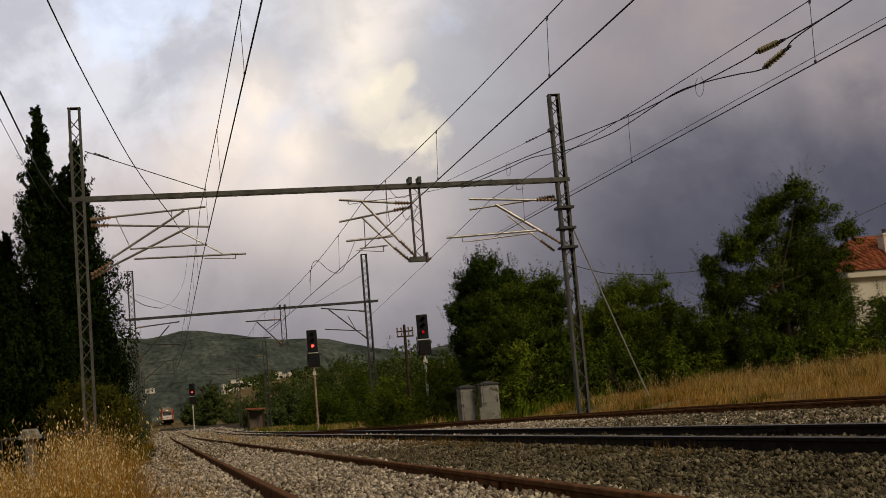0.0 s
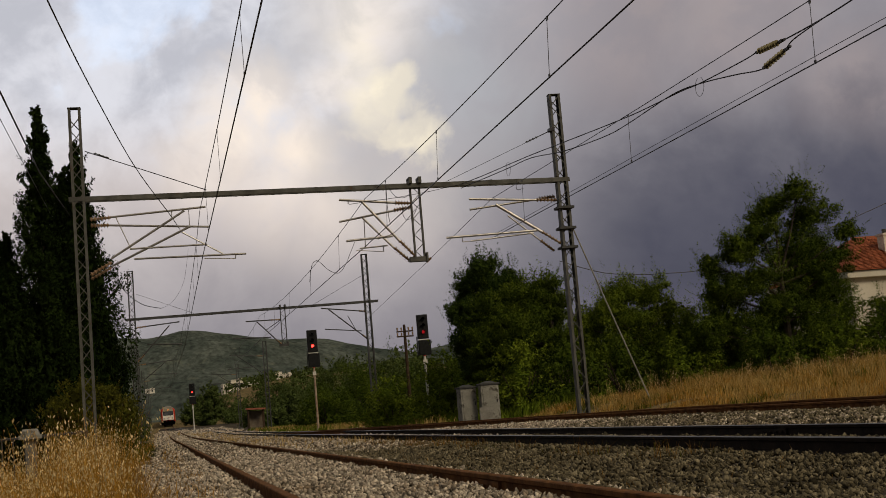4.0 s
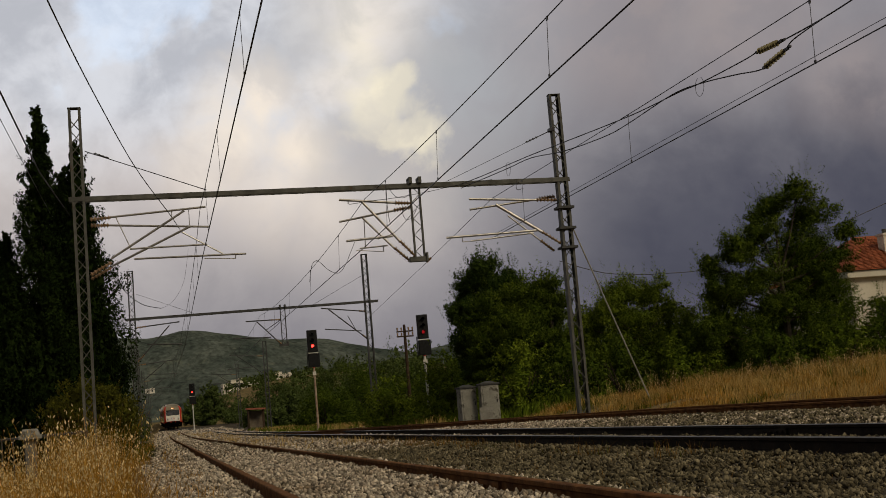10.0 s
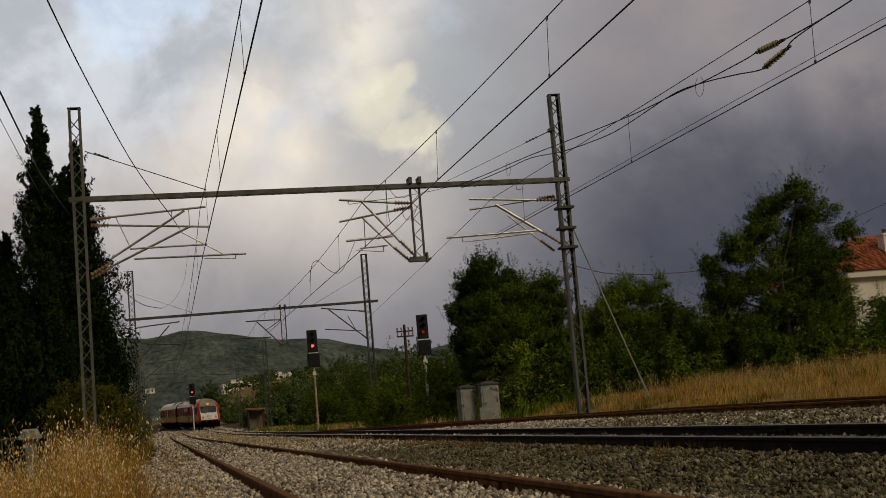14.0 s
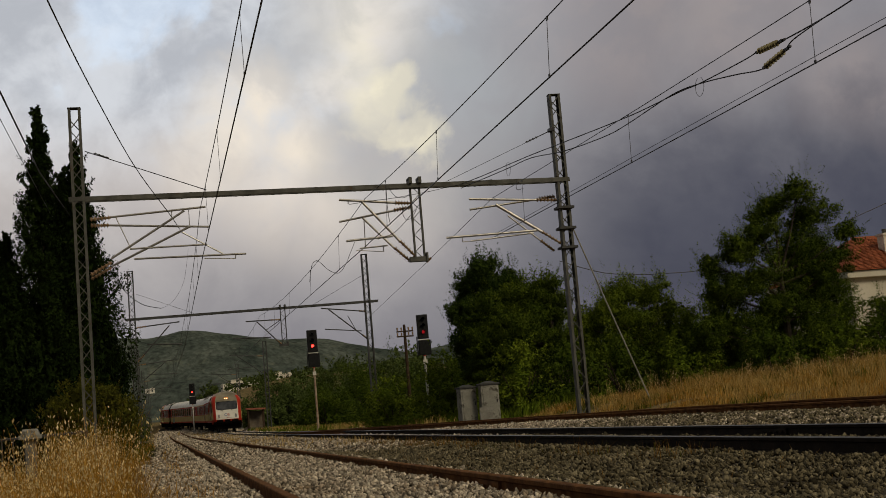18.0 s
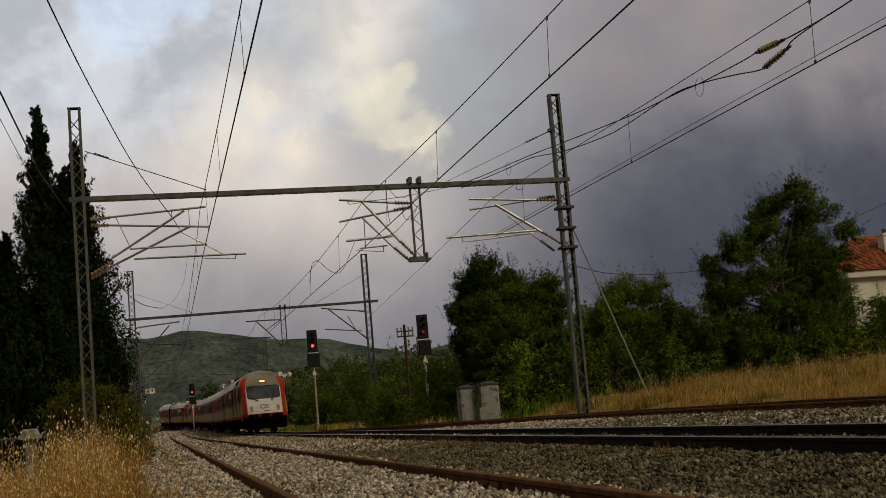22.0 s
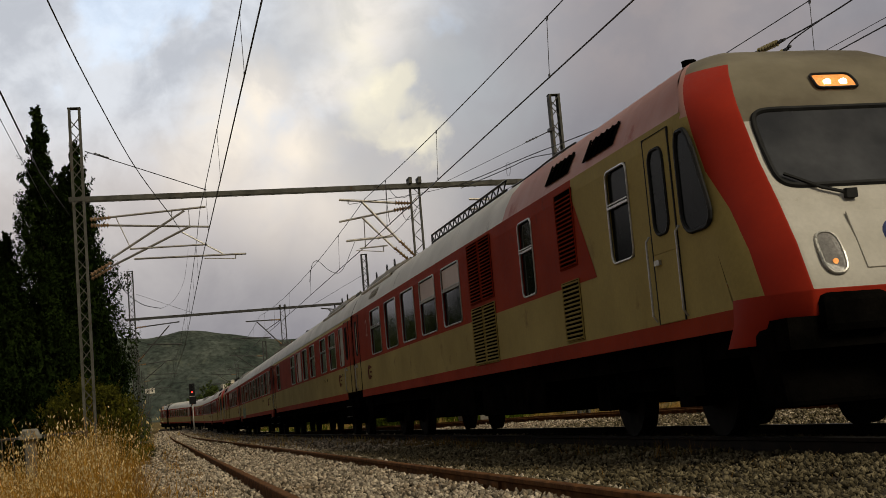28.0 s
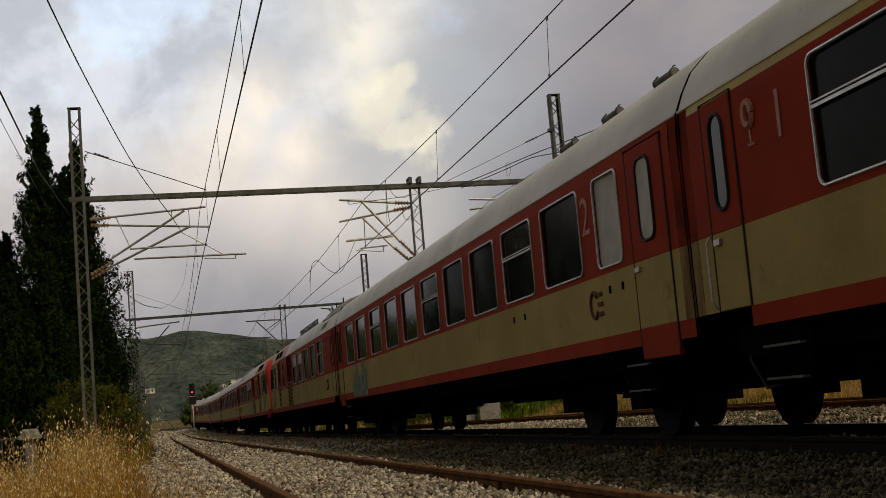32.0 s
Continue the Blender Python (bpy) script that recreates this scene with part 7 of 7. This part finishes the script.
grass("green_weeds", "green weeds under the bushes", tufts(lambda y: -0.10 * y, lambda y: -0.45 + 0 * y, 26, 90, 160, 40, 0.2, 0.8), 0.15, 0.5, M_BUSH, 215, 0.5, 0.006)
for k, (x0, x1, y0, y1, c, per, ha, hb, cl) in enumerate(((12.0, 13.6, 14, 46, 420, 40, 0.05, 0.22, 0.0), (13.0, 19.0, 14, 45, 640, 60, 0.12, 0.42, -0.15), (17, 31, 26, 45, 700, 50, 0.25, 0.85, -0.15))):
    grass("dry_grass", "tufts of pale straw grass on the bank", tufts(x0, x1, y0, y1, c, per, 0.12, 0.85, cl), ha, hb, M_STRAW, 230 + k, 0.4, 0.003)
    grass("dry_grass", "tufts of golden dry grass on the bank", tufts(x0, x1, y0, y1, c // 2, per, 0.16, 0.85, cl), ha, hb * 0.8, M_DRY, 240 + k, 0.45, 0.003)
    grass("green_weeds", "olive weeds in the dry bank", tufts(x0, x1, y0, y1, c // 5, per, 0.2, 0.6), ha, hb * 0.7, M_BUSH, 250 + k, 0.5, 0.006)
grass("dry_grass", "tall oat stalks standing out of the bank", tufts(14.5, 27, 20, 44, 220, 7, 0.15, 0.8), 0.45, 1.05, M_STRAW, 260, 0.2, 0.0022, (10, M_OAT, 0.7, 0.014))
grass("dry_grass", "dry grass and weeds beyond the signals", tufts(8.4, 13.0, 46, 120, 130, 40, 0.25, 0.9), 0.1, 0.5, M_STRAW, 206, 0.3, 0.007)
grass("green_weeds", "green weeds beyond the signals", tufts(8.0, 13.5, 46, 130, 150, 40, 0.3, 0.9), 0.1, 0.5, M_LEAFB, 216, 0.5, 0.008)
grass("green_weeds", "low green weeds between ballast and bushes", area(11.4, 15.5, 44, 66, 7000, 0.0, 0.9), 0.2, 0.6, M_LEAFB, 207, 0.5, 0.012)
grass("weeds", "sparse dry weeds growing along the rails", area(2.8, 5.6, 8, 60, 3200, 0.32, 1.1), 0.03, 0.11, M_DRYB, 208, 0.6, 0.0022)
grass("weeds", "sparse brown weed stalks at the rail", area(4.55, 5.3, 11.5, 30, 420, 0.05, 1.0), 0.06, 0.2, M_BUSH, 209, 0.6, 0.002)
grass("weeds", "brown weeds along the foot of the rail", tufts(4.5, 5.35, 12, 30, 46, 22, 0.09), 0.05, 0.24, M_DRYB, 217, 0.5, 0.0026)
grass("weeds", "dry weeds between distant tracks", tufts(2.6, 5.2, 30, 150, 120, 24, 0.15, 1.0), 0.05, 0.28, M_STRAW, 210, 0.4, 0.004)


# ---- lineside things ----
def signal(label, x, y, z0, top, head_h, lit, post=None):
    """Colour light signal: post, box heads with hoods, ladder-less."""
    s = empty("railway_signal", (x, y, z0), label, "railway signal", "signals")
    h = top - z0
    hw = head_h * 0.46
    part("post", Geo().tube((0, 0, -0.1), (0, 0, h - head_h * 1.2), 0.07, 0.06, n=10), post or M_WHITEPOST, s, smooth=True)
    part("red_band", Geo().tube((0, 0, h - head_h * 1.72), (0, 0, h - head_h * 1.52), 0.066, n=10), M_REDPAINT, s)
    part("number_plate", Geo().box((0, -0.08, h - head_h * 1.95), (0.2, 0.015, 0.2)), M_WHITEPOST, s)
    part("main_head", Geo().box((0, 0, h - head_h / 2), (hw, 0.16, head_h)), M_BLACK, s, bevel=0.03)
    part("lower_head", Geo().box((0.04, 0, h - head_h * 1.36), (hw * 1.12, 0.2, head_h * 0.62)), M_BLACK, s, bevel=0.03)
    part("white_rim", Geo().box((0.03, -0.09, h - head_h * 1.035), (hw * 0.95, 0.03, 0.035)), M_WHITEPOST, s)
    for k, c in enumerate((0.2, 0.46, 0.72)):
        zc = h - head_h * c
        part("lens", Geo().tube((0, -0.085, zc), (0, -0.10, zc), 0.075, n=16), (lit if k == 2 else M_LENS), s, "lit red lens" if k == 2 else "")
        g = Geo()
        ring = [[(0.095 * math.cos(a), -0.08 - d, zc + 0.095 * math.sin(a)) for a in np.linspace(-0.3, math.pi + 0.3, 12)] for d in (0, 0.22)]
        g.quad_grid(ring)
        part("hood", g, M_BLACK, s)
    part("bracket", Geo().box((0, 0.1, h - head_h * 0.5), (0.1, 0.1, 0.3)).box((-hw * 0.55, 0.08, h - head_h * 1.3), (0.05, 0.06, head_h * 0.8)), M_STEELD, s)
    part("base", Geo().box((0, 0, 0.05), (0.34, 0.34, 0.26), taper=0.8), M_CONC, s)
    return s


signal("railway signal with two black heads showing red", 8.75, 75.5, -0.15, 5.68, 1.28, M_LAMPRED, M_OLDPOST)
signal("railway signal with black heads and dim red light", 12.35, 61.0, 0.05, 5.05, 1.15, M_LAMPDIM)
signal("distant railway signal with red light between tracks", 3.75, 158.0, 0.35, 6.05, 1.45, M_LAMPRED)


def cabinet(x, y, z0, w, d, h, rz, label):
    c = empty("signal_cabinet", (x, y, z0), label, "cabinet", "trackside cabinets")
    c.rotation_euler = (0, 0, rz)
    part("body", Geo().box((0, 0, h / 2), (w, d, h)), M_CABINET, c, bevel=0.015)
    part("lid", Geo().box((0, 0, h + 0.03), (w + 0.08, d + 0.08, 0.06)).box((0, 0, h + 0.09), (w * 0.8, d * 0.8, 0.07), taper=0.4), M_STEELD, c, "dark weathered lid", bevel=0.01)
    part("door", Geo().box((w * 0.03, -d / 2 - 0.008, h * 0.5), (w * 0.84, 0.02, h * 0.84)), M_CABINET, c, bevel=0.006)
    part("lock", Geo().box((w * 0.36, -d / 2 - 0.025, h * 0.56), (0.03, 0.02, 0.1)), M_BLACK, c)
    part("plinth", Geo().box((0, 0, -0.05), (w + 0.06, d + 0.06, 0.14)), M_CONC, c)
    return c


cabinet(9.92, 42.6, -0.02, 0.55, 0.45, 1.14, 0.10, "stained pale grey trackside cabinet standing on gravel")
cabinet(10.58, 42.2, -0.02, 0.60, 0.5, 1.20, -0.06, "pale grey trackside cabinet with dark stains")
tagged(part("cable_marker", Geo().box((10.2, 41.2, 0.25), (0.42, 0.08, 0.42)), M_CONC), "small concrete slab leaning at the cabinets", "concrete slab")


def shelter(x, y, z0):
    s = empty("trackside_hut", (x, y, z0), "small open trackside hut with red sheet roof", "hut")
    for sx in (-1, 1):
        for sy in (-1, 1):
            part("post", Geo().box((sx * 0.72, sy * 0.5, 1.0), (0.14, 0.14, 2.0)), M_WOOD, s)
    part("back_wall", Geo().box((0.05, 0.5, 1.05), (1.4, 0.06, 1.7)), M_PANEL, s)
    part("side_wall", Geo().box((-0.72, 0, 0.9), (0.1, 0.9, 1.8)), M_WOOD, s)
    part("roof", Geo().box((0, 0, 2.1), (1.85, 1.4, 0.16), ry=0.05), M_ROOFR, s, "rusty red sheet roof")
    return s


shelter(8.9, 128.0, 0.0)

pole = empty("utility_pole", (14.3, 76.0, -0.1), "dark wooden utility pole with insulator crossarms", "utility pole")
part("shaft", Geo().tube((0, 0, 0), (0, 0, 5.75), 0.12, 0.08, n=10), M_WOOD, pole, smooth=True)
for z in (5.35, 5.05):
    part("crossarm", Geo().box((0, -0.1, z), (1.0, 0.08, 0.08)), M_WOOD, pole)
for x in (-0.45, -0.2, 0.22, 0.46):
    for z in (5.40, 5.10):
        part("pin_insulator", Geo().tube((x, -0.1, z), (x, -0.1, z + 0.18), 0.035, 0.05, n=8), M_INS, pole)

# garden fence with a concrete pillar among the oats
fence = empty("iron_fence", (-2.0, 20.0, -0.4), "dark iron railing half hidden in dry oats", "fence")
for z in (1.02, 0.35):
    part("rail", Geo().tube((-2.6, 0.25, z - 0.05), (0.95, -0.1, z), 0.022, n=6), M_STEELD, fence)
for k in range(22):
    x = -2.5 + k * 0.16
    part("bar", Geo().tube((x, 0.25 - 0.1 * (x + 2.6), 0.1), (x, 0.25 - 0.1 * (x + 2.6), 1.0), 0.012, n=5), M_STEELD, fence)
pillar = empty("fence_pillar", (-1.83, 19.7, -0.42), "pale concrete fence pillar with moulded cap", "pillar")
part("shaft", Geo().box((0, 0, 0.5), (0.15, 0.15, 1.0)), M_OLDC, pillar, bevel=0.01)
part("cap", Geo().box((0, 0, 1.03), (0.30, 0.30, 0.06)).box((0, 0, 1.10), (0.26, 0.26, 0.09), taper=0.75), M_CABINET, pillar, bevel=0.008)

# house behind the trees
house = empty("house", (36.85, 61.0, 0.6), "cream plastered house with terracotta tiled roof", "house")
part("wall", Geo().box((0, 0, 2.35), (8.5, 8.0, 4.7)), M_PLASTER, house)
part("cornice", Geo().box((0, 0, 4.62), (9.1, 8.6, 0.34)), M_PLASTER, house, bevel=0.03)
g = Geo()
g.v = [(-4.6, -4.4, 4.8), (4.6, -4.4, 4.8), (4.6, 4.4, 4.8), (-4.6, 4.4, 4.8), (-1.4, 0, 6.9), (1.4, 0, 6.9)]
g.f, g.mi = [[0, 1, 5, 4], [1, 2, 5], [2, 3, 4, 5], [3, 0, 4]], [0] * 4
roof_h = part("roof", g, M_TILE, house)
tile = Geo()
tile.quad_grid([[(0.11 * math.cos(a), y, 0.06 * math.sin(a)) for a in np.linspace(0, math.pi, 5)] for y in (-0.21, 0.21)])
tile_me = None
for r in range(9):
    for c in range(22):
        t = (r + 0.5) / 9.5
        wid = 4.5 - 3.0 * t
        x = -wid + (c + 0.5) * 2 * wid / 22
        if tile_me is None:
            ob = part("tile", tile, M_TILE, roof_h)
            tile_me = ob.data
        else:
            ob = new("tile", tile_me)
            ob.parent = roof_h
        ob.location = (x, -4.4 + 4.4 * t, 4.83 + 2.1 * t)
        ob.rotation_euler = (math.atan2(2.1, 4.4), 0, 0)
part("chimney", Geo().box((-1.0, -2.2, 5.9), (0.6, 0.6, 1.5)).box((-1.0, -2.2, 6.68), (0.7, 0.7, 0.10)), M_WHITEWALL, house)
part("chimney_pot", Geo().tube((-1.0, -2.2, 6.7), (-1.0, -2.2, 6.95), 0.16, n=12), M_STEEL, house)
for x in (-2.6, 0.2):
    w = part("window", Geo().box((x, -4.02, 2.6), (1.1, 0.08, 1.3)), M_GLASS, house)
    part("window_frame", Geo().box((x, -4.05, 3.28), (1.3, 0.1, 0.09)).box((x, -4.05, 1.92), (1.3, 0.14, 0.09)).box((x - 0.6, -4.05, 2.6), (0.09, 0.1, 1.3)).box((x + 0.6, -4.05, 2.6), (0.09, 0.1, 1.3)), M_WHITEWALL, w)


def far_house(x, y, z, w, d, h, rz, flat):
    t = empty("distant_house", (x, y, z), "small white house among trees on the slope", "house", "village houses")
    t.rotation_euler = (0, 0, rz)
    part("wall", Geo().box((0, 0, h / 2 - 3), (w, d, h + 6)), M_WHITEWALL, t)
    if flat:
        part("roof", Geo().box((0, 0, h + 0.15), (w + 0.3, d + 0.3, 0.2)).box((w * 0.2, 0, h + 0.4), (w * 0.3, d * 0.6, 0.8)), M_WHITEWALL, t)
    else:
        g = Geo()
        g.v = [(-w / 2 - .4, -d / 2 - .4, h), (w / 2 + .4, -d / 2 - .4, h), (w / 2 + .4, d / 2 + .4, h), (-w / 2 - .4, d / 2 + .4, h), (-w / 2, 0, h + 1), (w / 2, 0, h + 1)]
        g.f, g.mi = [[0, 1, 5, 4], [1, 2, 5], [2, 3, 4, 5], [3, 0, 4]], [0] * 4
        part("roof", g, M_TILE, t)
    for k in range(2):
        part("window", Geo().box((-w / 2 + (k + 0.5) * w / 2, -d / 2 - 0.02, h * 0.55), (w * 0.18, 0.1, h * 0.35)), M_GLASS, t)


for a in ((22.0, 440, 12.5, 3.6, 5, 2.4, 0.1, True), (25.6, 441, 12.5, 4.4, 5, 3.6, -0.05, True), (29.6, 440, 12.2, 4.0, 5, 2.6, 0.1, True), (32.6, 443, 12.4, 2.4, 5, 2.0, 0.0, True), (38.2, 442, 14.9, 5.4, 5, 2.2, 0.1, True), (42.4, 443, 15.2, 2.8, 5, 1.6, 0.0, True),
          (91, 690, 18.3, 6, 5, 5, 0.2, False), (124, 700, 25.5, 6, 5, 4, 0.1, True), (-6, 900, 40, 6, 5, 3, 0, True)):
    z = ground_z(a[0], a[1])
    far_house(a[0], a[1], (a[2] if a[1] < 480 else z) - 0.3, *a[3:])


motions()
